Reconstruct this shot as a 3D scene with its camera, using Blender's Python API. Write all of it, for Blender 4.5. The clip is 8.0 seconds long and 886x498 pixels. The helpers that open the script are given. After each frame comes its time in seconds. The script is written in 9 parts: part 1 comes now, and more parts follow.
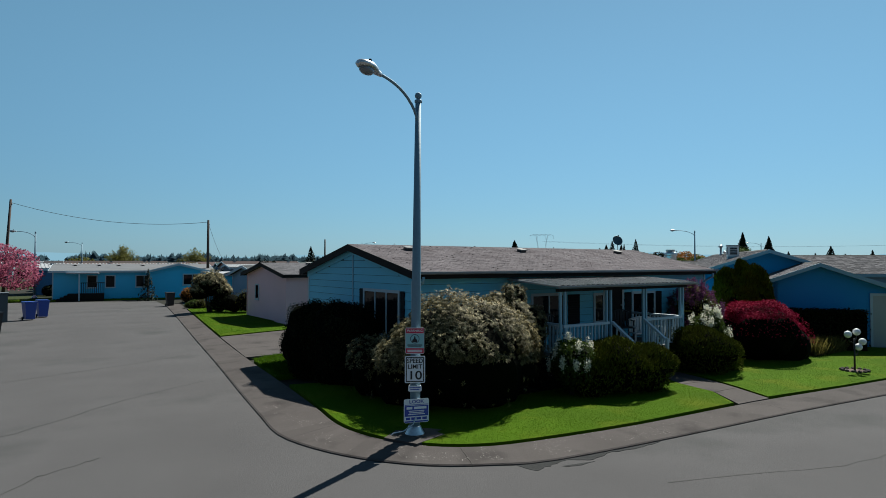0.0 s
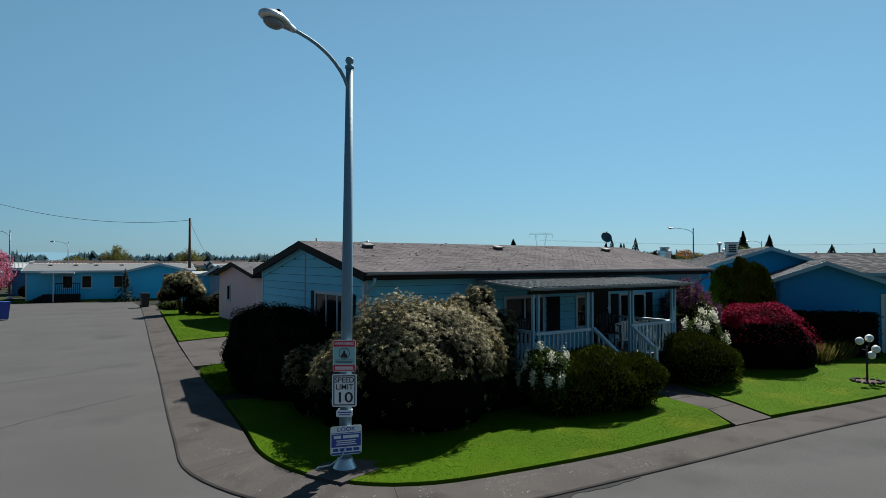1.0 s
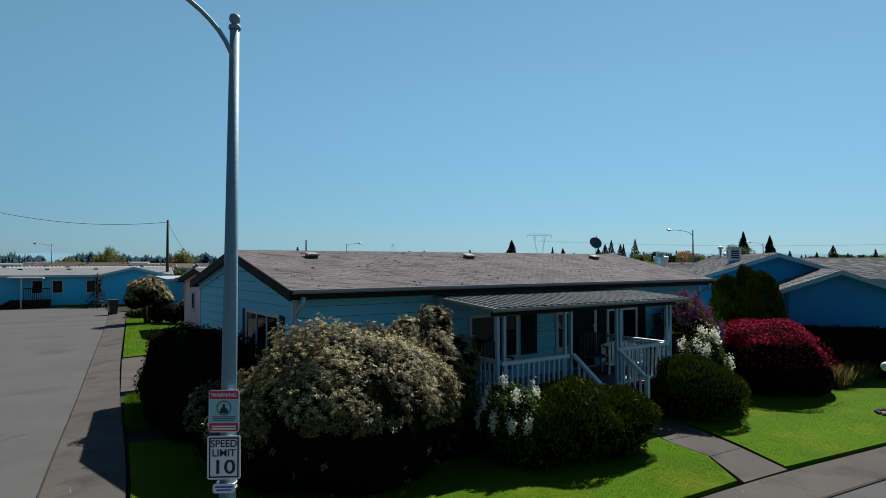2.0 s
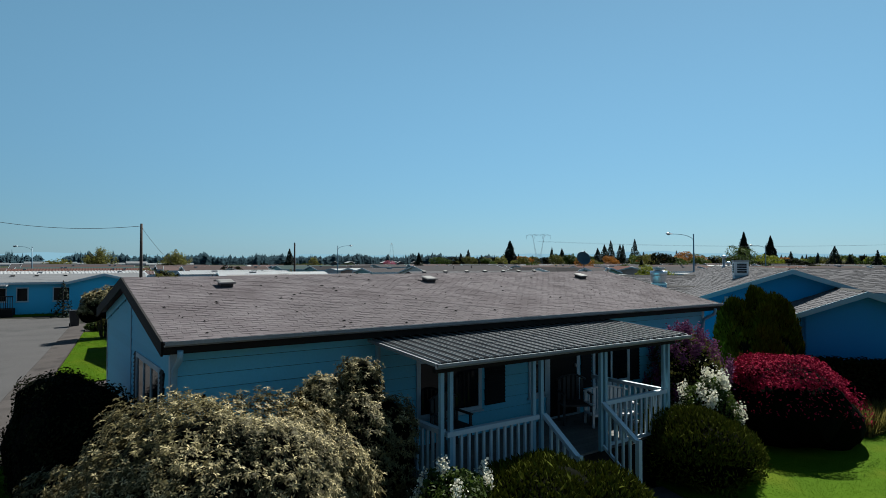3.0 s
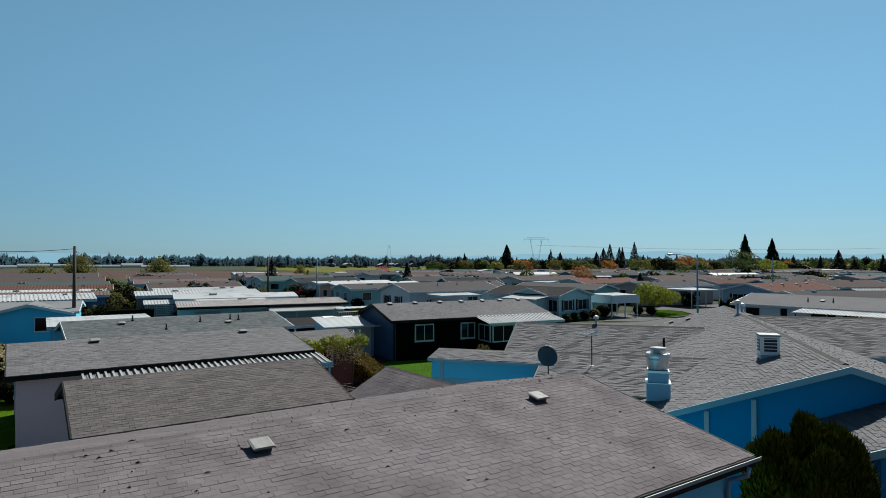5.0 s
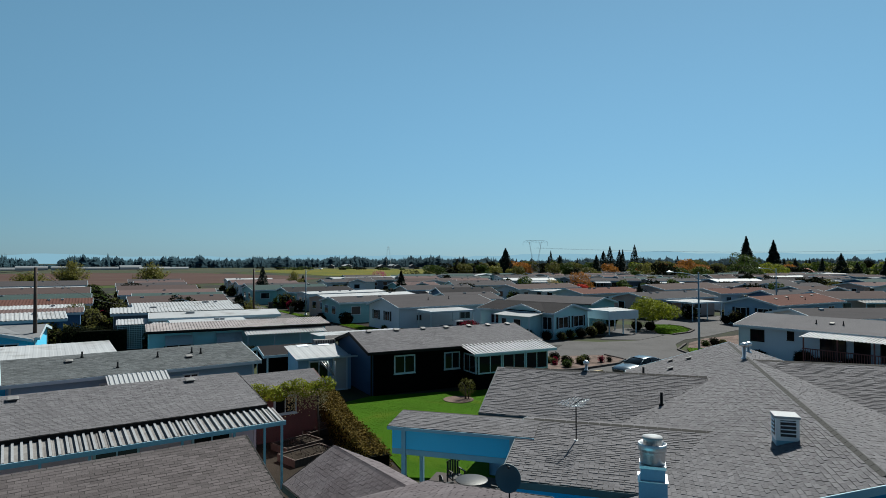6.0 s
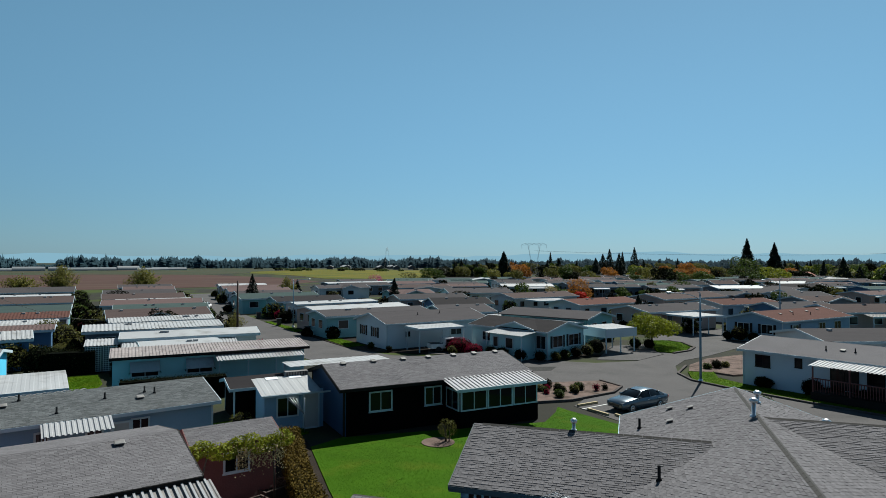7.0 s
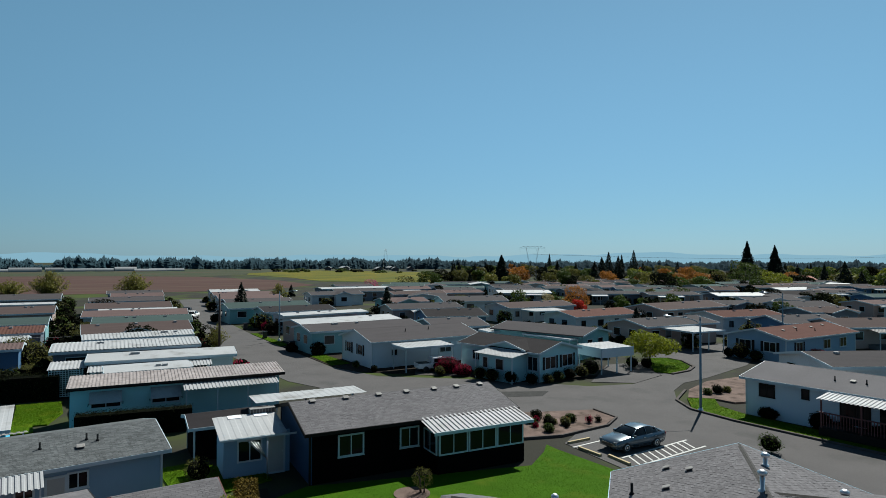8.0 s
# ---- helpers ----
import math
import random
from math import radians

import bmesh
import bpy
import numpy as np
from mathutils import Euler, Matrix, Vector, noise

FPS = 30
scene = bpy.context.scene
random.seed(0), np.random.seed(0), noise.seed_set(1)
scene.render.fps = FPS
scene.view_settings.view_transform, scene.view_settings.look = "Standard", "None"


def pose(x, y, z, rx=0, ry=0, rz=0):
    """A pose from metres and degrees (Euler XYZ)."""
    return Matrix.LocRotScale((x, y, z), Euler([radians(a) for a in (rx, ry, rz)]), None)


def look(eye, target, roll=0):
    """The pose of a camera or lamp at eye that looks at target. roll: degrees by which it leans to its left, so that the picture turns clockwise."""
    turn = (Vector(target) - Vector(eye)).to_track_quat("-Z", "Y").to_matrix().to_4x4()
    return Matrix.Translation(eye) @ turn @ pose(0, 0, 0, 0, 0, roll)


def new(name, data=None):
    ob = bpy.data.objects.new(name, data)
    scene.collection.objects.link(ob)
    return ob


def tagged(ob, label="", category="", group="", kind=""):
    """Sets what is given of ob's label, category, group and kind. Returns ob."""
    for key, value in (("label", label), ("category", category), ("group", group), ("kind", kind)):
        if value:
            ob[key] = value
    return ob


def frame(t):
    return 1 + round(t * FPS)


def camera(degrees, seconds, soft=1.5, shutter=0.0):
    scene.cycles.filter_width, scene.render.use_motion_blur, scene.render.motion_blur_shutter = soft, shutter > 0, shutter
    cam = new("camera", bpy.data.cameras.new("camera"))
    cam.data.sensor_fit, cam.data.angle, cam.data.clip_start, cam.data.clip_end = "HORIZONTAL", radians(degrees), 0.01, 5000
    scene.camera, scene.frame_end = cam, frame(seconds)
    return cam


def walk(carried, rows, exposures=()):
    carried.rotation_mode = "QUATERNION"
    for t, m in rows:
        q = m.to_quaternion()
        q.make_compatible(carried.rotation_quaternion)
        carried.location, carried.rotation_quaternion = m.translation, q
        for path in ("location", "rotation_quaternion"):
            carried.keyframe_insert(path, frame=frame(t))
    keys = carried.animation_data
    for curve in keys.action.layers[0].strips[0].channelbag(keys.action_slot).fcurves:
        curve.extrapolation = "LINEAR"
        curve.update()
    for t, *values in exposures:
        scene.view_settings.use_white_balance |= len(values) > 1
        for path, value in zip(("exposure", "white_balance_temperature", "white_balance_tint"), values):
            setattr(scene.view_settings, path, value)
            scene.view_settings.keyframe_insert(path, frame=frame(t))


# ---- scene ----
# camera and its flight
cam = camera(71.7, 8.0, 0.62)
PATH = [
    (0, (1.29, 9.117, 3.309), (2.446, 10.748, 3.354), 0.1),
    (0.5, (2.222, 9.606, 3.274), (3.379, 11.237, 3.318), 0.1),
    (1, (3.245, 10.137, 3.303), (4.4, 11.769, 3.345), 0.0),
    (1.2, (3.687, 10.39, 3.328), (4.842, 12.022, 3.372), -0.1),
    (2.3, (6.147, 11.958, 3.715), (7.302, 13.59, 3.758), -0.0),
    (2.5, (6.656, 12.297, 3.825), (7.811, 13.929, 3.867), -0.0),
    (3, (7.829, 13.076, 4.142), (8.984, 14.708, 4.184), -0.0),
    (3.5, (9.046, 13.938, 4.498), (10.202, 15.57, 4.541), -0.0),
    (4, (10.321, 14.8, 4.923), (11.476, 16.433, 4.966), -0.0),
    (4.5, (11.629, 15.701, 5.522), (12.784, 17.333, 5.564), 0.0),
    (4.7, (12.178, 16.12, 5.772), (13.333, 17.752, 5.814), -0.0),
    (5.8, (14.979, 17.947, 7.458), (16.133, 19.58, 7.498), -0.1),
    (6, (15.504, 18.301, 7.734), (16.657, 19.934, 7.776), -0.1),
    (6.5, (16.781, 19.14, 8.515), (17.934, 20.773, 8.555), -0.1),
    (7, (18.093, 20.035, 9.271), (19.246, 21.669, 9.312), -0.0),
    (7.5, (19.402, 20.842, 10.049), (20.555, 22.476, 10.09), -0.0),
    (8, (20.665, 21.667, 10.808), (21.818, 23.3, 10.849), 0.1),
]
walk(cam, [(t, look(eye, target, roll)) for t, eye, target, roll in PATH], [(0.0, 0.81, 5900, -2), (3.5, 0.83, 5900, -2), (6.0, 0.75, 5900, -2), (8.0, 0.71, 5900, -2)])

# daylight: clear sky, high sun ahead and to the right of the flight
SUN_AZ, SUN_EL = 26.5, 48.5      # degrees: from +x towards +y, and above the horizon
world = bpy.data.worlds.new("sky")
scene.world = world
world.use_nodes = True
_wn, _wl = world.node_tree.nodes, world.node_tree.links
_sky = _wn.new("ShaderNodeTexSky")
_sky.sky_type = "NISHITA"
_sky.sun_disc = False
_sky.sun_elevation = radians(SUN_EL)
_sky.sun_rotation = radians(90.0 - SUN_AZ)
_sky.altitude = 0.0
_sky.air_density, _sky.dust_density, _sky.ozone_density = 1.0, 0.4, 8.0
_wn["Background"].inputs["Strength"].default_value = 0.05
_haze = _wn.new("ShaderNodeMix")     # thin haze over the clear sky
_haze.data_type = "RGBA"
_haze.inputs["Factor"].default_value = 0.6
SUN_WAY = (math.cos(radians(SUN_EL)) * math.cos(radians(SUN_AZ)), math.cos(radians(SUN_EL)) * math.sin(radians(SUN_AZ)), math.sin(radians(SUN_EL)))
_dir, _dot, _fall, _veil = _wn.new("ShaderNodeTexCoord"), _wn.new("ShaderNodeVectorMath"), _wn.new("ShaderNodeMapRange"), _wn.new("ShaderNodeVectorMath")
_dot.operation, _veil.operation = "DOT_PRODUCT", "SCALE"
_dot.inputs[1].default_value = SUN_WAY
_fall.interpolation_type = "SMOOTHSTEP"      # the haze scatters forwards: brightest round the sun, dim on the far side of the sky
_fall.inputs["From Min"].default_value, _fall.inputs["From Max"].default_value = -0.65, 1.0
_fall.inputs["To Min"].default_value, _fall.inputs["To Max"].default_value = 0.05, 1.75
_veil.inputs[0].default_value = (1.95, 3.55, 4.65)
_wl.new(_dir.outputs["Generated"], _dot.inputs[0])
_wl.new(_dot.outputs["Value"], _fall.inputs["Value"])
_up, _thin, _both = _wn.new("ShaderNodeSeparateXYZ"), _wn.new("ShaderNodeMapRange"), _wn.new("ShaderNodeMath")
_thin.interpolation_type, _both.operation = "SMOOTHSTEP", "MULTIPLY"     # and thins out towards the zenith
_thin.inputs["From Min"].default_value, _thin.inputs["From Max"].default_value = 0.1, 1.0
_thin.inputs["To Min"].default_value, _thin.inputs["To Max"].default_value = 1.0, 0.15
_wl.new(_dir.outputs["Generated"], _up.inputs[0])
_wl.new(_up.outputs["Z"], _thin.inputs["Value"])
_wl.new(_fall.outputs["Result"], _both.inputs[0])
_wl.new(_thin.outputs["Result"], _both.inputs[1])
_wl.new(_both.outputs["Value"], _veil.inputs["Scale"])
_wl.new(_veil.outputs["Vector"], _haze.inputs["B"])
_wl.new(_sky.outputs[0], _haze.inputs["A"])
_wl.new(_haze.outputs["Result"], _wn["Background"].inputs["Color"])
sun_data = bpy.data.lights.new("sun", "SUN")
sun_data.energy, sun_data.angle, sun_data.color = 5.0, radians(0.5), (1.0, 0.885, 0.79)
sun = new("sun", sun_data)
sun.matrix_world = look((0, 0, 60), (-math.cos(radians(SUN_AZ)) * 60, -math.sin(radians(SUN_AZ)) * 60, 60 - 60 * math.tan(radians(SUN_EL))))


# ---- materials ----
MATS = {}


def mat(name, base, rough=0.7, var=0.25, scale=6.0, fine=60.0, bump=0.2, metal=0.0, island=0.0, obj=0.0, spec=0.5, stain=None, trans=0.0, sheen=0.0, stretch=(1, 1, 1)):
    """A procedural surface: base colour varied at two scales, with fine relief; island / obj: variation from piece to piece."""
    if name in MATS:
        return MATS[name]
    m = bpy.data.materials.new(name)
    m.use_nodes = True
    n, l = m.node_tree.nodes, m.node_tree.links
    b = n["Principled BSDF"]
    b.inputs["Roughness"].default_value = rough
    b.inputs["Metallic"].default_value = metal
    b.inputs["Specular IOR Level"].default_value = spec
    tc = n.new("ShaderNodeTexCoord")
    mp = n.new("ShaderNodeMapping")
    mp.inputs["Scale"].default_value = stretch
    l.new(tc.outputs["Object"], mp.inputs[0])
    big, small = n.new("ShaderNodeTexNoise"), n.new("ShaderNodeTexNoise")
    big.inputs["Scale"].default_value, small.inputs["Scale"].default_value = scale * 0.12, fine
    big.inputs["Detail"].default_value, small.inputs["Detail"].default_value = 5, 3
    l.new(mp.outputs[0], big.inputs[0])
    l.new(mp.outputs[0], small.inputs[0])
    add = n.new("ShaderNodeMath")
    add.operation = "ADD"
    l.new(big.outputs[0], add.inputs[0])
    l.new(small.outputs[0], add.inputs[1])
    last = add.outputs[0]
    span = 1.0
    for amount, kind in ((island, "g"), (obj, "o")):
        if amount:
            src = n.new("ShaderNodeNewGeometry").outputs["Random Per Island"] if kind == "g" else n.new("ShaderNodeObjectInfo").outputs["Random"]
            ma = n.new("ShaderNodeMath")
            ma.operation = "MULTIPLY_ADD"
            l.new(src, ma.inputs[0])
            ma.inputs[1].default_value = amount
            l.new(last, ma.inputs[2])
            last = ma.outputs[0]
            span += amount
    mr = n.new("ShaderNodeMapRange")
    mr.inputs["From Min"].default_value, mr.inputs["From Max"].default_value = 0.6, 1.4 + (span - 1.0)
    mr.inputs["To Min"].default_value, mr.inputs["To Max"].default_value = 1.0 - var, 1.0 + var
    l.new(last, mr.inputs[0])
    mul = n.new("ShaderNodeVectorMath")
    mul.operation = "SCALE"
    mul.inputs[0].default_value = base
    l.new(mr.outputs[0], mul.inputs["Scale"])
    colour = mul.outputs[0]
    if stain:
        sc, lo, hi, scol = stain
        sn = n.new("ShaderNodeTexNoise")
        sn.inputs["Scale"].default_value = sc
        sn.inputs["Detail"].default_value = 6
        l.new(mp.outputs[0], sn.inputs[0])
        sr = n.new("ShaderNodeMapRange")
        sr.inputs["From Min"].default_value, sr.inputs["From Max"].default_value = lo, hi
        l.new(sn.outputs[0], sr.inputs[0])
        mx = n.new("ShaderNodeMix")
        mx.data_type = "RGBA"
        l.new(sr.outputs[0], mx.inputs["Factor"])
        l.new(colour, mx.inputs["A"])
        mx.inputs["B"].default_value = (*scol, 1)
        colour = mx.outputs["Result"]
    l.new(colour, b.inputs["Base Color"])
    if bump:
        bp = n.new("ShaderNodeBump")
        bp.inputs["Strength"].default_value, bp.inputs["Distance"].default_value = bump, 0.02
        l.new(small.outputs[0], bp.inputs["Height"])
        l.new(bp.outputs[0], b.inputs["Normal"])
    if trans:
        tr = n.new("ShaderNodeBsdfTranslucent")
        l.new(colour, tr.inputs["Color"])
        mix = n.new("ShaderNodeMixShader")
        mix.inputs[0].default_value = trans
        l.new(b.outputs[0], mix.inputs[1])
        l.new(tr.outputs[0], mix.inputs[2])
        l.new(mix.outputs[0], n["Material Output"].inputs["Surface"])
    MATS[name] = m
    return m


ASPHALT = mat("asphalt", (0.082, 0.078, 0.0788), 0.9, 0.16, 3, 90, 0.5, stain=(0.35, 0.55, 0.75, (0.0587, 0.05806, 0.0573)), spec=0.06)
PATCH = mat("asphalt_patch", (0.037, 0.037, 0.037), 0.9, 0.35, 12, 90, 0.5, spec=0.06)
CONCRETE = mat("concrete", (0.074, 0.065, 0.062), 0.9, 0.25, 6, 70, 0.4, obj=0.3, stain=(1.2, 0.52, 0.72, (0.0462, 0.0406, 0.0392)), spec=0.06)
GRASS = mat("lawn_blades", (0.044, 0.09, 0.0022), 0.8, 0.2, 2, 40, 0.0, island=0.2, spec=0.04, trans=0.5)
TURF = mat("lawn_turf", (0.05, 0.096, 0.0025), 0.9, 0.25, 5, 80, 0.2, spec=0.03, stain=(0.8, 0.5, 0.75, (0.09, 0.115, 0.006)))
LUSH_BLADES = mat("lush_lawn_blades", (0.04, 0.092, 0.003), 0.85, 0.25, 5, 40, 0.0, island=0.5, spec=0.03, trans=0.08)
LUSH_TURF = mat("lush_lawn_turf", (0.034, 0.08, 0.003), 0.9, 0.25, 5, 80, 0.4, spec=0.03, stain=(0.5, 0.55, 0.75, (0.06, 0.09, 0.006)))
SOIL = mat("soil", (0.02467, 0.01973, 0.0158), 0.95, 0.35, 8, 50, 0.8, spec=0.06)
BARK = mat("bark_mulch", (0.125, 0.092, 0.08), 0.95, 0.4, 8, 40, 0.9, stain=(1.0, 0.5, 0.7, (0.04933, 0.037, 0.0296)), spec=0.06)
GROUND = mat("ground", (0.03, 0.02933, 0.024), 0.95, 0.25, 1.2, 20, 0.5, stain=(0.06, 0.5, 0.62, (0.0444, 0.0592, 0.0148)), spec=0.06)
FIELD = mat("ploughed_field", (0.06, 0.035, 0.03), 0.95, 0.2, 0.05, 0.4, 0.0, stain=(0.012, 0.5, 0.7, (0.074, 0.05427, 0.03947)), stretch=(1, 6, 1), spec=0.06)
PASTURE = mat("dull_pasture", (0.042, 0.05, 0.03), 0.95, 0.3, 0.03, 0.3, 0.0, stain=(0.02, 0.5, 0.65, (0.06, 0.05, 0.035)), spec=0.05)
CROP = mat("yellow_crop", (0.12, 0.098, 0.0085), 0.95, 0.3, 0.1, 1.0, 0.0, stain=(0.02, 0.45, 0.55, (0.05, 0.065, 0.012)), stretch=(1, 6, 1), spec=0.06)
SHINGLE = mat("roof_shingle", (0.122, 0.107, 0.113), 0.95, 0.35, 4, 60, 0.5, island=0.9, obj=0.9, spec=0.06, stain=(1.3, 0.42, 0.68, (0.096, 0.082, 0.087)))
SHINGLE_UNDER = mat("roof_felt", (0.0259, 0.0237, 0.0222), 0.95, 0.2)
SHINGLE_BROWN = mat("roof_shingle_brown", (0.092, 0.081, 0.082), 0.95, 0.35, 4, 60, 0.5, island=0.9, spec=0.06)
SHINGLE_GREY = mat("roof_shingle_grey", (0.122, 0.117, 0.124), 0.95, 0.3, 4, 60, 0.5, island=0.9, spec=0.06)
SHINGLE_DARK = mat("roof_shingle_dark", (0.086, 0.092, 0.096), 0.95, 0.45, 8, 9, 0.4, island=0.9, spec=0.06)
ROOF_FAR = {
    "grey": mat("far_roof_grey", (0.057, 0.0525, 0.0555), 0.95, 0.25, 3, 7, 0.5, obj=0.5, stretch=(1, 5, 5), spec=0.05),
    "dark": mat("far_roof_dark", (0.0265, 0.0243, 0.026), 0.95, 0.25, 3, 7, 0.5, obj=0.5, stretch=(1, 5, 5), spec=0.05),
    "brown": mat("far_roof_brown", (0.066, 0.05, 0.048), 0.95, 0.25, 3, 7, 0.5, obj=0.5, stretch=(1, 5, 5), spec=0.05),
    "teal": mat("far_roof_teal", (0.05, 0.072, 0.07), 0.95, 0.25, 3, 7, 0.5, obj=0.4, stretch=(1, 5, 5), spec=0.05),
    "pinkish": mat("far_roof_pinkish", (0.1, 0.072, 0.07), 0.95, 0.25, 3, 7, 0.5, obj=0.4, stretch=(1, 5, 5), spec=0.05),
    "salmon": mat("far_roof_salmon", (0.3, 0.16, 0.12), 0.95, 0.25, 3, 7, 0.5, obj=0.4, stretch=(1, 5, 5), spec=0.05),
    "pale": mat("far_roof_pale", (0.15, 0.152, 0.16), 0.9, 0.25, 3, 7, 0.4, obj=0.3, stretch=(1, 5, 5), spec=0.06),
    "red": mat("far_roof_red", (0.083, 0.043, 0.036), 0.95, 0.25, 3, 7, 0.5, obj=0.5, stretch=(1, 5, 5), spec=0.05),
}
SIDING = mat("pale_blue_siding", (0.16, 0.5, 0.67), 0.6, 0.1, 4, 30, 0.15, obj=0.4)
DISH = mat("grey_dish_paint", (0.035, 0.075, 0.095), 0.5, 0.15)
MOSS = mat("dark_moss", (0.006, 0.006, 0.005), 0.95, 0.3)
SKY_WALL = mat("sky_blue_wall", (0.1, 0.49, 0.74), 0.65, 0.1, 3, 30, 0.15)
BLUE_WALL = mat("blue_wall", (0.02, 0.23, 0.5), 0.65, 0.1, 3, 30, 0.15)
GREY_WALL = mat("grey_blue_wall", (0.19, 0.3, 0.42), 0.65, 0.1, 3, 30, 0.15)
SKYLIT_WALL = mat("skylit_wall", (0.012, 0.05, 0.12), 0.7, 0.1, 3, 30, 0.15)
PINK_WALL = mat("pink_wall", (0.78, 0.5, 0.54), 0.7, 0.1, 3, 30, 0.15)
WHITE_WALL = mat("white_wall", (0.52, 0.59, 0.65), 0.65, 0.1, 3, 30, 0.15)
TEAL_WALL = mat("teal_wall", (0.32, 0.52, 0.56), 0.65, 0.1, 3, 30, 0.15)
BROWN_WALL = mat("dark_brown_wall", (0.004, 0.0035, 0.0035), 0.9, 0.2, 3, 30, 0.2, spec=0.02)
SKIRT = mat("skirting", (0.06, 0.075, 0.085), 0.8, 0.15)
TRIM = mat("white_trim", (0.42, 0.5, 0.55), 0.5, 0.08, 6, 40, 0.08)
TRIM_BLUE = mat("pale_blue_trim", (0.22, 0.37, 0.46), 0.5, 0.08, 6, 40, 0.08)
PAN = mat("speckled_pan_metal", (0.02, 0.022, 0.025), 0.9, 0.6, 40, 70, 0.3, spec=0.0, stain=(14.0, 0.5, 0.62, (0.02, 0.02, 0.022)))
DARK_TRIM = mat("dark_brown_trim", (0.012, 0.01, 0.009), 0.7, 0.2, spec=0.15)
SHUTTER = mat("dark_shutter", (0.01, 0.0095, 0.01), 0.7, 0.15, spec=0.15)
GLASS = mat("window_glass", (0.006, 0.008, 0.011), 0.05, 0.1, 3, 3, 0.0, spec=0.22)
DOOR = mat("door_paint", (0.355, 0.37, 0.37), 0.5, 0.1)
METAL = mat("galvanised_steel", (0.55, 0.57, 0.59), 0.38, 0.15, 4, 25, 0.1, metal=0.85, stain=(1.5, 0.5, 0.8, (0.266, 0.274, 0.281)))
METAL_WHITE = mat("white_metal_roof", (0.31, 0.315, 0.325), 0.6, 0.15, 3, 12, 0.1, stain=(0.7, 0.52, 0.75, (0.1776, 0.172, 0.1632)), spec=0.15)
METAL_GREY = mat("weathered_metal_roof", (0.195, 0.1875, 0.1837), 0.6, 0.25, 5, 8, 0.2, stain=(2.2, 0.45, 0.75, (0.11, 0.1, 0.095)), spec=0.15)
METAL_RIB = mat("grey_metal_ribs", (0.26, 0.265, 0.275), 0.55, 0.2, 4, 12, 0.1, spec=0.2)
METAL_PINKISH = mat("weathered_pinkish_roof", (0.27, 0.24, 0.235), 0.6, 0.25, 5, 8, 0.2, stain=(2.2, 0.45, 0.75, (0.16, 0.135, 0.13)), spec=0.15)
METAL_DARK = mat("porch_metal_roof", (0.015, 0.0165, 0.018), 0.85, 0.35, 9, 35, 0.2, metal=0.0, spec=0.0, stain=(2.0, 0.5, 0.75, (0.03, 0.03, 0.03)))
RIB_METAL = mat("light_rib_metal", (0.2, 0.21, 0.22), 0.5, 0.2, 9, 35, 0.1)
POLE = mat("lamp_pole_metal", (0.16, 0.25, 0.32), 0.6, 0.12, 3, 18, 0.1, metal=0.1, spec=0.3)
LAMP_LENS = mat("lamp_lens", (0.185, 0.2, 0.222), 0.2, 0.1)
WOOD_POLE = mat("weathered_pole_wood", (0.0555, 0.037, 0.0296), 0.9, 0.3, 5, 20, 0.5, stretch=(1, 1, 0.1))
WIRE = mat("cable_black", (0.03, 0.03, 0.03), 0.7, 0.1)
RED_WOOD = mat("red_brown_boards", (0.118, 0.0444, 0.0407), 0.8, 0.25, 5, 15, 0.3)
DECK = mat("deck_boards", (0.118, 0.111, 0.104), 0.85, 0.3, 5, 15, 0.3, obj=0.6)
PLASTIC_WHITE = mat("white_plastic", (0.72, 0.72, 0.72), 0.4, 0.06)
PLASTIC_DARK = mat("dark_plastic", (0.02, 0.02, 0.022), 0.5, 0.1)
PLASTIC_BLUE = mat("blue_plastic", (0.02, 0.06, 0.3), 0.45, 0.1)
SIGN_WHITE = mat("sign_white", (0.75, 0.77, 0.8), 0.4, 0.05)
SIGN_RED = mat("sign_red", (0.5, 0.02, 0.06), 0.4, 0.05)
SIGN_TEAL = mat("pale_teal_sign_paint", (0.3, 0.52, 0.54), 0.5, 0.08)
SIGN_BLUE = mat("sign_blue", (0.03, 0.06, 0.35), 0.4, 0.05)
SIGN_BLACK = mat("sign_black", (0.01, 0.01, 0.012), 0.5, 0.05)
CAR_PAINT = mat("silver_car_paint", (0.11, 0.14, 0.17), 0.22, 0.06, 3, 100, 0.0, metal=0.6)
TYRE = mat("tyre_rubber", (0.02, 0.02, 0.02), 0.85, 0.1)
ROAD_PAINT = mat("white_road_paint", (0.4, 0.4, 0.3867), 0.8, 0.2, 10, 60, 0.2)
LOG_YELLOW = mat("yellow_kerb_log", (0.3, 0.235, 0.12), 0.8, 0.15)
FAR_BARN = mat("far_barn_wall", (0.09, 0.08, 0.08), 0.8, 0.2, 1, 4, 0.1)
PYLON_STEEL = mat("galvanised_lattice", (0.2, 0.21, 0.22), 0.6, 0.15, metal=0.0)
POLY = mat("greenhouse_film", (0.2, 0.21, 0.22), 0.5, 0.1, 0.2, 2, 0.0)
# distance haze on the hills: a flat glow near the horizon sky's colour
HILL = bpy.data.materials.new("hazy_hill_glow")
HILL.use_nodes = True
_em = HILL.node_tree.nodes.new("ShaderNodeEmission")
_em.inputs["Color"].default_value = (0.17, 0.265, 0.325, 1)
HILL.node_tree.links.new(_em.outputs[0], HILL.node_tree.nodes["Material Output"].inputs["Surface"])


def leaf_mat(name, base, var=0.5, trans=0.35, rough=0.7, spec=0.12):
    return mat(name, base, rough, var, 8, 12, 0.0, island=1.6, spec=spec, trans=trans)


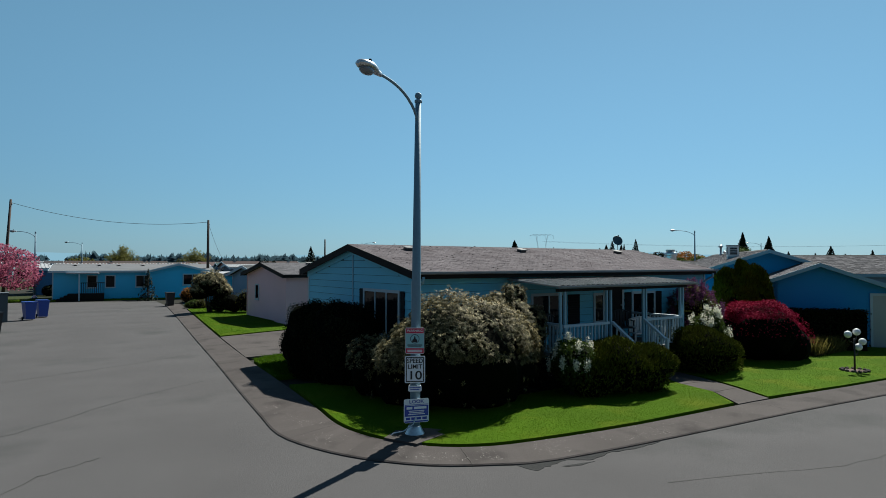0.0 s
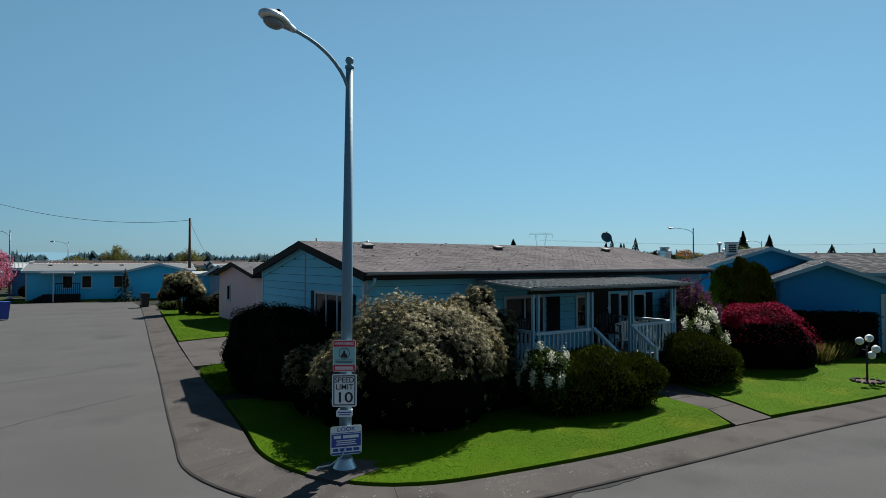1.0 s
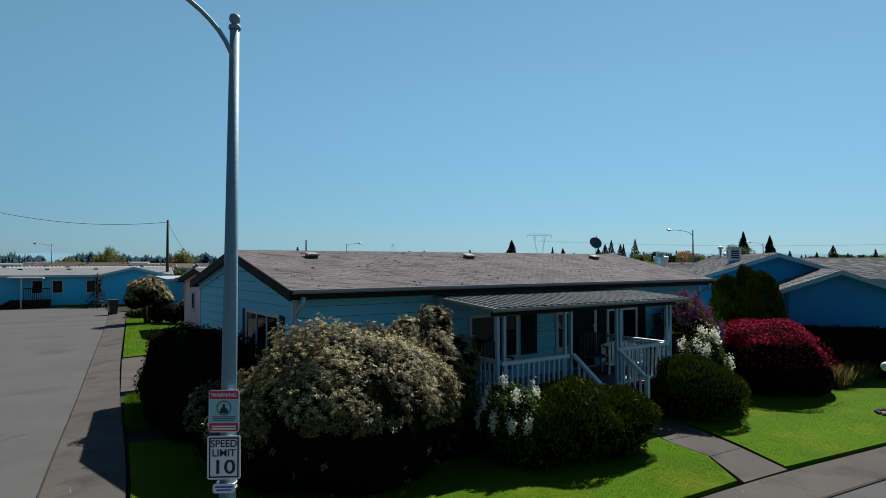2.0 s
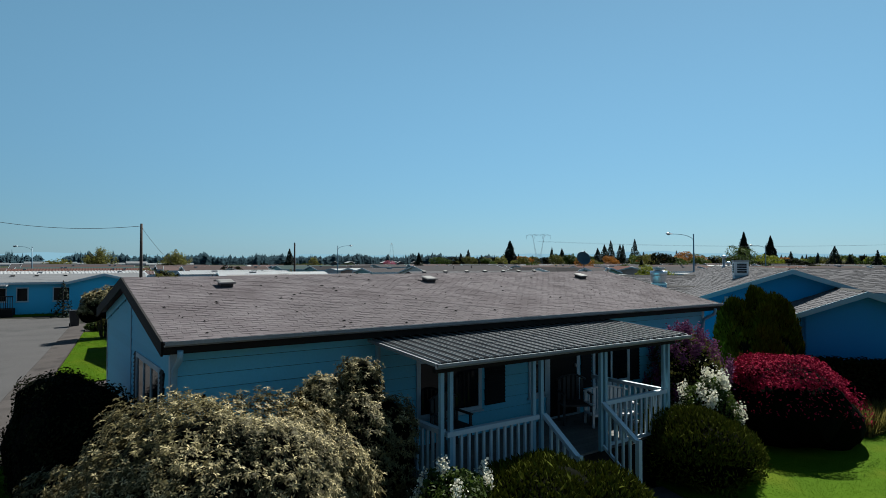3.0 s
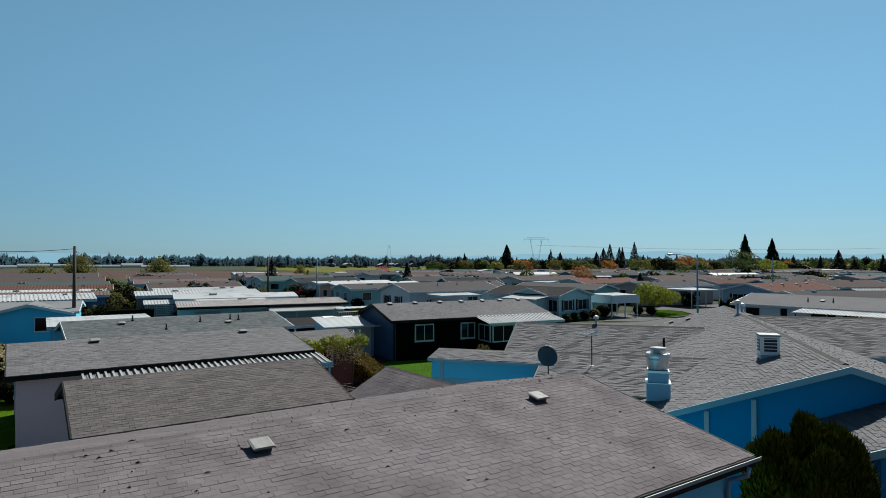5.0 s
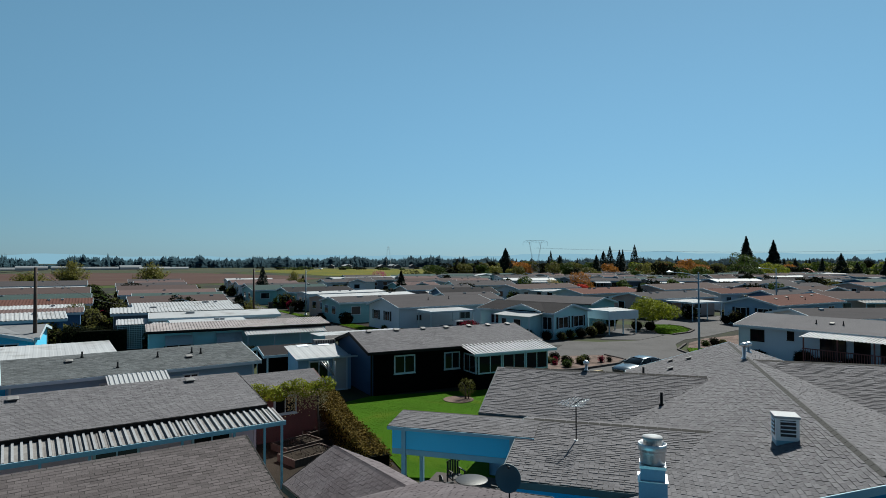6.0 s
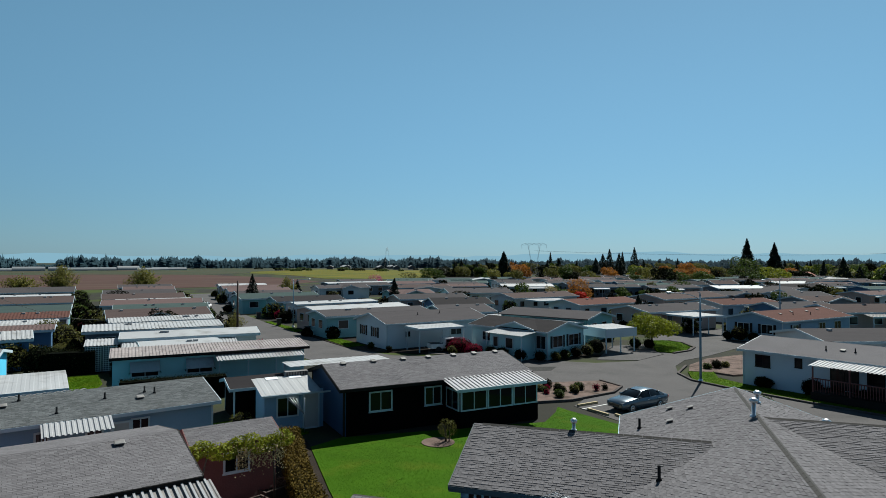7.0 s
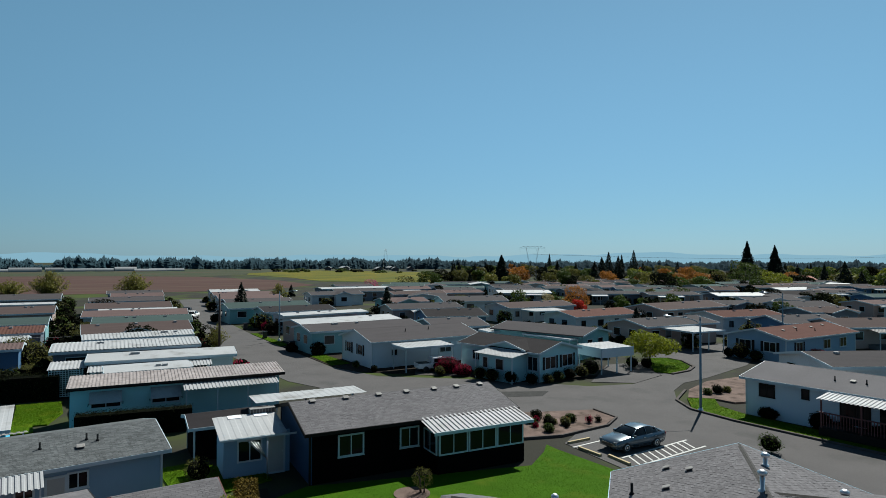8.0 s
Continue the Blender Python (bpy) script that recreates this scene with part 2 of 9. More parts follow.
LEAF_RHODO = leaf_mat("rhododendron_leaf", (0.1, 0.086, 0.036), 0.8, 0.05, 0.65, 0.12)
LEAF_PALE = leaf_mat("pale_and_sunlit_leaf", (0.4, 0.335, 0.175), 0.6, 0.12, 0.6, 0.12)
LITTER = mat("pale_grit", (0.3, 0.28, 0.26), 0.9, 0.3, spec=0.05)
LEAF_DARK = leaf_mat("dark_leaf", (0.012, 0.015, 0.006), 0.6, 0.08, 0.8, 0.03)
LEAF_JUNIPER = leaf_mat("juniper_spray", (0.06, 0.068, 0.008), 0.7, 0.06, 0.85, 0.02)
LEAF_ARBOR = leaf_mat("arborvitae_spray", (0.055, 0.062, 0.005), 0.7, 0.03, 0.85, 0.02)
LEAF_RED = leaf_mat("crimson_maple_leaf", (0.25, 0.01, 0.04), 0.5, 0.1, 0.85, 0.03)
LEAF_FIR = leaf_mat("fir_needles", (0.01449, 0.02331, 0.01449), 0.5, 0.1, 0.7)
LEAF_TREE = leaf_mat("tree_leaf", (0.045, 0.07, 0.012), 0.5, 0.35, 0.6)
LEAF_LIME = leaf_mat("lime_leaf", (0.16, 0.18, 0.015), 0.45, 0.4, 0.6)
LEAF_BROWN = leaf_mat("brownish_hedge_leaf", (0.085, 0.06, 0.012), 0.6, 0.1, 0.8, 0.04)
LEAF_OLIVE = leaf_mat("olive_leaf", (0.085, 0.085, 0.02), 0.5, 0.4, 0.6)
LEAF_SPRING = leaf_mat("young_spring_leaf", (0.15, 0.145, 0.03), 0.5, 0.4, 0.6)
LEAF_ORANGE = leaf_mat("rusty_leaf", (0.26, 0.11, 0.02), 0.5, 0.4, 0.6)
LEAF_SCARLET = leaf_mat("scarlet_leaf", (0.38, 0.03, 0.02), 0.4, 0.4, 0.6)
PETAL_PINK = leaf_mat("pink_blossom", (0.3521, 0.1036, 0.1659), 0.35, 0.4, 0.7)
PETAL_WHITE = leaf_mat("white_blossom", (0.78, 0.76, 0.64), 0.2, 0.25, 0.8, 0.05)
PETAL_PURPLE = leaf_mat("purple_blossom", (0.15, 0.05, 0.12), 0.4, 0.2, 0.8, 0.05)
DRY_GRASS = leaf_mat("dry_grass", (0.1344, 0.1141, 0.03108), 0.4, 0.4, 0.8)
WOODY = mat("twig_bark", (0.0518, 0.0407, 0.0333), 0.9, 0.3)
# near-black: the shade inside shrubs and hedges is put into this colour
SHADE_CORE = mat("shrub_inner_shade", (0.003, 0.0035, 0.002), 0.95, 0.4, spec=0.02)

# ---- building helpers ----
I4 = Matrix.Identity(4)


def box(bm, x0, y0, z0, x1, y1, z1, m=I4):
    vs = [bm.verts.new(m @ Vector(p)) for p in ((x0, y0, z0), (x1, y0, z0), (x1, y1, z0), (x0, y1, z0), (x0, y0, z1), (x1, y0, z1), (x1, y1, z1), (x0, y1, z1))]
    for f in ((0, 3, 2, 1), (4, 5, 6, 7), (0, 1, 5, 4), (1, 2, 6, 5), (2, 3, 7, 6), (3, 0, 4, 7)):
        bm.faces.new([vs[i] for i in f])
    return bm


def prism(bm, pts, y0, y1, m=I4):
    """Extrude the outline pts (x, z) along y."""
    a = [bm.verts.new(m @ Vector((x, y0, z))) for x, z in pts]
    b = [bm.verts.new(m @ Vector((x, y1, z))) for x, z in pts]
    k = len(pts)
    bm.faces.new(a)
    bm.faces.new(b[::-1])
    for i in range(k):
        bm.faces.new((a[i], b[i], b[(i + 1) % k], a[(i + 1) % k]))
    bmesh.ops.recalc_face_normals(bm, faces=bm.faces)
    return bm


def slab(bm, pts, z0, z1):
    """A flat slab over the outline pts (x, y)."""
    a = [bm.verts.new((x, y, z0)) for x, y in pts]
    b = [bm.verts.new((x, y, z1)) for x, y in pts]
    k = len(pts)
    bm.faces.new(a[::-1])
    bm.faces.new(b)
    for i in range(k):
        bm.faces.new((a[i], a[(i + 1) % k], b[(i + 1) % k], b[i]))
    bmesh.ops.recalc_face_normals(bm, faces=bm.faces)
    return bm


def tube(bm, pts, radii, sides=10, caps=True):
    """A round tube along pts, tapering by radii."""
    rings = []
    pts = [Vector(p) for p in pts]
    if not isinstance(radii, (list, tuple)):
        radii = [radii] * len(pts)
    side = None
    for i, p in enumerate(pts):
        d = (pts[min(i + 1, len(pts) - 1)] - pts[max(i - 1, 0)]).normalized()
        if side is None:
            side = d.orthogonal().normalized()
        side = (side - d * side.dot(d)).normalized()
        up = d.cross(side)
        rings.append([bm.verts.new(p + (side * math.cos(a) + up * math.sin(a)) * radii[i]) for a in [2 * math.pi * k / sides for k in range(sides)]])
    for r0, r1 in zip(rings, rings[1:]):
        for k in range(sides):
            f = bm.faces.new((r0[k], r0[(k + 1) % sides], r1[(k + 1) % sides], r1[k]))
            f.smooth = True
    if caps:
        bm.faces.new(rings[0][::-1])
        bm.faces.new(rings[-1])
    return bm


def lathe(bm, profile, cx=0.0, cy=0.0, sides=16, m=I4):
    """Turn the profile (radius, z) about the upright axis at cx, cy."""
    rings = [[bm.verts.new(m @ Vector((cx + r * math.cos(2 * math.pi * k / sides), cy + r * math.sin(2 * math.pi * k / sides), z))) for k in range(sides)] for r, z in profile]
    for r0, r1 in zip(rings, rings[1:]):
        for k in range(sides):
            f = bm.faces.new((r0[k], r0[(k + 1) % sides], r1[(k + 1) % sides], r1[k]))
            f.smooth = True
    bm.faces.new(rings[0][::-1])
    bm.faces.new(rings[-1])
    return bm


def part(name, bm, material, parent=None, label=""):
    """Link a bmesh as one mesh object under a thing or a part."""
    me = bpy.data.meshes.new(name)
    bm.to_mesh(me)
    bm.free()
    me.materials.append(material)
    ob = new(name, me)
    ob.parent = parent
    if label:
        ob["label"] = label
    return ob


def cloud(name, verts, faces, material, parent=None, label="", smooth=False):
    me = bpy.data.meshes.new(name)
    me.from_pydata(verts, [], faces)
    me.materials.append(material)
    if smooth:
        me.polygons.foreach_set("use_smooth", [True] * len(me.polygons))
    ob = new(name, me)
    ob.parent = parent
    if label:
        ob["label"] = label
    return ob


def B():
    return bmesh.new()


def thing(name, label, category, m=I4, group="", kind=""):
    ob = new(name)
    ob.empty_display_size = 0.3
    ob.matrix_world = m
    return tagged(ob, label, category, group, kind)


def solid(name, bm, material, label, category="", kind="", group=""):
    return tagged(part(name, bm, material), label, category, group, kind)


# ---- roofs, walls and windows ----
def slope_frame(x0, y0, z0, y1, z1):
    """A frame whose x runs along the eave, y up the slope and z out of it."""
    d = Vector((0, y1 - y0, z1 - z0)).normalized()
    n = Vector((1, 0, 0)).cross(d)
    m = Matrix.Identity(4)
    m.col[0][:3], m.col[1][:3], m.col[2][:3], m.col[3][:3] = (1, 0, 0), d, n, (x0, y0, z0)
    return m


TAB_W, TAB_E = 0.2, 0.102


def tab_shape(w, h, lift=0.014, thick=0.005, g=0.006):
    v = [(g, 0, 0), (w - g, 0, 0), (w - g, h, 0), (g, h, 0), (g, 0, lift), (w - g, 0, lift), (w - g, h + 0.01, thick), (g, h + 0.01, thick)]
    f = [(4, 5, 6, 7), (0, 1, 5, 4), (1, 2, 6, 5), (3, 0, 4, 7)]
    return v, f


def shingle_rows(length, rise_len, seed=1, clip=None, tab=TAB_W, stray=0.02):
    """Places (x, y, width) of the shingle tabs on a slope; clip(x, y) -> keep."""
    r = random.Random(seed)
    out = []
    rows = int(rise_len / TAB_E)
    for i in range(rows):
        x = -tab * (0.5 if i % 2 else 0.0) + r.uniform(-stray, stray)
        while x < length:
            a, b = max(x, 0.0), min(x + tab, length)
            if b - a > 0.06 and (clip is None or clip((a + b) / 2, i * TAB_E)):
                out.append((a, i * TAB_E, b - a))
            x += tab
    return out


def shingles_joined(name, m, places, material, parent, seed=2, uneven=0.011, slot=1.0, dashed=False):
    r = random.Random(seed)
    verts, faces = [], []
    for x, y, w in places:
        lift = uneven * (r.random() ** 1.6 if not dashed else r.choice((0.0, 0.9, 1.1)))
        sv, sf = tab_shape(w, TAB_E, 0.004 + lift, 0.003, slot * r.choice((0.003, 0.004, 0.005, 0.006, 0.009)))
        k = len(verts)
        dy = r.uniform(-0.008, 0.008)
        for p in sv:
            q = m @ Vector((p[0] + x, p[1] + y + dy, p[2]))
            verts.append(q[:])
        faces += [tuple(k + i for i in f) for f in sf]
    ob = cloud(name, verts, faces, material, parent)
    return tagged(ob, kind="stuff")


def corrugated(bm, x0, x1, y0, z0, y1, z1, pitch=0.2, h=0.03, flat=0.4, thick=0.006):
    """A ribbed sheet whose ribs run from (y0, z0) to (y1, z1)."""
    n = max(1, int(round((x1 - x0) / pitch)))
    p = (x1 - x0) / n
    prof = []
    for i in range(n):
        a = x0 + i * p
        prof += [(a, 0), (a + p * flat, 0), (a + p * (flat + 0.1), h), (a + p * 0.9, h)]
    prof.append((x1, 0))
    top0 = [bm.verts.new((x, y0, z0 + z)) for x, z in prof]
    top1 = [bm.verts.new((x, y1, z1 + z)) for x, z in prof]
    bot0 = [bm.verts.new((x, y0, z0 + z - thick)) for x, z in prof]
    bot1 = [bm.verts.new((x, y1, z1 + z - thick)) for x, z in prof]
    for i in range(len(prof) - 1):
        bm.faces.new((top0[i], top0[i + 1], top1[i + 1], top1[i]))
        bm.faces.new((bot0[i + 1], bot0[i], bot1[i], bot1[i + 1]))
        bm.faces.new((bot0[i], bot0[i + 1], top0[i + 1], top0[i]))
        bm.faces.new((top1[i], top1[i + 1], bot1[i + 1], bot1[i]))
    return bm


def roof_slab(bm, x0, x1, ya, za, yb, zb, t=0.1):
    """A sloping slab whose top runs from the line (ya, za) to (yb, zb)."""
    vs = []
    for x in (x0, x1):
        vs.append([bm.verts.new((x, ya, za)), bm.verts.new((x, yb, zb)), bm.verts.new((x, yb, zb - t)), bm.verts.new((x, ya, za - t))])
    a, b = vs
    bm.faces.new(a)
    bm.faces.new(b[::-1])
    for i in range(4):
        bm.faces.new((a[i], b[i], b[(i + 1) % 4], a[(i + 1) % 4]))
    bmesh.ops.recalc_face_normals(bm, faces=bm.faces)
    return bm


def wall_m(side, L, W):
    """The frame of a wall: x along it from its left end as seen from outside, y into the house."""
    if side == "front":
        return I4
    if side == "back":
        return pose(L, W, 0, 0, 0, 180)
    if side == "left":
        return pose(0, W, 0, 0, 0, -90)
    return pose(L, 0, 0, 0, 0, 90)


def window(parent, m, x, z, w, h, frame_mat=None, panes=2, shutters=0.0, deep=True, grid=False):
    """A framed window in the wall frame m, its lower left corner at x, z."""
    fm = frame_mat or TRIM
    win = part("window", frame_ring(B(), x, z, w, h, 0.06, -0.05, 0.03, m), fm, parent)
    win.data.materials[0] = fm
    pw = (w - 0.04) / panes
    for i in range(panes):
        bm = B()
        box(bm, x + 0.02 + i * pw, -0.03, z + 0.02, x + 0.02 + (i + 1) * pw, -0.024, z + h - 0.02, m)
        part("pane", bm, GLASS, win)
        if i:
            bm = B()
            box(bm, x + 0.02 + i * pw - 0.025, -0.045, z + 0.02, x + 0.02 + i * pw + 0.025, 0.0, z + h - 0.02, m)
            part("mullion", bm, fm, win)
    if deep:
        bm = B()
        box(bm, x - 0.09, -0.075, z - 0.09, x + w + 0.09, 0.0, z - 0.055, m)
        part("sill", bm, fm, win)
    if shutters:
        for sx in (x - 0.09 - shutters, x + w + 0.09):
            part("shutter", shutter_mesh(sx, z - 0.05, shutters, h + 0.1, m), SHUTTER, parent)
    return win


def shutter_mesh(x, z, w, h, m=I4):
    """A louvred shutter: a saw-toothed section drawn out over its width."""
    k = max(3, int(h / 0.07))
    prof = [(-0.005, z)]
    for j in range(k):
        prof += [(-0.055, z + h * j / k), (-0.03, z + h * (j + 0.9) / k)]
    prof += [(-0.005, z + h)]
    return prism(B(), prof, x, x + w, m @ Matrix(((0, 1, 0, 0), (1, 0, 0, 0), (0, 0, 1, 0), (0, 0, 0, 1))))


def frame_ring(bm, x, z, w, h, t, y0, y1, m=I4):
    box(bm, x - t, y0, z - t, x + 0.02, y1, z + h + t, m)
    box(bm, x + w - 0.02, y0, z - t, x + w + t, y1, z + h + t, m)
    box(bm, x + 0.02, y0, z - t, x + w - 0.02, y1, z + 0.02, m)
    box(bm, x + 0.02, y0, z + h - 0.02, x + w - 0.02, y1, z + h + t, m)
    return bm


def door(parent, m, x, z, w, h, material=None):
    d = part("door", box(B(), x, -0.04, z, x + w, 0.0, z + h, m), material or DOOR, parent)
    bm = frame_ring(B(), x, z, w, h, 0.07, -0.055, 0.0, m)
    part("door_frame", bm, TRIM, d)
    part("handle", box(B(), x + w - 0.1, -0.09, z + 1.0, x + w - 0.06, -0.04, z + 1.06, m), METAL, d)
    return d


def vent_box(parent, x, y, z, ang, s=0.3):
    """A low square roof vent on a slope of the given angle."""
    m = Matrix.Translation((x, y, z)) @ pose(0, 0, 0, ang, 0, 0)
    bm = B()
    prism(bm, [(-s * 0.42, -0.02), (s * 0.42, -0.02), (s * 0.42, 0.075), (-s * 0.42, 0.075)], -s * 0.4, s * 0.4, m)
    v = part("roof_vent", bm, PLASTIC_DARK, parent)
    bm = B()
    prism(bm, [(-s * 0.55, 0.075), (s * 0.55, 0.075), (s * 0.55, 0.09), (s * 0.45, 0.105), (-s * 0.45, 0.105), (-s * 0.55, 0.09)], -s * 0.55, s * 0.5, m)
    part("vent_cap", bm, METAL_GREY, v, "white sheet-metal cap")
    return v


def vent_pipe(parent, x, y, z, h=0.3, r=0.04, material=None, cap=False):
    bm = lathe(B(), [(r * 2.2, z - 0.05), (r * 1.6, z + 0.06), (r, z + 0.07), (r, z + h)], x, y, 10)
    p = part("vent_pipe", bm, material or METAL_DARK, parent)
    if cap:
        part("vent_cap", lathe(B(), [(r * 1.9, z + h), (r * 2.1, z + h + 0.05), (r * 2.1, z + h + 0.1), (r * 0.8, z + h + 0.16)], x, y, 12), METAL, p)
    return p


def gable_house(label, m, L, W, eave, rise, wall, roof, over_e=0.35, over_g=0.3, windows=(), doors=(), trim=None, shingle=None, category="house", ridge=0.5,
                fascia=None, vents=(), pipes=(), skirt=False, group="", name="house", corners=True, back_shingle=True, gutter=False, boards=0.0, ang_walls=True):
    """A low house with its ridge along x: walls with thickness, roof slabs, fascias, windows and roof vents."""
    h = thing(name, label, category, m, group)
    t = 0.12
    trim = trim or TRIM
    fascia = fascia or trim
    yr, zr = W * ridge, eave + rise
    top = lambda y: (eave + rise * y / yr if y < yr else eave + rise * (W - y) / (W - yr)) - 0.12
    for nm, y0, y1 in (("wall", 0, t), ("wall", W - t, W)):
        part(nm, box(B(), t, y0, 0, L - t, y1, top(0.0)), wall, h)
    for x0, x1 in ((0, t), (L - t, L)):
        bm = B()
        prism(bm, [(0, 0), (W, 0), (W, top(W)), (yr, zr - 0.12), (0, top(0))], x0, x1, Matrix(((0, 1, 0, 0), (1, 0, 0, 0), (0, 0, 1, 0), (0, 0, 0, 1))))
        part("gable_wall", bm, wall, h)
    if boards:
        for side, n in (("front", L), ("left", W), ("right", W)):
            wm = wall_m(side, L, W)
            bm = B()
            z = 0.5
            while z < (top(0.0) - 0.1 if side == "front" else zr - 0.25):
                a, b = 0.0, n
                if side != "front" and z + boards > top(0.0):
                    fr = (z + boards - top(0.0)) / rise
                    y_lo, y_hi = yr * fr, W - (W - yr) * fr
                    a, b = (W - y_hi, W - y_lo) if side == "left" else (y_lo, y_hi)
                if b - a > 0.3:
                    prism(bm, [(0.0, z), (-0.022, z), (-0.006, z + boards), (0.0, z + boards)], a + 0.02, b - 0.02, wm @ Matrix(((0, 1, 0, 0), (1, 0, 0, 0), (0, 0, 1, 0), (0, 0, 0, 1))))
                z += boards
            part("siding", bm, wall, h)
    if skirt:
        bm = B()
        for side, n in (("front", L), ("left", W), ("right", W), ("back", L)):
            box(bm, -0.025, -0.03, 0, n + 0.025, -0.005, 0.42, wall_m(side, L, W))
        part("skirting", bm, SKIRT, h)
    zf = eave - rise * over_e / yr
    zb = eave - rise * over_e / (W - yr)
    rf = part("roof", roof_slab(B(), -over_g, L + over_g, -over_e, zf, yr, zr), roof if not shingle else SHINGLE_UNDER, h)
    rb = part("roof", roof_slab(B(), -over_g, L + over_g, W + over_e, zb, yr, zr), roof, h)
    if shingle:
        fm = slope_frame(-over_g, -over_e, zf, yr, zr)
        ln = math.hypot(yr + over_e, zr - zf)
        shingles_joined("shingle", fm, shingle_rows(L + 2 * over_g, ln, 3, None, 0.24, 0.02), shingle, rf, 2, 0.006)
        if back_shingle:
            bmx = pose(L + over_g, W + over_e, 0, 0, 0, 180) @ slope_frame(0, 0, zb, W - yr + over_e, zr)
            shingles_joined("shingle", bmx, shingle_rows(L + 2 * over_g, math.hypot(W - yr + over_e, zr - zb), 4, None, 0.24, 0.02), shingle, rb, 2, 0.006)
    cap = B()
    k = int((L + 2 * over_g) / 0.3)
    for i in range(k):
        x = -over_g + i * (L + 2 * over_g) / k
        prism(cap, [(-0.16, zr - 0.02 - 0.16 * rise / yr), (0, zr + 0.012), (0.16, zr - 0.02 - 0.16 * rise / yr), (0, zr - 0.01)], x, x + 0.29,
              Matrix(((0, 1, 0, 0), (1, 0, 0, yr), (0, 0, 1, 0), (0, 0, 0, 1))))
    tagged(part("ridge_cap", cap, roof, h), kind="stuff")
    for y, z, s in ((-over_e, zf, -1), (W + over_e, zb, 1)):
        part("fascia", box(B(), -over_g, min(y, y + s * 0.03), z - 0.17, L + over_g, max(y, y + s * 0.03), z - 0.01), fascia, h)
    if gutter:
        bm = B()
        prism(bm, [(-over_e - 0.13, zf + 0.015), (-over_e - 0.13, zf - 0.035), (-over_e - 0.10, zf - 0.06), (-over_e - 0.035, zf - 0.06), (-over_e - 0.035, zf - 0.045), (-over_e - 0.09, zf - 0.045), (-over_e - 0.115, zf - 0.03), (-over_e - 0.115, zf + 0.015)],
              -over_g, L + over_g, Matrix(((0, 1, 0, 0), (1, 0, 0, 0), (0, 0, 1, 0), (0, 0, 0, 1))))
        part("gutter", bm, RIB_METAL, h)
    for x0, x1 in ((-over_g - 0.03, -over_g), (L + over_g, L + over_g + 0.03)):
        for ya, za, yb, zb2 in ((-over_e, zf, yr, zr), (W + over_e, zb, yr, zr)):
            part("rake_board", roof_slab(B(), x0, x1, ya, za + 0.01, yb, zb2 + 0.01, 0.2), fascia, h)
    if corners:
        for cx, cy in ((0, 0), (L, 0), (0, W), (L, W)):
            part("corner_board", box(B(), cx - 0.03 if cx == 0 else cx - 0.06, cy - 0.03 if cy == 0 else cy - 0.06, 0, cx + 0.06 if cx == 0 else cx + 0.03, cy + 0.06 if cy == 0 else cy + 0.03, top(0.0)), trim, h)
    for w in windows:
        side, x, z, ww, hh = w[:5]
        window(h, wall_m(side, L, W), x, z, ww, hh, w[5] if len(w) > 5 else None, w[6] if len(w) > 6 else 2, w[7] if len(w) > 7 else 0.0)
    for side, x, z, ww, hh in doors:
        door(h, wall_m(side, L, W), x, z, ww, hh)
    sl = math.degrees(math.atan2(zr - eave, yr))
    for vx, vy in vents:
        vent_box(h, vx, vy, eave + rise * (vy / yr if vy < yr else (W - vy) / (W - yr)), sl if vy < yr else -sl)
    for vx, vy in pipes:
        vent_pipe(h, vx, vy, eave + rise * (vy / yr if vy < yr else (W - vy) / (W - yr)))
    return h

# ---- ground, roads and pavements ----
bm = B()
slab(bm, [(-3000, -600), (3000, -600), (3000, 4500), (-3000, 4500)], -0.5, -0.03)
solid("ground", bm, GROUND, "flat valley ground of gravel, soil and thin grass", "ground", "structure")


def arc(cx, cy, r, a0, a1, n=10):
    return [(cx + r * math.cos(radians(a0 + (a1 - a0) * i / n)), cy + r * math.sin(radians(a0 + (a1 - a0) * i / n))) for i in range(n + 1)]


def rounded(line, n=3):
    """The line with n short steps between neighbouring points, bent smoothly through them."""
    out = []
    for i in range(len(line) - 1):
        p0, p1, p2, p3 = (Vector(line[max(0, min(len(line) - 1, i + k))]) for k in (-1, 0, 1, 2))
        for k in range(n):
            f = k / n
            q = 0.5 * (2 * p1 + (p2 - p0) * f + (2 * p0 - 5 * p1 + 4 * p2 - p3) * f * f + (3 * p1 - p0 - 3 * p2 + p3) * f ** 3)
            out.append((q.x, q.y))
    return out + [tuple(line[-1])]


KERB = [(11.2, 60.0), (9.7, 49.3), (7.9, 37.0), (6.9, 30.0), (6.15, 25.0), (5.75, 22.2), (5.55, 20.6), (5.75, 19.4), (6.2, 18.35), (6.9, 17.45), (7.8, 16.85), (8.8, 16.45), (11.7, 16.1), (15.6, 15.75), (19.3, 15.3), (26, 14.5), (40, 12.6)]
INNER = [(12.25, 60.0), (10.68, 49.3), (8.85, 37.0), (7.9, 30.0), (7.27, 24.6), (6.93, 22.0), (6.72, 20.7), (6.7, 19.85), (6.9, 18.95), (7.35, 18.15), (8.05, 17.6), (9.1, 17.28), (11.7, 16.9), (15.5, 16.63), (19.3, 16.15), (26, 15.35), (40, 13.45)]
KERB, INNER = rounded(KERB), rounded(INNER)
road = [(-6, -40), (70, -40), (70, 8)] + KERB[::-1] + [(11.6, 66.0), (6, 68.3), (-2, 71), (-30, 72), (-30, 60), (-4, 55), (-2.5, 40), (-6, 20)]
solid("road", slab(B(), road, -0.06, 0.0), ASPHALT, "worn pale grey asphalt street with fine cracks", "road", "structure")
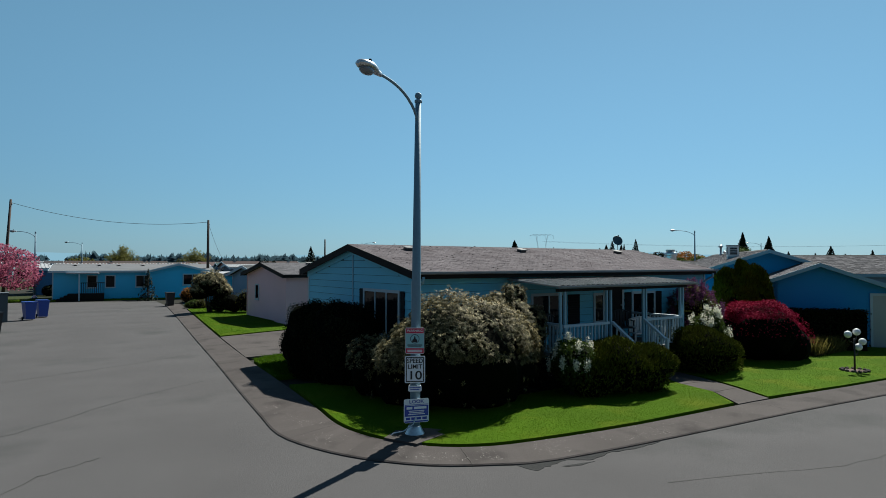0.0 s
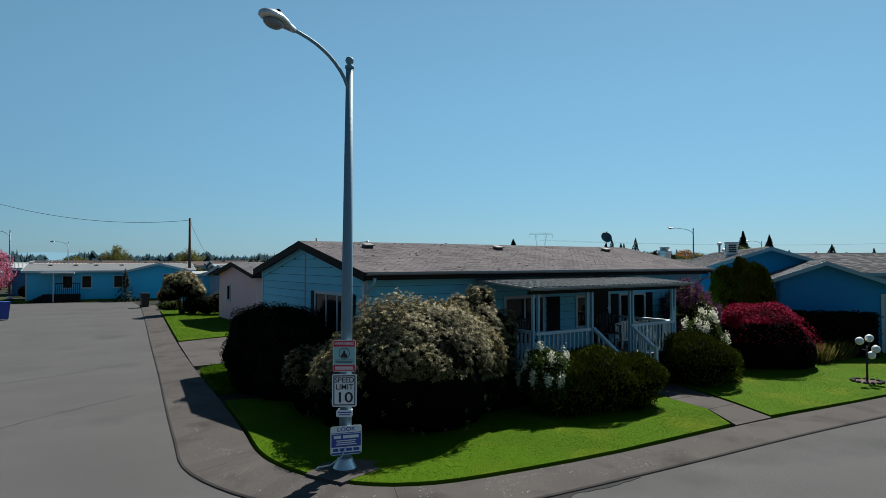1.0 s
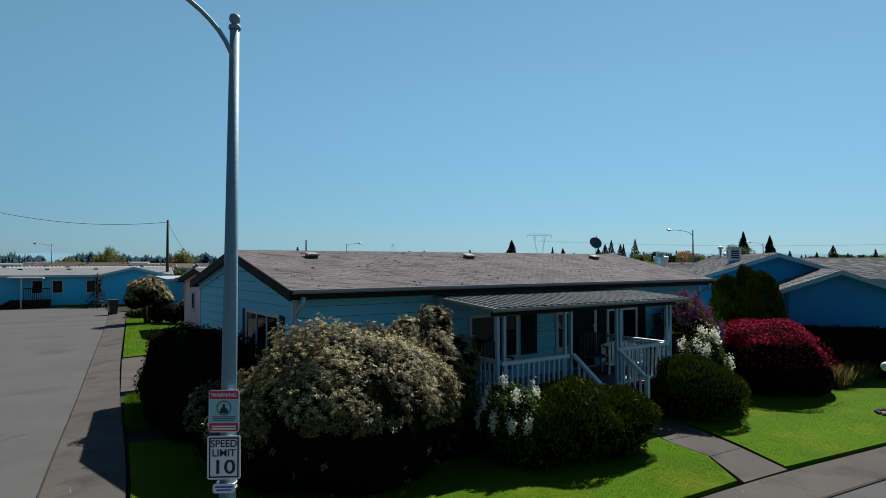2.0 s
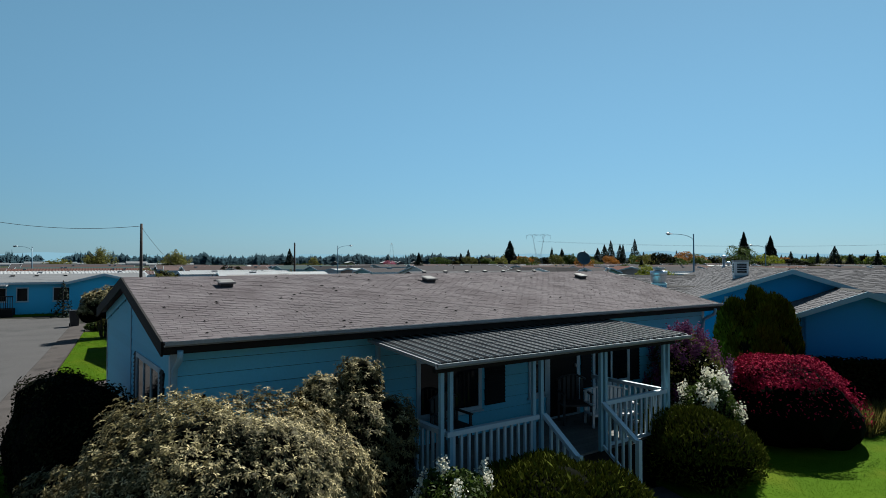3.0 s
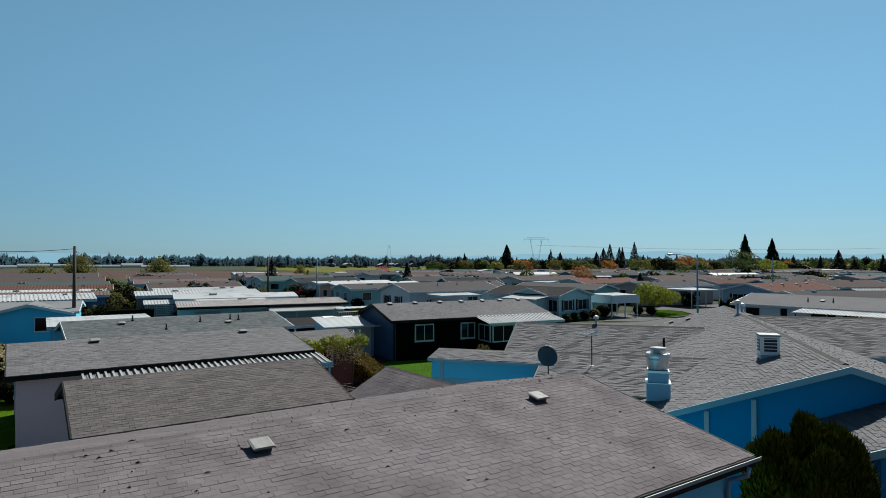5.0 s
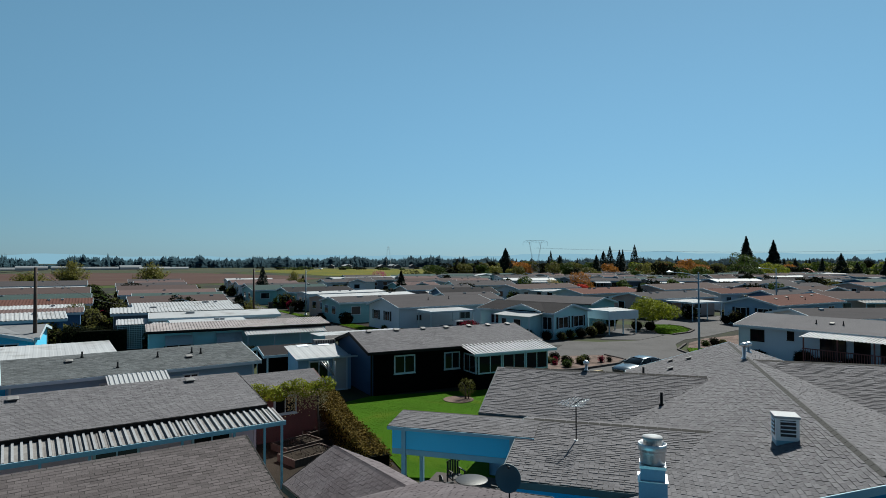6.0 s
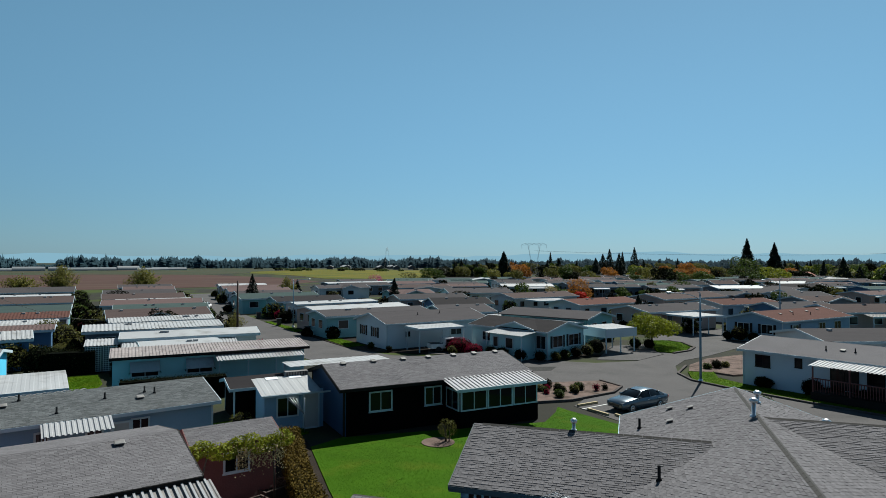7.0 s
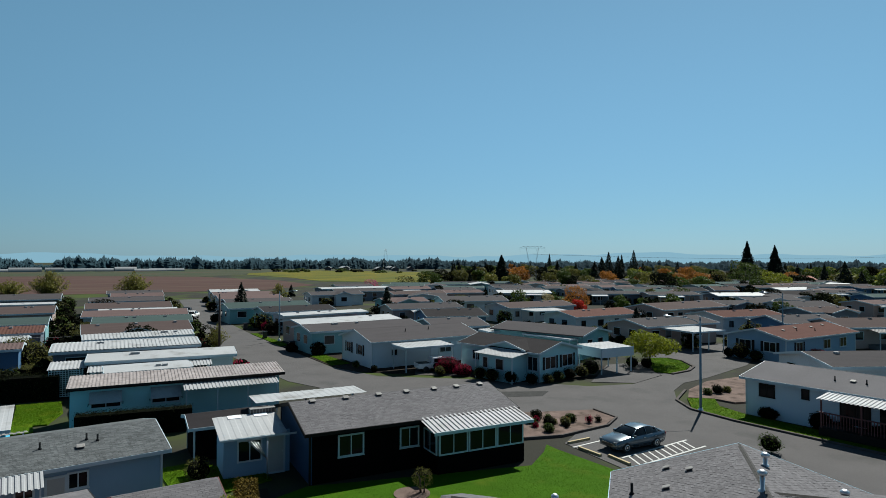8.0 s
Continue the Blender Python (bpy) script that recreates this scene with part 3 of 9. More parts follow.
back_road = [(45.5, 60), (41.3, 75), (41.3, 92), (45.3, 122), (59.5, 205), (67, 205), (59.5, 172), (54.8, 146), (51.8, 129), (50.2, 114), (48.8, 97), (47.7, 80), (49.2, 72.5), (56, 66), (62, 58), (66, 56.5), (71.5, 57.5), (78, 64.5), (90, 70),
             (100, 66), (95, 60.5), (84, 56), (74, 54.4), (70, 54.2), (66.5, 52.8), (63.2, 50.3), (61.45, 48), (60.9, 44.4), (60.75, 36), (61.4, 20), (62.1, -5), (52.5, -5), (53, 20), (53.2, 40), (47, 42.5), (47.8, 47.5), (53, 50), (49, 55)]
solid("road_2", slab(B(), back_road, -0.06, 0.0), ASPHALT, "grey asphalt lane curving between the houses", "road", "structure")


def ragged(a, b, width, seed, step=0.035):
    """A stain along the gutter from a to b: straight at the kerb, ragged towards the road, narrow at its ends."""
    d = Vector((b[0] - a[0], b[1] - a[1]))
    n = int(d.length / step)
    side = Vector((d.y, -d.x)).normalized()
    low = []
    for k in range(n + 1):
        f = k / n
        w = width * min(1.0, 6 * f, 2.2 * (1 - f)) * (0.62 + 0.5 * noise.noise(Vector((f * d.length * 2.2, seed, 0))) + 0.3 * noise.noise(Vector((f * d.length * 9, seed, 4)))) + 0.004
        low.append((a[0] + d.x * f + side.x * w, a[1] + d.y * f + side.y * w))
    return [a] + low + [b]


for a, b, w_, sd in (((8.12, 16.66), (9.0, 16.38), 0.36, 1.3), ((8.7, 16.2), (9.32, 16.06), 0.11, 4.1), ((9.0, 16.38), (10.1, 16.25), 0.2, 7.7), ((9.9, 16.26), (11.2, 16.12), 0.12, 9.2)):
    solid("road_patch", slab(B(), ragged(a, b, w_, sd), -0.05, 0.004 + 0.0003 * sd), PATCH, "dark uneven damp stain in the gutter beside the kerb", "road", "structure")
solid("road_patch", slab(B(), [(52.0, 59.5), (55.8, 57.5), (57.6, 58.6), (54.0, 60.8)], -0.05, 0.006), PATCH, "darker square repair patch in the asphalt", "road", "structure")


def crack(pts, w=0.02):
    bm = B()
    r = random.Random(len(pts) * 7 + int(pts[0][0] * 10))
    fine = []
    for (x0, y0), (x1, y1) in zip(pts, pts[1:]):
        for i in range(8):
            f = i / 8
            fine.append((x0 + (x1 - x0) * f + r.uniform(-0.05, 0.05), y0 + (y1 - y0) * f + r.uniform(-0.05, 0.05)))
    fine.append(pts[-1])
    for (x0, y0), (x1, y1) in zip(fine, fine[1:]):
        d = Vector((x1 - x0, y1 - y0)).normalized() * w * r.uniform(0.4, 1.2)
        vs = [bm.verts.new(p) for p in ((x0 - d.y, y0 + d.x, 0.003), (x0 + d.y, y0 - d.x, 0.003), (x1 + d.y, y1 - d.x, 0.003), (x1 - d.y, y1 + d.x, 0.003))]
        bm.faces.new(vs)
    return part("crack", bm, SHINGLE_UNDER, bpy.data.objects["road"])


crack([(-1.5, 22.5), (1.5, 23.6), (3.6, 25.6), (5.8, 27.0)])
crack([(-2.0, 29.0), (1.6, 30.0), (4.5, 31.2), (6.8, 32.5)], 0.025)
crack([(0.2, 18.5), (1.7, 20.5), (2.6, 21.0)])
crack([(9.5, 14.8), (12.5, 13.6), (16, 13.0), (19, 12.0)], 0.015)
crack([(-2, 41), (2, 42.5), (5, 43.5), (8.4, 45)], 0.03)

# pavement along the kerb, in cast bays with open joints
pavement = thing("pavement", "worn concrete pavement of cast bays with a low rolled kerb", "pavement", kind="structure")


def dense(line, inner, step):
    out = []
    for (a, b), (c, d) in zip(zip(line, line[1:]), zip(inner, inner[1:])):
        n = max(1, int(round(math.dist(a, b) / step)))
        for i in range(n):
            f = i / n
            out.append(((a[0] + (b[0] - a[0]) * f, a[1] + (b[1] - a[1]) * f), (c[0] + (d[0] - c[0]) * f, c[1] + (d[1] - c[1]) * f)))
    out.append((line[-1], inner[-1]))
    return out


bays = dense(KERB, INNER, 9.0)
since = 0.0
for (a, c), (b, d) in zip(bays, bays[1:]):
    since += math.dist(a, b)
    u = Vector((b[0] - a[0], b[1] - a[1])).normalized() * 0.005
    last = 1 if since > 3.6 else 0      # an open joint at the end of each bay
    since = 0.0 if last else since
    k = 0.03
    ka, kb = (a[0] + (c[0] - a[0]) * k, a[1] + (c[1] - a[1]) * k), (b[0] + (d[0] - b[0]) * k, b[1] + (d[1] - b[1]) * k)
    bm = B()
    lo = [bm.verts.new((p[0] + s * u.x, p[1] + s * u.y, z)) for p, s, z in ((kb, -last, 0.036), (ka, 0, 0.036), (d, -last, 0.085), (c, 0, 0.085), (a, 0, 0.018), (b, -last, 0.018), (c, 0, -0.05), (d, -last, -0.05), (a, 0, -0.05), (b, -last, -0.05))]
    for f in ((8, 9, 5, 4), (4, 5, 0, 1), (1, 0, 2, 3), (3, 2, 7, 6), (8, 4, 1, 3, 6), (9, 7, 2, 0, 5)):
        bm.faces.new([lo[i] for i in f])
    bmesh.ops.recalc_face_normals(bm, faces=bm.faces)
    part("slab", bm, CONCRETE, pavement)

# driveway between the two front lawns and the garden path
solid("driveway", slab(B(), [(7.925, 30.05), (8.815, 36.4), (13.0, 37.6), (13.0, 30.6), (9.6, 30.2)], -0.05, 0.088), CONCRETE, "pale concrete driveway beside the corner house", "driveway", "structure")
path_thing = thing("path", "grey concrete garden path leading to the porch steps", "path", kind="structure")
PATH_L = [(14.95, 16.7), (15.72, 17.75), (15.95, 18.8), (16.6, 20.1)]
PATH_R = [(16.12, 16.6), (16.67, 17.7), (17.08, 18.65), (17.5, 19.9)]
for i in range(3):
    part("slab", slab(B(), [PATH_L[i], PATH_R[i], (PATH_R[i + 1][0] - 0.01, PATH_R[i + 1][1] - 0.015), (PATH_L[i + 1][0] - 0.01, PATH_L[i + 1][1] - 0.015)], -0.05, 0.1), CONCRETE, path_thing)


def lawn(label, outline, z=0.12, blades=0, seed=1, size=0.06, turf=TURF, grass=GRASS):
    """A turf bed with upright blades scattered over it."""
    ob = solid("lawn", slab(B(), outline, -0.05, z), turf, label, "lawn", "structure")
    if blades:
        r = np.random.default_rng(seed)
        xs, ys = [p[0] for p in outline], [p[1] for p in outline]
        pts = r.uniform((min(xs), min(ys)), (max(xs), max(ys)), (blades * 2, 2))
        keep = np.zeros(len(pts), bool)
        k = len(outline)
        for i in range(k):
            (x0, y0), (x1, y1) = outline[i], outline[(i + 1) % k]
            cond = (y0 > pts[:, 1]) != (y1 > pts[:, 1])
            keep ^= cond & (pts[:, 0] < (x1 - x0) * (pts[:, 1] - y0) / ((y1 - y0) or 1e-9) + x0)
        pts = pts[keep][:blades]
        n = len(pts)
        a = r.uniform(0, 6.283, n)
        h = size * r.uniform(0.5, 1.2, n)
        w = (0.007 if size < 0.05 else 0.012) * r.uniform(0.7, 1.6, n)
        lean = r.normal(0, 1.5, (n, 2)) * h[:, None]
        v = np.zeros((n, 3, 3))
        v[:, 0] = np.c_[pts[:, 0] - np.cos(a) * w, pts[:, 1] - np.sin(a) * w, np.full(n, z - 0.005)]
        v[:, 1] = np.c_[pts[:, 0] + np.cos(a) * w, pts[:, 1] + np.sin(a) * w, np.full(n, z - 0.005)]
        v[:, 2] = np.c_[pts + lean, z + h]
        g = cloud("grass_blades", v.reshape(-1, 3).tolist(), [(3 * i, 3 * i + 1, 3 * i + 2) for i in range(n)], grass, ob)
        tagged(g, kind="stuff")
    return ob


def clear(line, other, d):
    """The line shifted away from the other by d: a spade-cut edge."""
    return [(p[0] + (p[0] - q[0]) / math.dist(p, q) * d, p[1] + (p[1] - q[1]) / math.dist(p, q) * d) for p, q in zip(line, other)]


EDGE = clear(INNER, KERB, 0.07)
bm = B()
for (a, c), (b, d) in zip(zip(KERB, INNER), zip(KERB[1:], INNER[1:])):
    vs = []
    for p, q, f in ((a, c, 0.008), (a, c, -0.01), (b, d, -0.01), (b, d, 0.008)):
        vs.append(bm.verts.new((p[0] + (q[0] - p[0]) * f, p[1] + (q[1] - p[1]) * f, 0.005)))
    bm.faces.new(vs)
part("gutter_joint", bm, SHINGLE_UNDER, bpy.data.objects["road"], "dark dirt-filled joint along the kerb")
lawn("bright green mown lawn round the corner house", EDGE[12:37] + [(14.88, 16.78), (15.65, 17.75), (15.88, 18.8), (16.5, 20.1), (16.5, 20.2), (9.5, 20.2), (9.5, 24.0)], 0.12, 90000, 3, 0.01)
lawn("bright green mown front lawn beside the garden path", [(16.22, 16.66), EDGE[42], EDGE[43], EDGE[44], EDGE[45], (34, 14.4), (34, 19.5), (26.5, 20.3), (21.5, 20.3), (17.6, 20.1), (17.15, 18.65), (16.74, 17.7), (16.2, 16.67)], 0.12, 90000, 4, 0.01)
lawn("small green lawn by the driveway", [(8.86, 36.5), (10.68, 48.8), (11.35, 53.6), (16, 53.9), (14.4, 44), (13.0, 41.5), (13.0, 37.7)], 0.12, 20000, 5, 0.04)
lawn("strip of green verge at the driveway", [(7.48, 26.0), (7.92, 29.2), (8.9, 29.9), (9.6, 29.0), (9.6, 26.0)], 0.12, 5000, 6, 0.08)
lawn("bright green shared back lawn", [(27.2, 37.0), (28.7, 43.0), (30.4, 48.9), (32.4, 49.5), (43.3, 45.6), (45.5, 46.9), (46.6, 47.8), (46.45, 46.8), (46.35, 42.4), (40, 36), (32, 33)], 0.06, 60000, 7, 0.03, LUSH_TURF, LUSH_BLADES)
lawn("green verge along the lane", [(61.75, 48.1), (61.2, 44.4), (61.05, 36), (61.7, 20), (63.3, 20), (62.9, 36), (63.1, 44.6), (63.9, 47.2), (65.9, 48.8), (64.4, 50.2)], 0.1, 12000, 8, 0.1)
lawn("green island lawn under the spreading tree", [(72.6, 59.1), (72.9, 57.5), (75.6, 57.7), (77.9, 58.7), (80.2, 61.4), (80.6, 63.4), (78.9, 64.6)], 0.1, 6000, 9, 0.1)
lawn("green back lawn beside the long pale house", [(20.9, 70.3), (22.8, 69.8), (23.9, 73), (24.0, 77), (21.2, 77.5)], 0.06, 5000, 12, 0.08)
solid("garden_soil", slab(B(), [(20, 81), (23.4, 81), (23.6, 103), (19, 103)], -0.05, 0.03), BARK, "brown bark-strewn yard behind the hedge", "soil", "structure")
lawn("thin grass strip beside the hedge", [(27.0, 50.6), (31.4, 51.5), (31.4, 52.4), (28.8, 56.3), (27.0, 56.3)], 0.05, 4000, 10, 0.1)
lawn("green lawn before the pale blue house", [(-4, 71.5), (16, 68.5), (22, 68), (22, 72), (-4, 74)], 0.08, 4000, 11, 0.12)
solid("garden_soil", slab(B(), [(48.95, 97), (47.9, 80), (48.6, 75.8), (51.1, 72.9), (56, 67.5), (59.5, 61.3), (65, 60.4), (71, 62), (72, 70), (60, 78), (53, 97)], -0.05, 0.015), SOIL, "dark bark and soil round the pale houses", "soil", "structure")
solid("driveway", slab(B(), [(63.5, 59.2), (66.4, 56.6), (71.6, 57.6), (72.7, 59.4), (76.5, 63.5), (72.0, 64.5), (66.5, 61.0)], -0.05, 0.02), ASPHALT, "asphalt drive under the deep-fronted carport", "driveway", "structure")
solid("driveway", slab(B(), [(52.4, 71.2), (55.9, 67.9), (59, 71.8), (55.2, 75.4)], -0.05, 0.03), CONCRETE, "concrete drive under the white carport", "driveway", "structure")
lawn("strip of green verge along the far lane", [(48.9, 97.5), (50.1, 113), (51.0, 112.6), (50.2, 98)], 0.06, 1500, 13, 0.08)
lawn("small front lawn by the far lane", [(48.1, 80.4), (48.7, 87.6), (50.4, 87.6), (50.2, 80.4)], 0.06, 2500, 14, 0.08)
solid("planting_bed", slab(B(), [(46.4, 49.6), (50.5, 54.3), (55.4, 52.0), (54.9, 49.6), (52.9, 48.7), (48.7, 48.7)], -0.05, 0.08), BARK, "bark-mulched planting bed with small shrubs", "planting bed", "structure")
solid("planting_bed", slab(B(), [(65.95, 48.8), (64.6, 50.25), (67.4, 52.0), (72.0, 53.2), (77.0, 52.6), (72.5, 46.6), (70.5, 45.6), (66, 47.2)], -0.05, 0.11), BARK, "bark-mulched planting bed at the house corner", "planting bed", "structure")
solid("garden_soil", slab(B(), [(21.4, 37.4), (27.9, 37.4), (30.8, 50.5), (27.6, 50.8), (21.4, 41.8)], -0.05, 0.02), SOIL, "bare dark garden soil between the houses", "soil", "structure")

solid("pavement_pad", slab(B(), [(6.92, 18.9), (7.2, 18.24), (7.95, 18.45), (7.9, 18.98), (7.35, 19.2)], -0.05, 0.126), CONCRETE, "small concrete pad round the lamp's foot", "pavement", "structure")

# ---- the corner house ----
AX, AY, AL, AW, AG = 9.7, 22.27, 12.95, 6.64, 0.18
# near-black walls: seen between the siding boards they paint the shadow lines
home = gable_house("pale blue corner bungalow with a brown shingled gable roof", pose(AX, AY, 0), AL, AW, 3.145, 0.705, SHINGLE_UNDER, SHINGLE, 0.35, AG,
                   windows=[("left", AW - 2.58, 1.35, 1.9, 1.17, TRIM, 3, 0.2), ("front", 4.1, 1.4, 1.35, 0.95, TRIM, 2, 0.0), ("front", 6.8, 1.45, 0.4, 0.85, TRIM, 1, 0.0), ("front", 8.7, 1.45, 1.15, 0.85, TRIM, 2, 0.33)],
                   fascia=DARK_TRIM, gutter=True, skirt=True, back_shingle=False)
part("shutter", shutter_mesh(5.6, 1.4, 0.5, 0.95), SHUTTER, home)
door(home, I4, 7.3, 0.9, 0.85, 2.0, DARK_TRIM)
part("battens", box(B(), -0.035, AW * 0.5 - 0.03, 0.45, -0.004, AW * 0.5 + 0.02, 3.55), TRIM_BLUE, home)
for bx in (0.02,):
    bm = B()
    tube(bm, [(bx, -0.42, 2.95), (bx, -0.40, 2.82), (bx, -0.10, 2.66), (bx, -0.07, 2.5), (bx, -0.07, 0.2)], 0.04, 8)
    part("downpipe", bm, TRIM_BLUE, home)
for bx in (AL - 0.1,):
    bm = B()
    tube(bm, [(bx, -0.42, 2.95), (bx, -0.40, 2.82), (bx, -0.10, 2.66), (bx, -0.07, 2.5), (bx, -0.07, 0.2)], 0.04, 8)
    part("downpipe", bm, TRIM_BLUE, home)
for vx in (1.45, 6.05, 11.15):
    vent_box(home, vx, 2.57, 3.145 + 0.705 * 2.57 / 3.32, 12, 0.27)
for k in range(2):
    part("number_bar", box(B(), 0.3 + 0.09 * k, -0.045, 2.15, 0.355 + 0.09 * k, -0.03, 2.25), DARK_TRIM, home)

for ya, za, yb, zb in ((-0.02, 3.0, AW / 2, 3.72), (AW + 0.02, 3.0, AW / 2, 3.72)):
    for x0 in (-0.05, AL + 0.03):
        part("frieze_board", roof_slab(B(), x0, x0 + 0.02, ya, za, yb, zb, 0.17), SIDING, home)

# porch: deck, posts, rails, steps and a ribbed metal roof
porch = thing("porch", "white-railed wooden porch under a ribbed metal roof on the corner house", "porch", pose(9.85, AY, 0))
PX0, PX1, PY = 2.95, 8.45, -2.0
for i in range(15):
    y = PY + i * 0.133
    part("deck_board", box(B(), PX0, y, 0.84, PX1, y + 0.125, 0.88), DECK, porch)
part("deck_skirt", box(B(), PX0, PY - 0.03, 0.02, PX1, PY - 0.005, 0.83), DARK_TRIM, porch)
part("deck_skirt", box(B(), PX0 - 0.03, PY, 0.02, PX0 - 0.005, 0, 0.83), DARK_TRIM, porch)
bm = B()
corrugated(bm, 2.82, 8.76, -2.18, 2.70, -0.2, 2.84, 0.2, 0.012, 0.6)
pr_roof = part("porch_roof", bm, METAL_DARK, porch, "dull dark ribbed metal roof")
for i in range(31):
    rx = 2.82 + (i + 0.75) * 5.92 / 31
    part("rib", roof_slab(B(), rx + 0.058, rx + 0.07, -2.18, 2.748, -0.2, 2.888, 0.03), RIB_METAL, pr_roof)
    part("pan", roof_slab(B(), rx - 0.055, rx + 0.055, -2.18, 2.738, -0.2, 2.878, 0.02), PAN, pr_roof)
    part("rib", roof_slab(B(), rx - 0.066, rx - 0.058, -2.18, 2.745, -0.2, 2.885, 0.03), RIB_METAL, pr_roof)
part("gutter", prism(B(), [(-2.27, 2.73), (-2.27, 2.69), (-2.24, 2.66), (-2.19, 2.66), (-2.19, 2.72), (-2.2, 2.72), (-2.2, 2.675), (-2.235, 2.675), (-2.255, 2.70), (-2.255, 2.73)], 2.8, 8.78, Matrix(((0, 1, 0, 0), (1, 0, 0, 0), (0, 0, 1, 0), (0, 0, 0, 1)))), RIB_METAL, porch)
part("beam", box(B(), 2.9, -2.08, 2.57, 8.5, -1.98, 2.64), DARK_TRIM, porch)
for x0 in (2.82, 8.73):
    part("edge_trim", roof_slab(B(), x0, x0 + 0.03, -2.2, 2.73, -0.2, 2.87, 0.05), RIB_METAL, porch)
for px in (3.02, 3.18, 4.81, 4.98, 6.41, 6.53, 8.2, 8.34):
    part("post", box(B(), px - 0.03, -2.06, 0.86, px + 0.03, -2.0, 2.57), TRIM_BLUE, porch)
part("wall_post", box(B(), 3.05, -0.12, 0.86, 3.11, -0.04, 2.85), TRIM_BLUE, porch)


def railing(x0, y0, z0, x1, y1, z1, h=0.84, low=0.1):
    n = max(2, int(math.dist((x0, y0), (x1, y1)) / 0.135))
    for zz, t in ((h, 0.05), (low, 0.035)):
        bm = B()
        d = Vector((x1 - x0, y1 - y0, z1 - z0))
        side = Vector((-d.y, d.x, 0)).normalized() * (0.045 if zz == h else 0.02)
        vs = []
        for p in (Vector((x0, y0, z0 + zz)), Vector((x1, y1, z1 + zz))):
            vs += [bm.verts.new(p + side - Vector((0, 0, t))), bm.verts.new(p - side - Vector((0, 0, t))), bm.verts.new(p - side + Vector((0, 0, 0.02))), bm.verts.new(p + side + Vector((0, 0, 0.02)))]
        for f in ((0, 1, 2, 3), (7, 6, 5, 4), (0, 4, 5, 1), (1, 5, 6, 2), (2, 6, 7, 3), (3, 7, 4, 0)):
            bm.faces.new([vs[i] for i in f])
        part("rail", bm, TRIM, porch)
    for i in range(1, n):
        f = i / n
        x, y, z = x0 + (x1 - x0) * f, y0 + (y1 - y0) * f, z0 + (z1 - z0) * f
        part("baluster", box(B(), x - 0.02, y - 0.018, z + low, x + 0.02, y + 0.018, z + h - 0.05), TRIM, porch)


railing(3.1, -2.03, 0.85, 4.9, -2.03, 0.85)
railing(3.08, -2.0, 0.88, 3.08, -0.2, 0.88)
railing(6.5, -2.03, 0.85, 8.25, -2.03, 0.85)
railing(8.3, -2.0, 0.85, 8.3, -0.2, 0.85)
for rx in (5.03, 6.44):
    railing(rx, -2.06, 0.85, rx, -2.76, 0.36, 0.84)
    part("newel", box(B(), rx - 0.04, -2.83, 0.1, rx + 0.04, -2.75, 1.22), TRIM, porch)
for i in range(4):
    part("step", box(B(), 5.09, -2.06 - 0.22 * (i + 1), 0.02, 6.38, -2.04 - 0.22 * i, 0.70 - 0.18 * i), DECK, porch)

# ---- the neighbouring house, turned on its plot ----
BU = math.degrees(math.atan2(0.609, 0.793))
NB = pose(28.06, 22.54, 0, 0, 0, BU)        # local x: along its ridge, local y: to the left of it
nb = thing("house", "blue bungalow with intersecting grey shingled gable roofs", "house", NB)


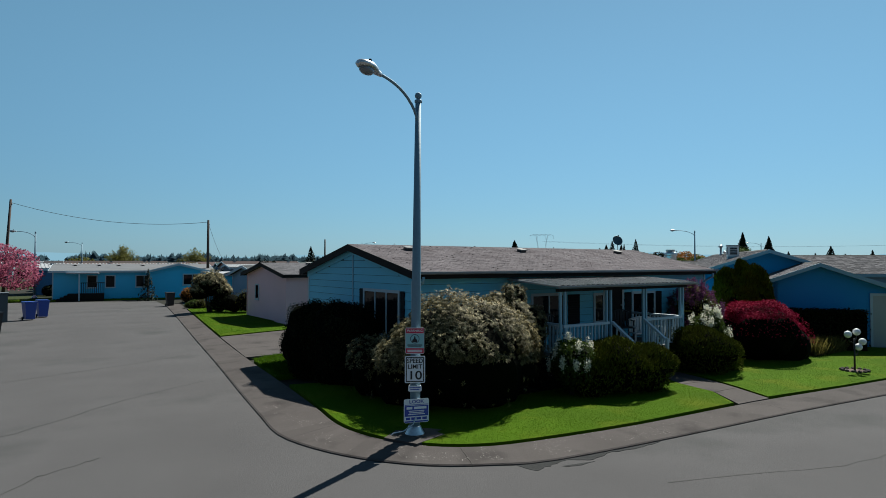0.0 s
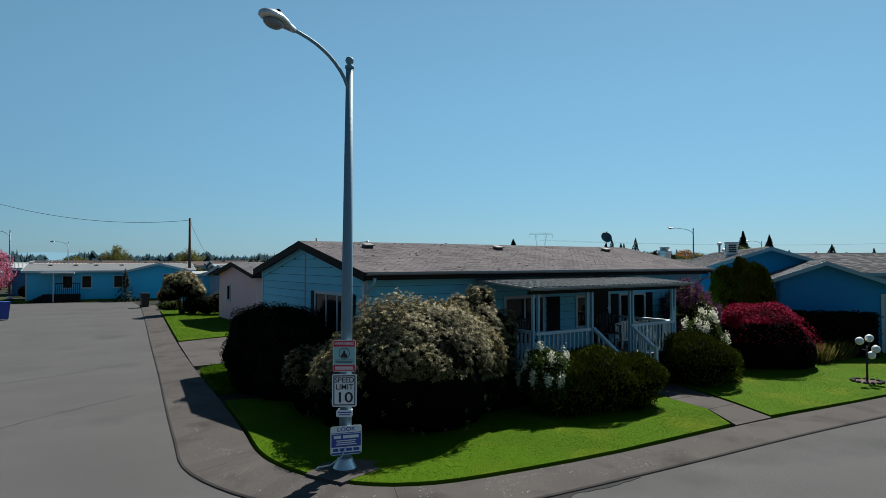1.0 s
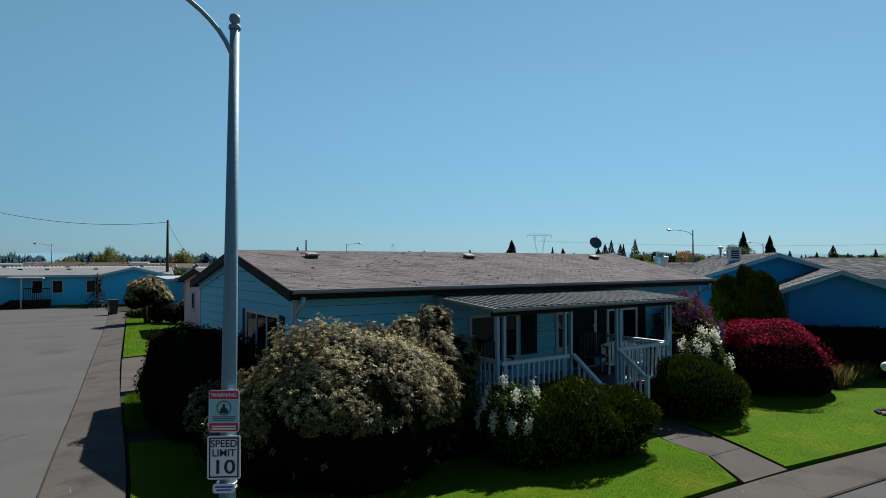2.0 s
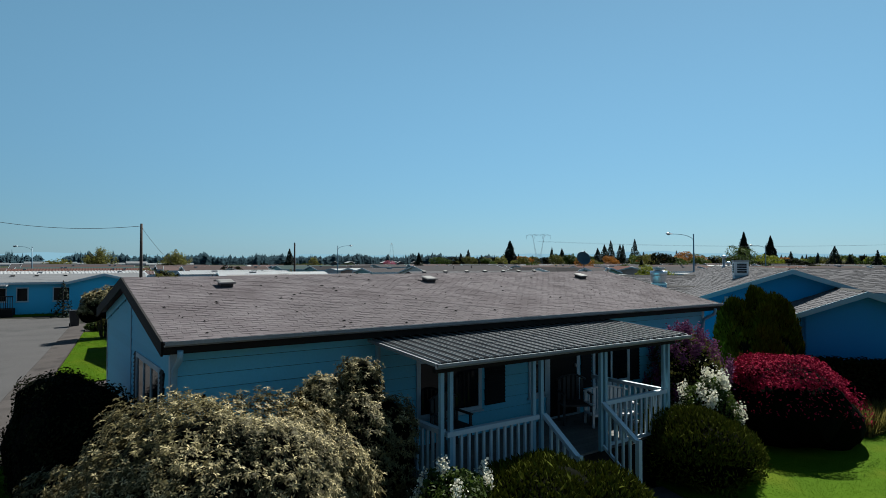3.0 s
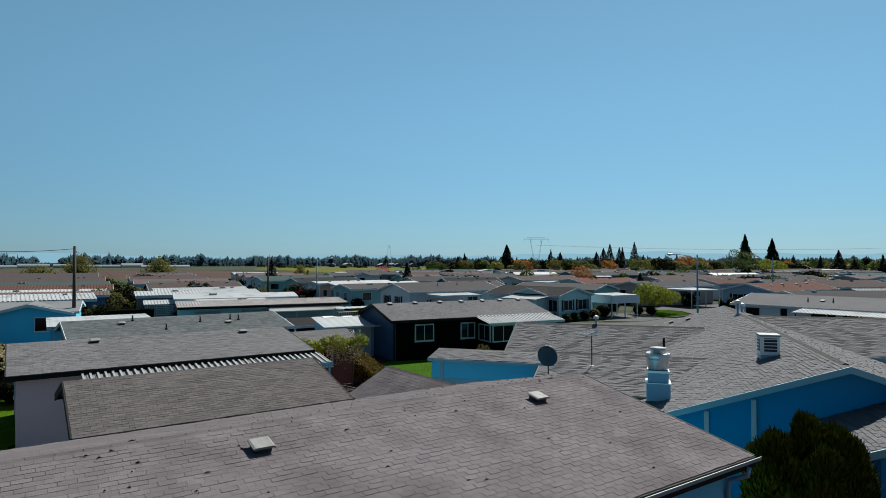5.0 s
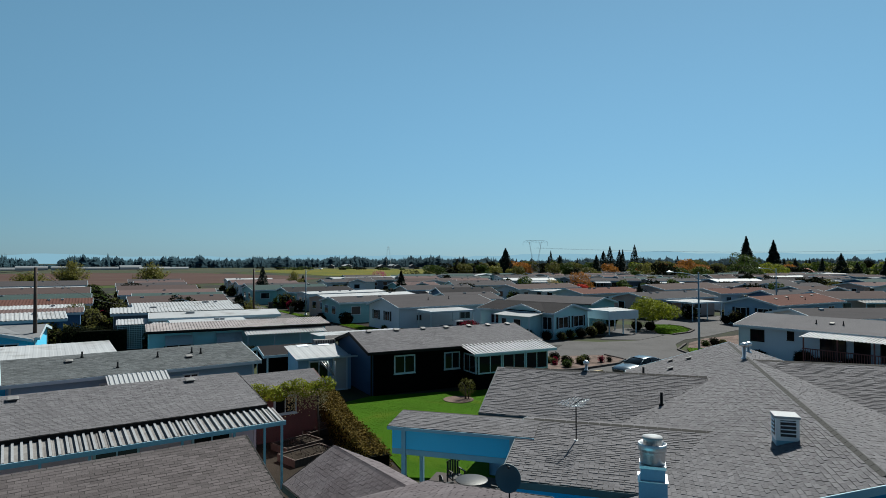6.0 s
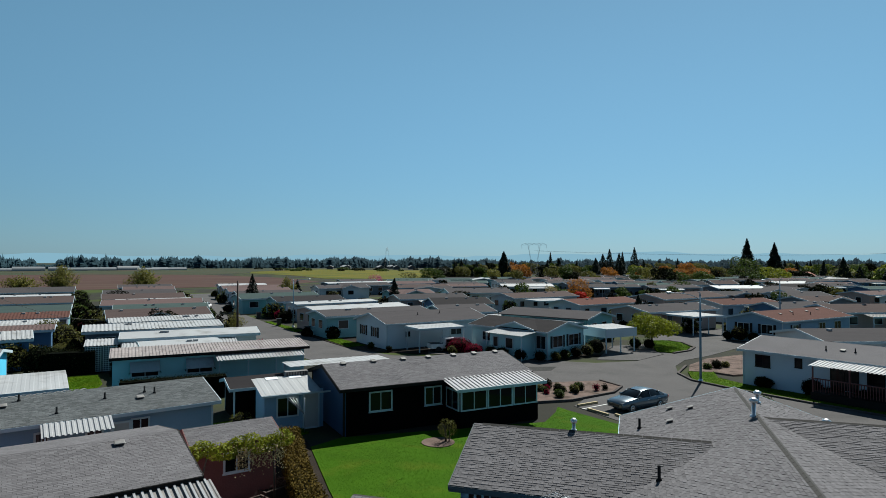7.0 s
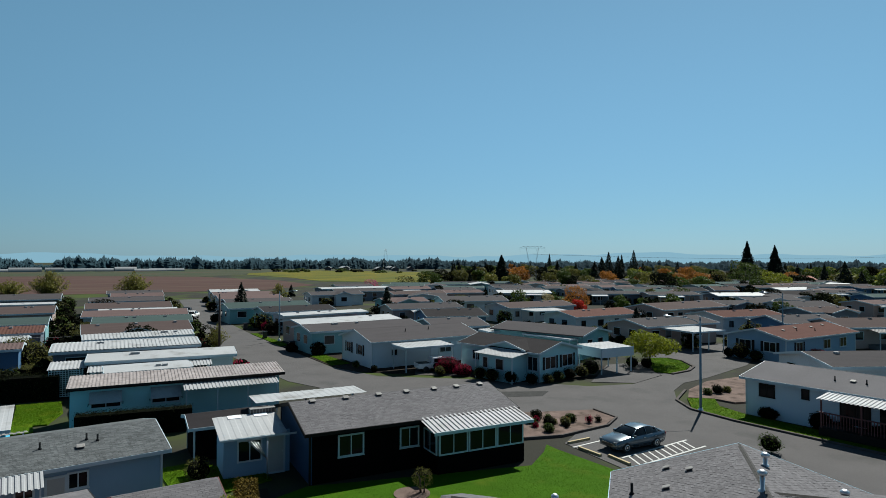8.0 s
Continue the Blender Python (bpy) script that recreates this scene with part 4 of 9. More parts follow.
def gable_wing(parent, m, L, W, eave, rise, wall, over_e, over_g, front, back=True, trim=TRIM_BLUE, seed=5, ends=(True, True), clip=None, clip_b=None, shingle=None, yr=None):
    """A wing of a house: ridge along x at y = W / 2 of the frame m."""
    k = "wing"
    yr = yr or W / 2
    zr = eave + rise
    sl = rise / yr
    eb = zr - sl * (W - yr)      # height of the back eave
    t = 0.12

    def add(name, bm, material, label=""):
        bmesh.ops.transform(bm, matrix=m, verts=bm.verts)
        return part(name, bm, material, parent, label)
    for y0, y1, zt in ((0, t, eave), (W - t, W, eb)):
        add("wall", box(B(), 0, y0, 0, L, y1, zt - 0.12), wall)
    for e, x0 in zip(ends, (0, L - t)):
        if e:
            add("gable_wall", prism(B(), [(0, 0), (W, 0), (W, eb - 0.12), (yr, zr - 0.12), (0, eave - 0.12)], x0, x0 + t, Matrix(((0, 1, 0, 0), (1, 0, 0, 0), (0, 0, 1, 0), (0, 0, 0, 1)))), wall)
    zf = eave - sl * over_e
    zbk = eb - sl * over_e
    g0, g1 = (over_g if ends[0] else 0), (over_g if ends[1] else 0)
    rf = add("roof", roof_slab(B(), -g0, L + g1, -over_e, zf, yr, zr), SHINGLE_UNDER)
    rb = add("roof", roof_slab(B(), -g0, L + g1, W + over_e, zbk, yr, zr), SHINGLE_UNDER)
    ln = math.hypot(yr + over_e, zr - zf)
    sh = shingle or SHINGLE_GREY
    if front:
        shingles_joined("shingle", m @ slope_frame(-g0, -over_e, zf, yr, zr), shingle_rows(L + g0 + g1, ln, seed, clip, 0.24, 0.012), sh, rf, seed, 0.012, 1.3, True)
    if back:
        mb = m @ pose(L + g1, W + over_e, 0, 0, 0, 180) @ slope_frame(0, 0, zbk, W - yr + over_e, zr)
        shingles_joined("shingle", mb, shingle_rows(L + g0 + g1, math.hypot(W - yr + over_e, zr - zbk), seed + 1, clip_b, 0.24, 0.012), sh, rb, seed + 1, 0.012, 1.3, True)
    cap = B()
    n = int(L / 0.3)
    for i in range(n):
        x = i * L / n
        prism(cap, [(-0.09, zr + 0.01 - 0.09 * sl), (0, zr + 0.035), (0.09, zr + 0.01 - 0.09 * sl), (0, zr - 0.01)], x, x + 0.29, Matrix(((0, 1, 0, 0), (1, 0, 0, yr), (0, 0, 1, 0), (0, 0, 0, 1))))
    tagged(add("ridge_cap", cap, SHINGLE_UNDER), kind="stuff")
    for y, s, zz in ((-over_e, -1, zf), (W + over_e, 1, zbk)):
        add("fascia", box(B(), -g0, min(y, y + s * 0.03), zz - 0.18, L + g1, max(y, y + s * 0.03), zz - 0.01), trim)
    for e, x0 in ((ends[0], -g0 - 0.03), (ends[1], L + g1)):
        if e:
            for ya, zz in ((-over_e, zf), (W + over_e, zbk)):
                add("rake_board", roof_slab(B(), x0, x0 + 0.03, ya, zz + 0.01, yr, zr + 0.01, 0.15), trim)


# main range: its ridge runs along local x at y = 0
gable_wing(nb, pose(0.3, -4.35, 0), 18.8, 8.7, 2.456, 1.444, BLUE_WALL, 0.35, 0.35, True)
# front gable over the garage
gable_wing(nb, pose(-2.1, -3.95, 0), 3.6, 4.2, 2.345, 0.975, BLUE_WALL, 0.3, 0.3, True, ends=(True, False), seed=9, yr=2.65)
# wing over the back garden
gable_wing(nb, pose(9.2, 9.3, 0, 0, 0, -90), 7.6, 5.0, 2.44, 0.99, GREY_WALL, 0.3, 0.3, True, ends=(True, False), seed=11, yr=3.0, trim=SKIRT)
for wx, wz, ww, wh, np_ in ((0.25, 1.0, 0.45, 1.2, 1), (2.2, 0.5, 2.9, 1.75, 3), (5.3, 0.9, 1.0, 1.3, 1), (6.45, 0.9, 0.8, 1.3, 1)):
    window(nb, pose(9.2, 9.3, 0, 0, 0, -90), wx, wz, ww, wh, TRIM_BLUE, np_, 0.0, False)
# covered patio wing
gable_wing(nb, pose(2.4, 7.1, 0, 0, 0, -90), 5.3, 3.5, 2.6, 0.52, BLUE_WALL, 0.4, 0.3, True, ends=(True, False), seed=13, trim=SKIRT, yr=3.1)
bmw = B()
pm = pose(4.3, 10.9, 0, 0, 0, -90)
roof_slab(bmw, -0.3, 4.0, -0.1, 2.95, 1.2, 3.12, 0.1)
bmesh.ops.transform(bmw, matrix=pm, verts=bmw.verts)
pr = part("roof", bmw, SHINGLE_UNDER, nb)
shingles_joined("shingle", pm @ slope_frame(-0.3, -0.1, 2.95, 1.2, 3.12), shingle_rows(4.3, 1.31, 17), SHINGLE_GREY, pr)
bmw = B()
roof_slab(bmw, -0.3, 4.0, 1.6, 2.95, 1.2, 3.12, 0.1)
bmesh.ops.transform(bmw, matrix=pm, verts=bmw.verts)
part("roof", bmw, SHINGLE_UNDER, nb)
for nm, a in (("fascia", (-0.3, -0.13, 2.85, 4.0, -0.1, 2.94)), ("post", (0.1, 0.0, 0, 0.22, 0.12, 2.85)), ("post", (3.3, 0.0, 0, 3.42, 0.12, 2.85)), ("post", (0.1, 1.6, 0, 0.22, 1.72, 2.85)), ("fascia_panel", (-0.2, 0.03, 2.28, 3.9, 0.1, 2.88)), ("band", (-0.2, 0.02, 2.12, 3.9, 0.12, 2.275)), ("patio_slab", (-0.3, -2.5, 0, 5.0, 4.6, 0.08))):
    bmw = box(B(), *a)
    bmesh.ops.transform(bmw, matrix=pm, verts=bmw.verts)
    part(nm, bmw, CONCRETE if nm == "patio_slab" else SKY_WALL if nm == "fascia_panel" else TRIM_BLUE, nb)
for v in (2.9, 1.88):
    part("wall_post", box(B(), 0.24, v - 0.05, 0, 0.297, v + 0.05, 3.62 - 0.33 * v), TRIM, nb)
# wing on the far side of the ridge
gable_wing(nb, pose(18.2, -9.5, 0, 0, 0, 90), 9.3, 7.4, 2.82, 0.98, GREY_WALL, 0.35, 0.3, True, ends=(True, False), seed=15)
for x, w in ((0.5, 0.9), (4.2, 1.5)):
    window(nb, pose(9.2, 9.3, 0, 0, 0, -90), x, 1.25, w, 0.95, TRIM, 2)
door(nb, pose(-2.1, -3.95, 0) @ wall_m("left", 3.6, 4.2), 3.35, 0.1, 0.75, 2.0)
for vx, vy in ((18.3, 2.65), (16.25, 2.75), (17.6, 1.9)):
    vent_box(nb, vx, vy, 3.9 - 0.332 * vy, -18, 0.24)
for vx, vy, hh in ((16.4, 3.9, 0.4), (9.95, 3.4, 0.45)):
    vent_pipe(nb, vx, vy, 3.9 - 0.332 * vy, hh, 0.05)
for vx, vy, hh in ((17.5, -0.55, 0.32), (14.4, 0.1, 0.5), (16.6, -2.7, 0.3)):
    vent_pipe(nb, vx, vy, 3.88 - 0.332 * abs(vy), hh, 0.07, METAL, True)
vent_pipe(nb, 12.35, 6.1, 3.4, 0.28, 0.055, METAL, True)

# ---- houses of the next rows ----
gable_house("pink bungalow with a grey shingled roof", pose(13.22, 40.18, 0), 9.5, 6.4, 2.74, 0.55, PINK_WALL, SHINGLE_GREY, shingle=SHINGLE_GREY, trim=PINK_WALL, fascia=DARK_TRIM,
            windows=[("left", 1.6, 1.2, 0.5, 0.8, TRIM, 1), ("front", 4.5, 1.2, 1.2, 0.9), ("front", 7.4, 1.2, 1.2, 0.9)], vents=[(2.4, 2.75), (7.9, 2.75)])
aw = thing("awning", "ribbed metal veranda awning on slim posts", "awning", pose(14.9, 38.6, 0))
sheet = part("sheet", corrugated(B(), 0, 8.35, 0, 2.3, 1.22, 2.52, 0.24, 0.02, 0.62), METAL_GREY, aw)
for k in range(38):
    part("rib", roof_slab(B(), 0.02 + k * 0.219, 0.085 + k * 0.219, 0, 2.365, 1.22, 2.585, 0.05), METAL_RIB, sheet)
part("fascia", box(B(), 0, -0.04, 2.2, 8.35, -0.01, 2.34), TRIM_BLUE, aw)
for px in (0.1, 1.3, 2.5, 5.0, 6.6, 7.6, 8.2):
    part("post", box(B(), px, 0.02, 0, px + 0.07, 0.09, 2.29), TRIM_BLUE, aw)
gable_house("small bungalow annexe with a worn brown shingled roof", pose(14.36, 31.75, 0), 5.8, 4.6, 2.67, 0.65, TEAL_WALL, SHINGLE_BROWN, shingle=SHINGLE_BROWN, trim=TRIM, fascia=DARK_TRIM, category="annexe", skirt=False)
gable_house("red-brown board shed under a grey roof", pose(23.78, 44.16, 0, 0, 0, -0.9), 3.07, 2.17, 2.45, 0.35, RED_WOOD, SHINGLE_GREY, over_e=0.3, over_g=0.2, shingle=SHINGLE_GREY, trim=RED_WOOD, category="shed", windows=[("front", 1.1, 1.2, 0.9, 0.7)], name="shed", skirt=False)
gable_house("small garden shed with a worn shingled roof", pose(23.5, 29.4, 0, 0, 0, 90), 3.2, 2.4, 2.45, 0.62, GREY_WALL, SHINGLE, over_e=0.15, over_g=0.15, category="shed", name="shed", skirt=False, shingle=SHINGLE, fascia=DARK_TRIM)
gable_house("grey-blue bungalow with a mottled dark shingled roof", pose(15.54, 51.21, 0, 0, 0, 1.4), 10.8, 5.8, 2.52, 0.58, GREY_WALL, SHINGLE_DARK, shingle=SHINGLE_DARK,
            windows=[("front", 3.5, 1.35, 0.45, 0.62), ("front", 7.22, 1.4, 0.68, 0.62), ("front", 5.4, 1.35, 0.6, 0.6)], doors=[("front", 6.45, 0.2, 0.65, 1.75)], vents=[(7.75, 1.1), (2.4, 1.9)], pipes=[(6.3, 1.5), (8.05, 1.75), (8.45, 1.5), (4.3, 0.5), (3.0, 2.4)])
aw = thing("awning", "ribbed white metal door awning", "awning", pose(19.2, 49.8, 0))
part("sheet", corrugated(B(), 0, 2.65, 0, 2.1, 1.1, 2.42, 0.2, 0.04), METAL_WHITE, aw)
for px in (0.1, 2.5):
    part("post", box(B(), px, 0.05, 0, px + 0.06, 0.11, 2.08), TRIM, aw)
aw = thing("awning", "narrow ribbed metal awning along the back eave", "awning", pose(15.0, 57.4, 0, 0, 0, 1.4))
part("sheet", corrugated(B(), 0, 6.5, 0, 2.52, 0.85, 2.4, 0.3, 0.03), METAL_GREY, aw)
for px in (0.1, 3.2, 6.3):
    part("post", box(B(), px, 0.75, 0, px + 0.06, 0.81, 2.39), TRIM, aw)
# dark brown house with a sunroom
KM = pose(32.6, 49.71, 0, 0, 0, -8)
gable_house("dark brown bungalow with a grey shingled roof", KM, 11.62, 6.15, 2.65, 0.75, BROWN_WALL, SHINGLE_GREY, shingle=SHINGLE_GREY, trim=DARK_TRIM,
            windows=[("front", 1.47, 1.19, 1.24, 0.98), ("front", 4.78, 1.19, 0.98, 0.95)], vents=[(0.9, 2.85), (2.75, 2.85), (4.65, 2.85), (6.35, 2.85), (8.1, 2.85), (9.6, 2.85), (11.2, 2.85)])
# left gable coloured navy: the blue skylight on it is painted in
for o in [c for c in bpy.data.objects if c.name.startswith("gable_wall")][-2:-1]:
    o.data.materials[0] = SKYLIT_WALL
sr = thing("sunroom", "glazed sunroom with a white ribbed metal roof", "sunroom", KM)
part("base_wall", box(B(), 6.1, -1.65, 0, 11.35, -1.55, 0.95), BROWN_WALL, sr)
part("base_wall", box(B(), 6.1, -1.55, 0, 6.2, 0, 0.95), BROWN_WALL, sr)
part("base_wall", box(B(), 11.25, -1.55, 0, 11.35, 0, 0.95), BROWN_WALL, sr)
part("sheet", corrugated(B(), 5.75, 11.75, -1.98, 2.24, 0.0, 2.6, 0.27, 0.045), METAL_WHITE, sr, "white ribbed metal roof")
part("fascia", box(B(), 5.75, -2.02, 2.12, 11.75, -1.985, 2.28), TRIM, sr)
part("head_beam", box(B(), 6.1, -1.65, 2.12, 11.35, -1.55, 2.22), DARK_TRIM, sr)
for i in range(3):
    window(sr, pose(0, -1.65, 0), 6.22 + i * 1.72, 1.05, 1.56, 1.0, TRIM, 2, 0.0, False)
window(sr, pose(6.1, 0, 0, 0, 0, -90), 0.15, 1.05, 1.35, 1.0, TRIM, 2, 0.0, False)
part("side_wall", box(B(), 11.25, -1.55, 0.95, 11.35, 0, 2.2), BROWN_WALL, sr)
kc = thing("carport", "white flat metal carport roof behind the dark brown house", "carport", KM)
part("sheet", corrugated(B(), -1.5, 5.0, 5.6, 2.95, 8.0, 2.9, 0.4, 0.012), METAL_WHITE, kc)
for px in (-1.4, 1.8, 4.8):
    part("post", box(B(), px, 7.8, 0, px + 0.1, 7.9, 2.88), TRIM, kc)
ks = thing("lean_to", "small lean-to porch with a translucent sheet roof", "lean-to", KM)
part("sheet", corrugated(B(), -3.85, -0.55, 2.1, 2.1, 5.2, 2.5, 0.55, 0.012), METAL_WHITE, ks)
part("fascia", box(B(), -3.85, 2.05, 2.0, -0.1, 2.09, 2.09), TRIM, ks)
part("wall", box(B(), -3.5, 2.6, 0, -0.35, 2.7, 2.12), GREY_WALL, ks)
part("wall", box(B(), -3.6, 2.6, 0, -3.5, 5.1, 2.18), GREY_WALL, ks)
window(ks, pose(0, 2.6, 0), -2.9, 0.8, 1.1, 1.0, TRIM, 2, 0.0, False)
door(ks, pose(0, 2.6, 0), -1.45, 0.05, 0.8, 1.9)
for k in range(2):
    part("skylight", roof_slab(B(), -3.1 + 1.35 * k, -2.4 + 1.35 * k, 4.7, 2.47, 5.15, 2.53, 0.05), SIGN_WHITE, ks)
fan = part("roof_crate", box(B(), -1.9, 5.1, 2.5, -0.55, 5.6, 2.75), METAL_GREY, ks)
for k in range(8):
    part("slat", box(B(), -1.85 + 0.16 * k, 5.08, 2.52, -1.78 + 0.16 * k, 5.098, 2.73), PLASTIC_DARK, fan)
# walls in the near-black colour: the shade beneath the roof is painted on
gable_house("low dark-roofed garden shed", pose(28.9, 56.6, 0, 0, 0, -6), 4.0, 2.8, 1.95, 0.3, BROWN_WALL, ROOF_FAR["dark"], category="shed", name="shed", skirt=False)
# long pale house with a weathered metal roof
GM = pose(23.66, 67.5, 0, 0, 0, -8.3)
g = thing("house", "long pale bungalow under a weathered ribbed metal roof", "house", GM)
part("wall", box(B(), 0.2, 0.4, 0, 13.5, 0.5, 2.5), TEAL_WALL, g)
part("wall", box(B(), 0.2, 0.5, 0, 0.3, 2.9, 2.6), TEAL_WALL, g)
part("wall", box(B(), 13.4, 0.5, 0, 13.5, 2.9, 2.6), TEAL_WALL, g)
part("wall", box(B(), 0.2, 2.9, 0, 13.5, 3.0, 2.7), TEAL_WALL, g)
part("sheet", corrugated(B(), 0, 13.85, 0, 2.62, 3.1, 2.95, 0.22, 0.03), METAL_PINKISH, g, "weathered ribbed metal roof")
part("fascia", box(B(), 0, -0.05, 2.46, 13.85, -0.01, 2.66), DARK_TRIM, g)
for x in (1.4, 5.0):
    window(g, pose(0, 0.4, 0), x, 1.2, 1.7, 0.9, TRIM, 2)
    bm = B()
    roof_slab(bm, x - 0.1, x + 1.8, -0.25, 1.6, 0.38, 2.25, 0.02)
    part("window_awning", bm, METAL_WHITE, g)
    for sx in (x - 0.15, x + 1.85):
        part("awning_bracket", box(B(), sx - 0.02, -0.25, 1.45, sx + 0.02, 0.4, 1.5), DARK_TRIM, g)
aw = thing("awning", "ribbed white metal awning along the long house", "awning", GM)
part("sheet", corrugated(B(), 6.9, 13.2, -1.2, 2.15, 0.35, 2.42, 0.24, 0.04), METAL_WHITE, aw)
for px in (7.0, 9.0, 11.0, 13.0):
    part("post", box(B(), px, -1.15, 0, px + 0.07, -1.08, 2.13), TRIM, aw)
# white-walled house by the lane with a porch
RM = pose(63.65, 45.05, 0, 0, 0, -90)
# last three front windows are added to darken the shaded porch wall
gable_house("white bungalow with a grey shingled roof beside the lane", RM, 17.0, 6.6, 2.75, 0.68, WHITE_WALL, SHINGLE_GREY, windows=[("front", 0.98, 1.52, 0.98, 0.78, DARK_TRIM), ("front", 3.8, 1.82, 0.38, 0.56, DARK_TRIM, 1), ("front", 6.1, 0.75, 1.6, 1.4, DARK_TRIM), ("front", 8.3, 0.65, 0.9, 1.7, DARK_TRIM, 1), ("front", 9.9, 0.9, 1.7, 1.2, DARK_TRIM)], vents=[(6.2, 1.6)], pipes=[(7.0, 1.5), (5.2, 1.4)])
aw = thing("porch", "deep porch with red-brown rails and a white ribbed roof", "porch", RM @ pose(-2.1, 0, 0))
part("sheet", corrugated(B(), 7.6, 14.5, -2.0, 2.35, 0.0, 2.6, 0.24, 0.04), METAL_WHITE, aw)
part("deck", box(B(), 7.7, -1.9, 0.0, 14.4, -0.03, 0.6), DARK_TRIM, aw)
for px in (7.8, 10.0, 12.2, 14.2):
    part("post", box(B(), px, -1.9, 0.6, px + 0.08, -1.82, 2.34), RED_WOOD, aw)
for px in [7.8 + 0.16 * i for i in range(41)]:
    part("baluster", box(B(), px, -1.88, 0.7, px + 0.04, -1.85, 1.5), RED_WOOD, aw)
part("rail", box(B(), 7.75, -1.92, 1.5, 14.4, -1.8, 1.56), RED_WOOD, aw)
# pale gabled house and carport across the lane
gable_house("pale grey bungalow with dark-shuttered windows", pose(50.5, 76.2, 0, 0, 0, -3), 13.0, 7.6, 2.8, 0.85, WHITE_WALL, ROOF_FAR["grey"], windows=[("left", 1.3, 1.1, 1.1, 1.0, TRIM, 2, 0.3), ("left", 4.2, 1.1, 1.1, 1.0, TRIM, 2, 0.3), ("front", 2.2, 1.2, 0.6, 0.6), ("front", 8.0, 1.1, 1.4, 1.0)], pipes=[(5, 2.2), (8, 2.4)])


def carport(label, m, L, W, h, fascia=0.16):
    c = thing("carport", label, "carport", m)
    part("sheet", corrugated(B(), 0, L, 0, h, W, h + 0.12, 0.4, 0.02), METAL_WHITE, c)
    part("fascia", box(B(), -0.03, -0.05, h - fascia, L + 0.03, -0.01, h + 0.05), TRIM, c)
    part("fascia", box(B(), -0.05, 0, h - fascia, -0.01, W, h + 0.08), TRIM, c)
    for x, y in ((0.1, 0.1), (L - 0.2, 0.1), (L / 2, 0.1), (0.1, W - 0.2), (L - 0.2, W - 0.2)):
        part("post", box(B(), x, y, 0, x + 0.1, y + 0.1, h), TRIM, c)
    return c


carport("white flat-roofed carport on slim posts", pose(52.0, 72.3, 0, 0, 0, -5), 5.6, 3.1, 2.4)
MM = pose(65.1, 62.3, 0, 0, 0, 97)
gable_house("pale blue bungalow with its gable to the lane", MM, 10.0, 5.7, 2.75, 0.7, TEAL_WALL, ROOF_FAR["dark"], windows=[("left", 0.8, 1.1, 1.5, 1.05, TRIM, 2, 0.25), ("left", 3.3, 1.1, 1.6, 1.05, TRIM, 2, 0.25), ("back", 8.7, 1.0, 1.1, 1.2, TRIM, 2), ("back", 1.6, 1.15, 1.3, 0.9)])
aw = thing("porch_roof", "white ribbed porch roof on the pale blue house", "porch roof", MM)
part("sheet", corrugated(B(), 1.0, 5.7, 5.75, 2.62, 8.3, 2.35, 0.3, 0.03), METAL_WHITE, aw)
part("wall", box(B(), 1.5, 5.74, 0, 5.4, 7.85, 2.33), TEAL_WALL, aw)
for wx, ww in ((0.5, 0.6), (2.1, 0.9)):
    window(aw, pose(5.4, 7.85, 0, 0, 0, 180), wx, 1.05, ww, 0.95, TRIM, 1)
for px in (1.1, 5.6):
    part("post", box(B(), px - 0.04, 8.1, 0, px + 0.04, 8.18, 2.36), TRIM, aw)
gd = thing("cross_gable", "small pale blue cross gable on the house roof", "gable", MM)
bm = B()
prism(bm, [(1.6, 2.76), (5.8, 2.76), (3.7, 3.3)], 3.2, 6.0)
part("gable_wall", bm, TEAL_WALL, gd)
for a, za, b, zb in ((1.2, 2.76, 3.7, 3.4), (3.7, 3.4, 6.2, 2.76)):
    bm = B()
    prism(bm, [(a, za), (b, zb), (b, zb - 0.09), (a, za - 0.09)], 3.0, 6.2)
    part("roof", bm, ROOF_FAR["dark"], gd)
    bm = B()
    prism(bm, [(a, za + 0.015), (b, zb + 0.015), (b, zb - 0.15), (a, za - 0.15)], 6.203, 6.24)
    part("rake_board", bm, TRIM, gd)
carport("carport with a deep pale blue fascia", pose(66.9, 60.9, 0, 0, 0, -6), 4.2, 3.4, 2.45, 0.85)
gable_house("long grey-blue bungalow with a red-brown roof", pose(88.1, 54.0, 0, 0, 0, -4), 14.5, 6.8, 2.7, 0.8, GREY_WALL, ROOF_FAR["red"], windows=[("front", 2.0, 1.1, 1.2, 1.0, TRIM, 2, 0.3), ("left", 1.5, 1.1, 1.4, 1.0, TRIM, 2, 0.3), ("left", 4.4, 1.1, 1.3, 1.0, TRIM, 2, 0.3), ("front", 7.5, 1.1, 1.4, 1.0), ("front", 11, 1.1, 1.4, 1.0)], vents=[(3, 2), (6, 2.4), (9, 2.2), (12, 2.5)], pipes=[(5, 1.6), (8, 1.2)])
carport("long white carport on posts beside the lane", pose(87.7, 64.6, 0, 0, 0, -10), 5.5, 6.0, 2.35, 0.12)
carport("white flat carport roof behind the pale blue house", pose(70.6, 68.4, 0, 0, 0, 3), 2.8, 7.2, 2.3, 0.12)
carport("white flat carport roof between the houses", pose(68.0, 79.2, 0, 0, 0, -12), 6.4, 2.6, 2.3, 0.12)
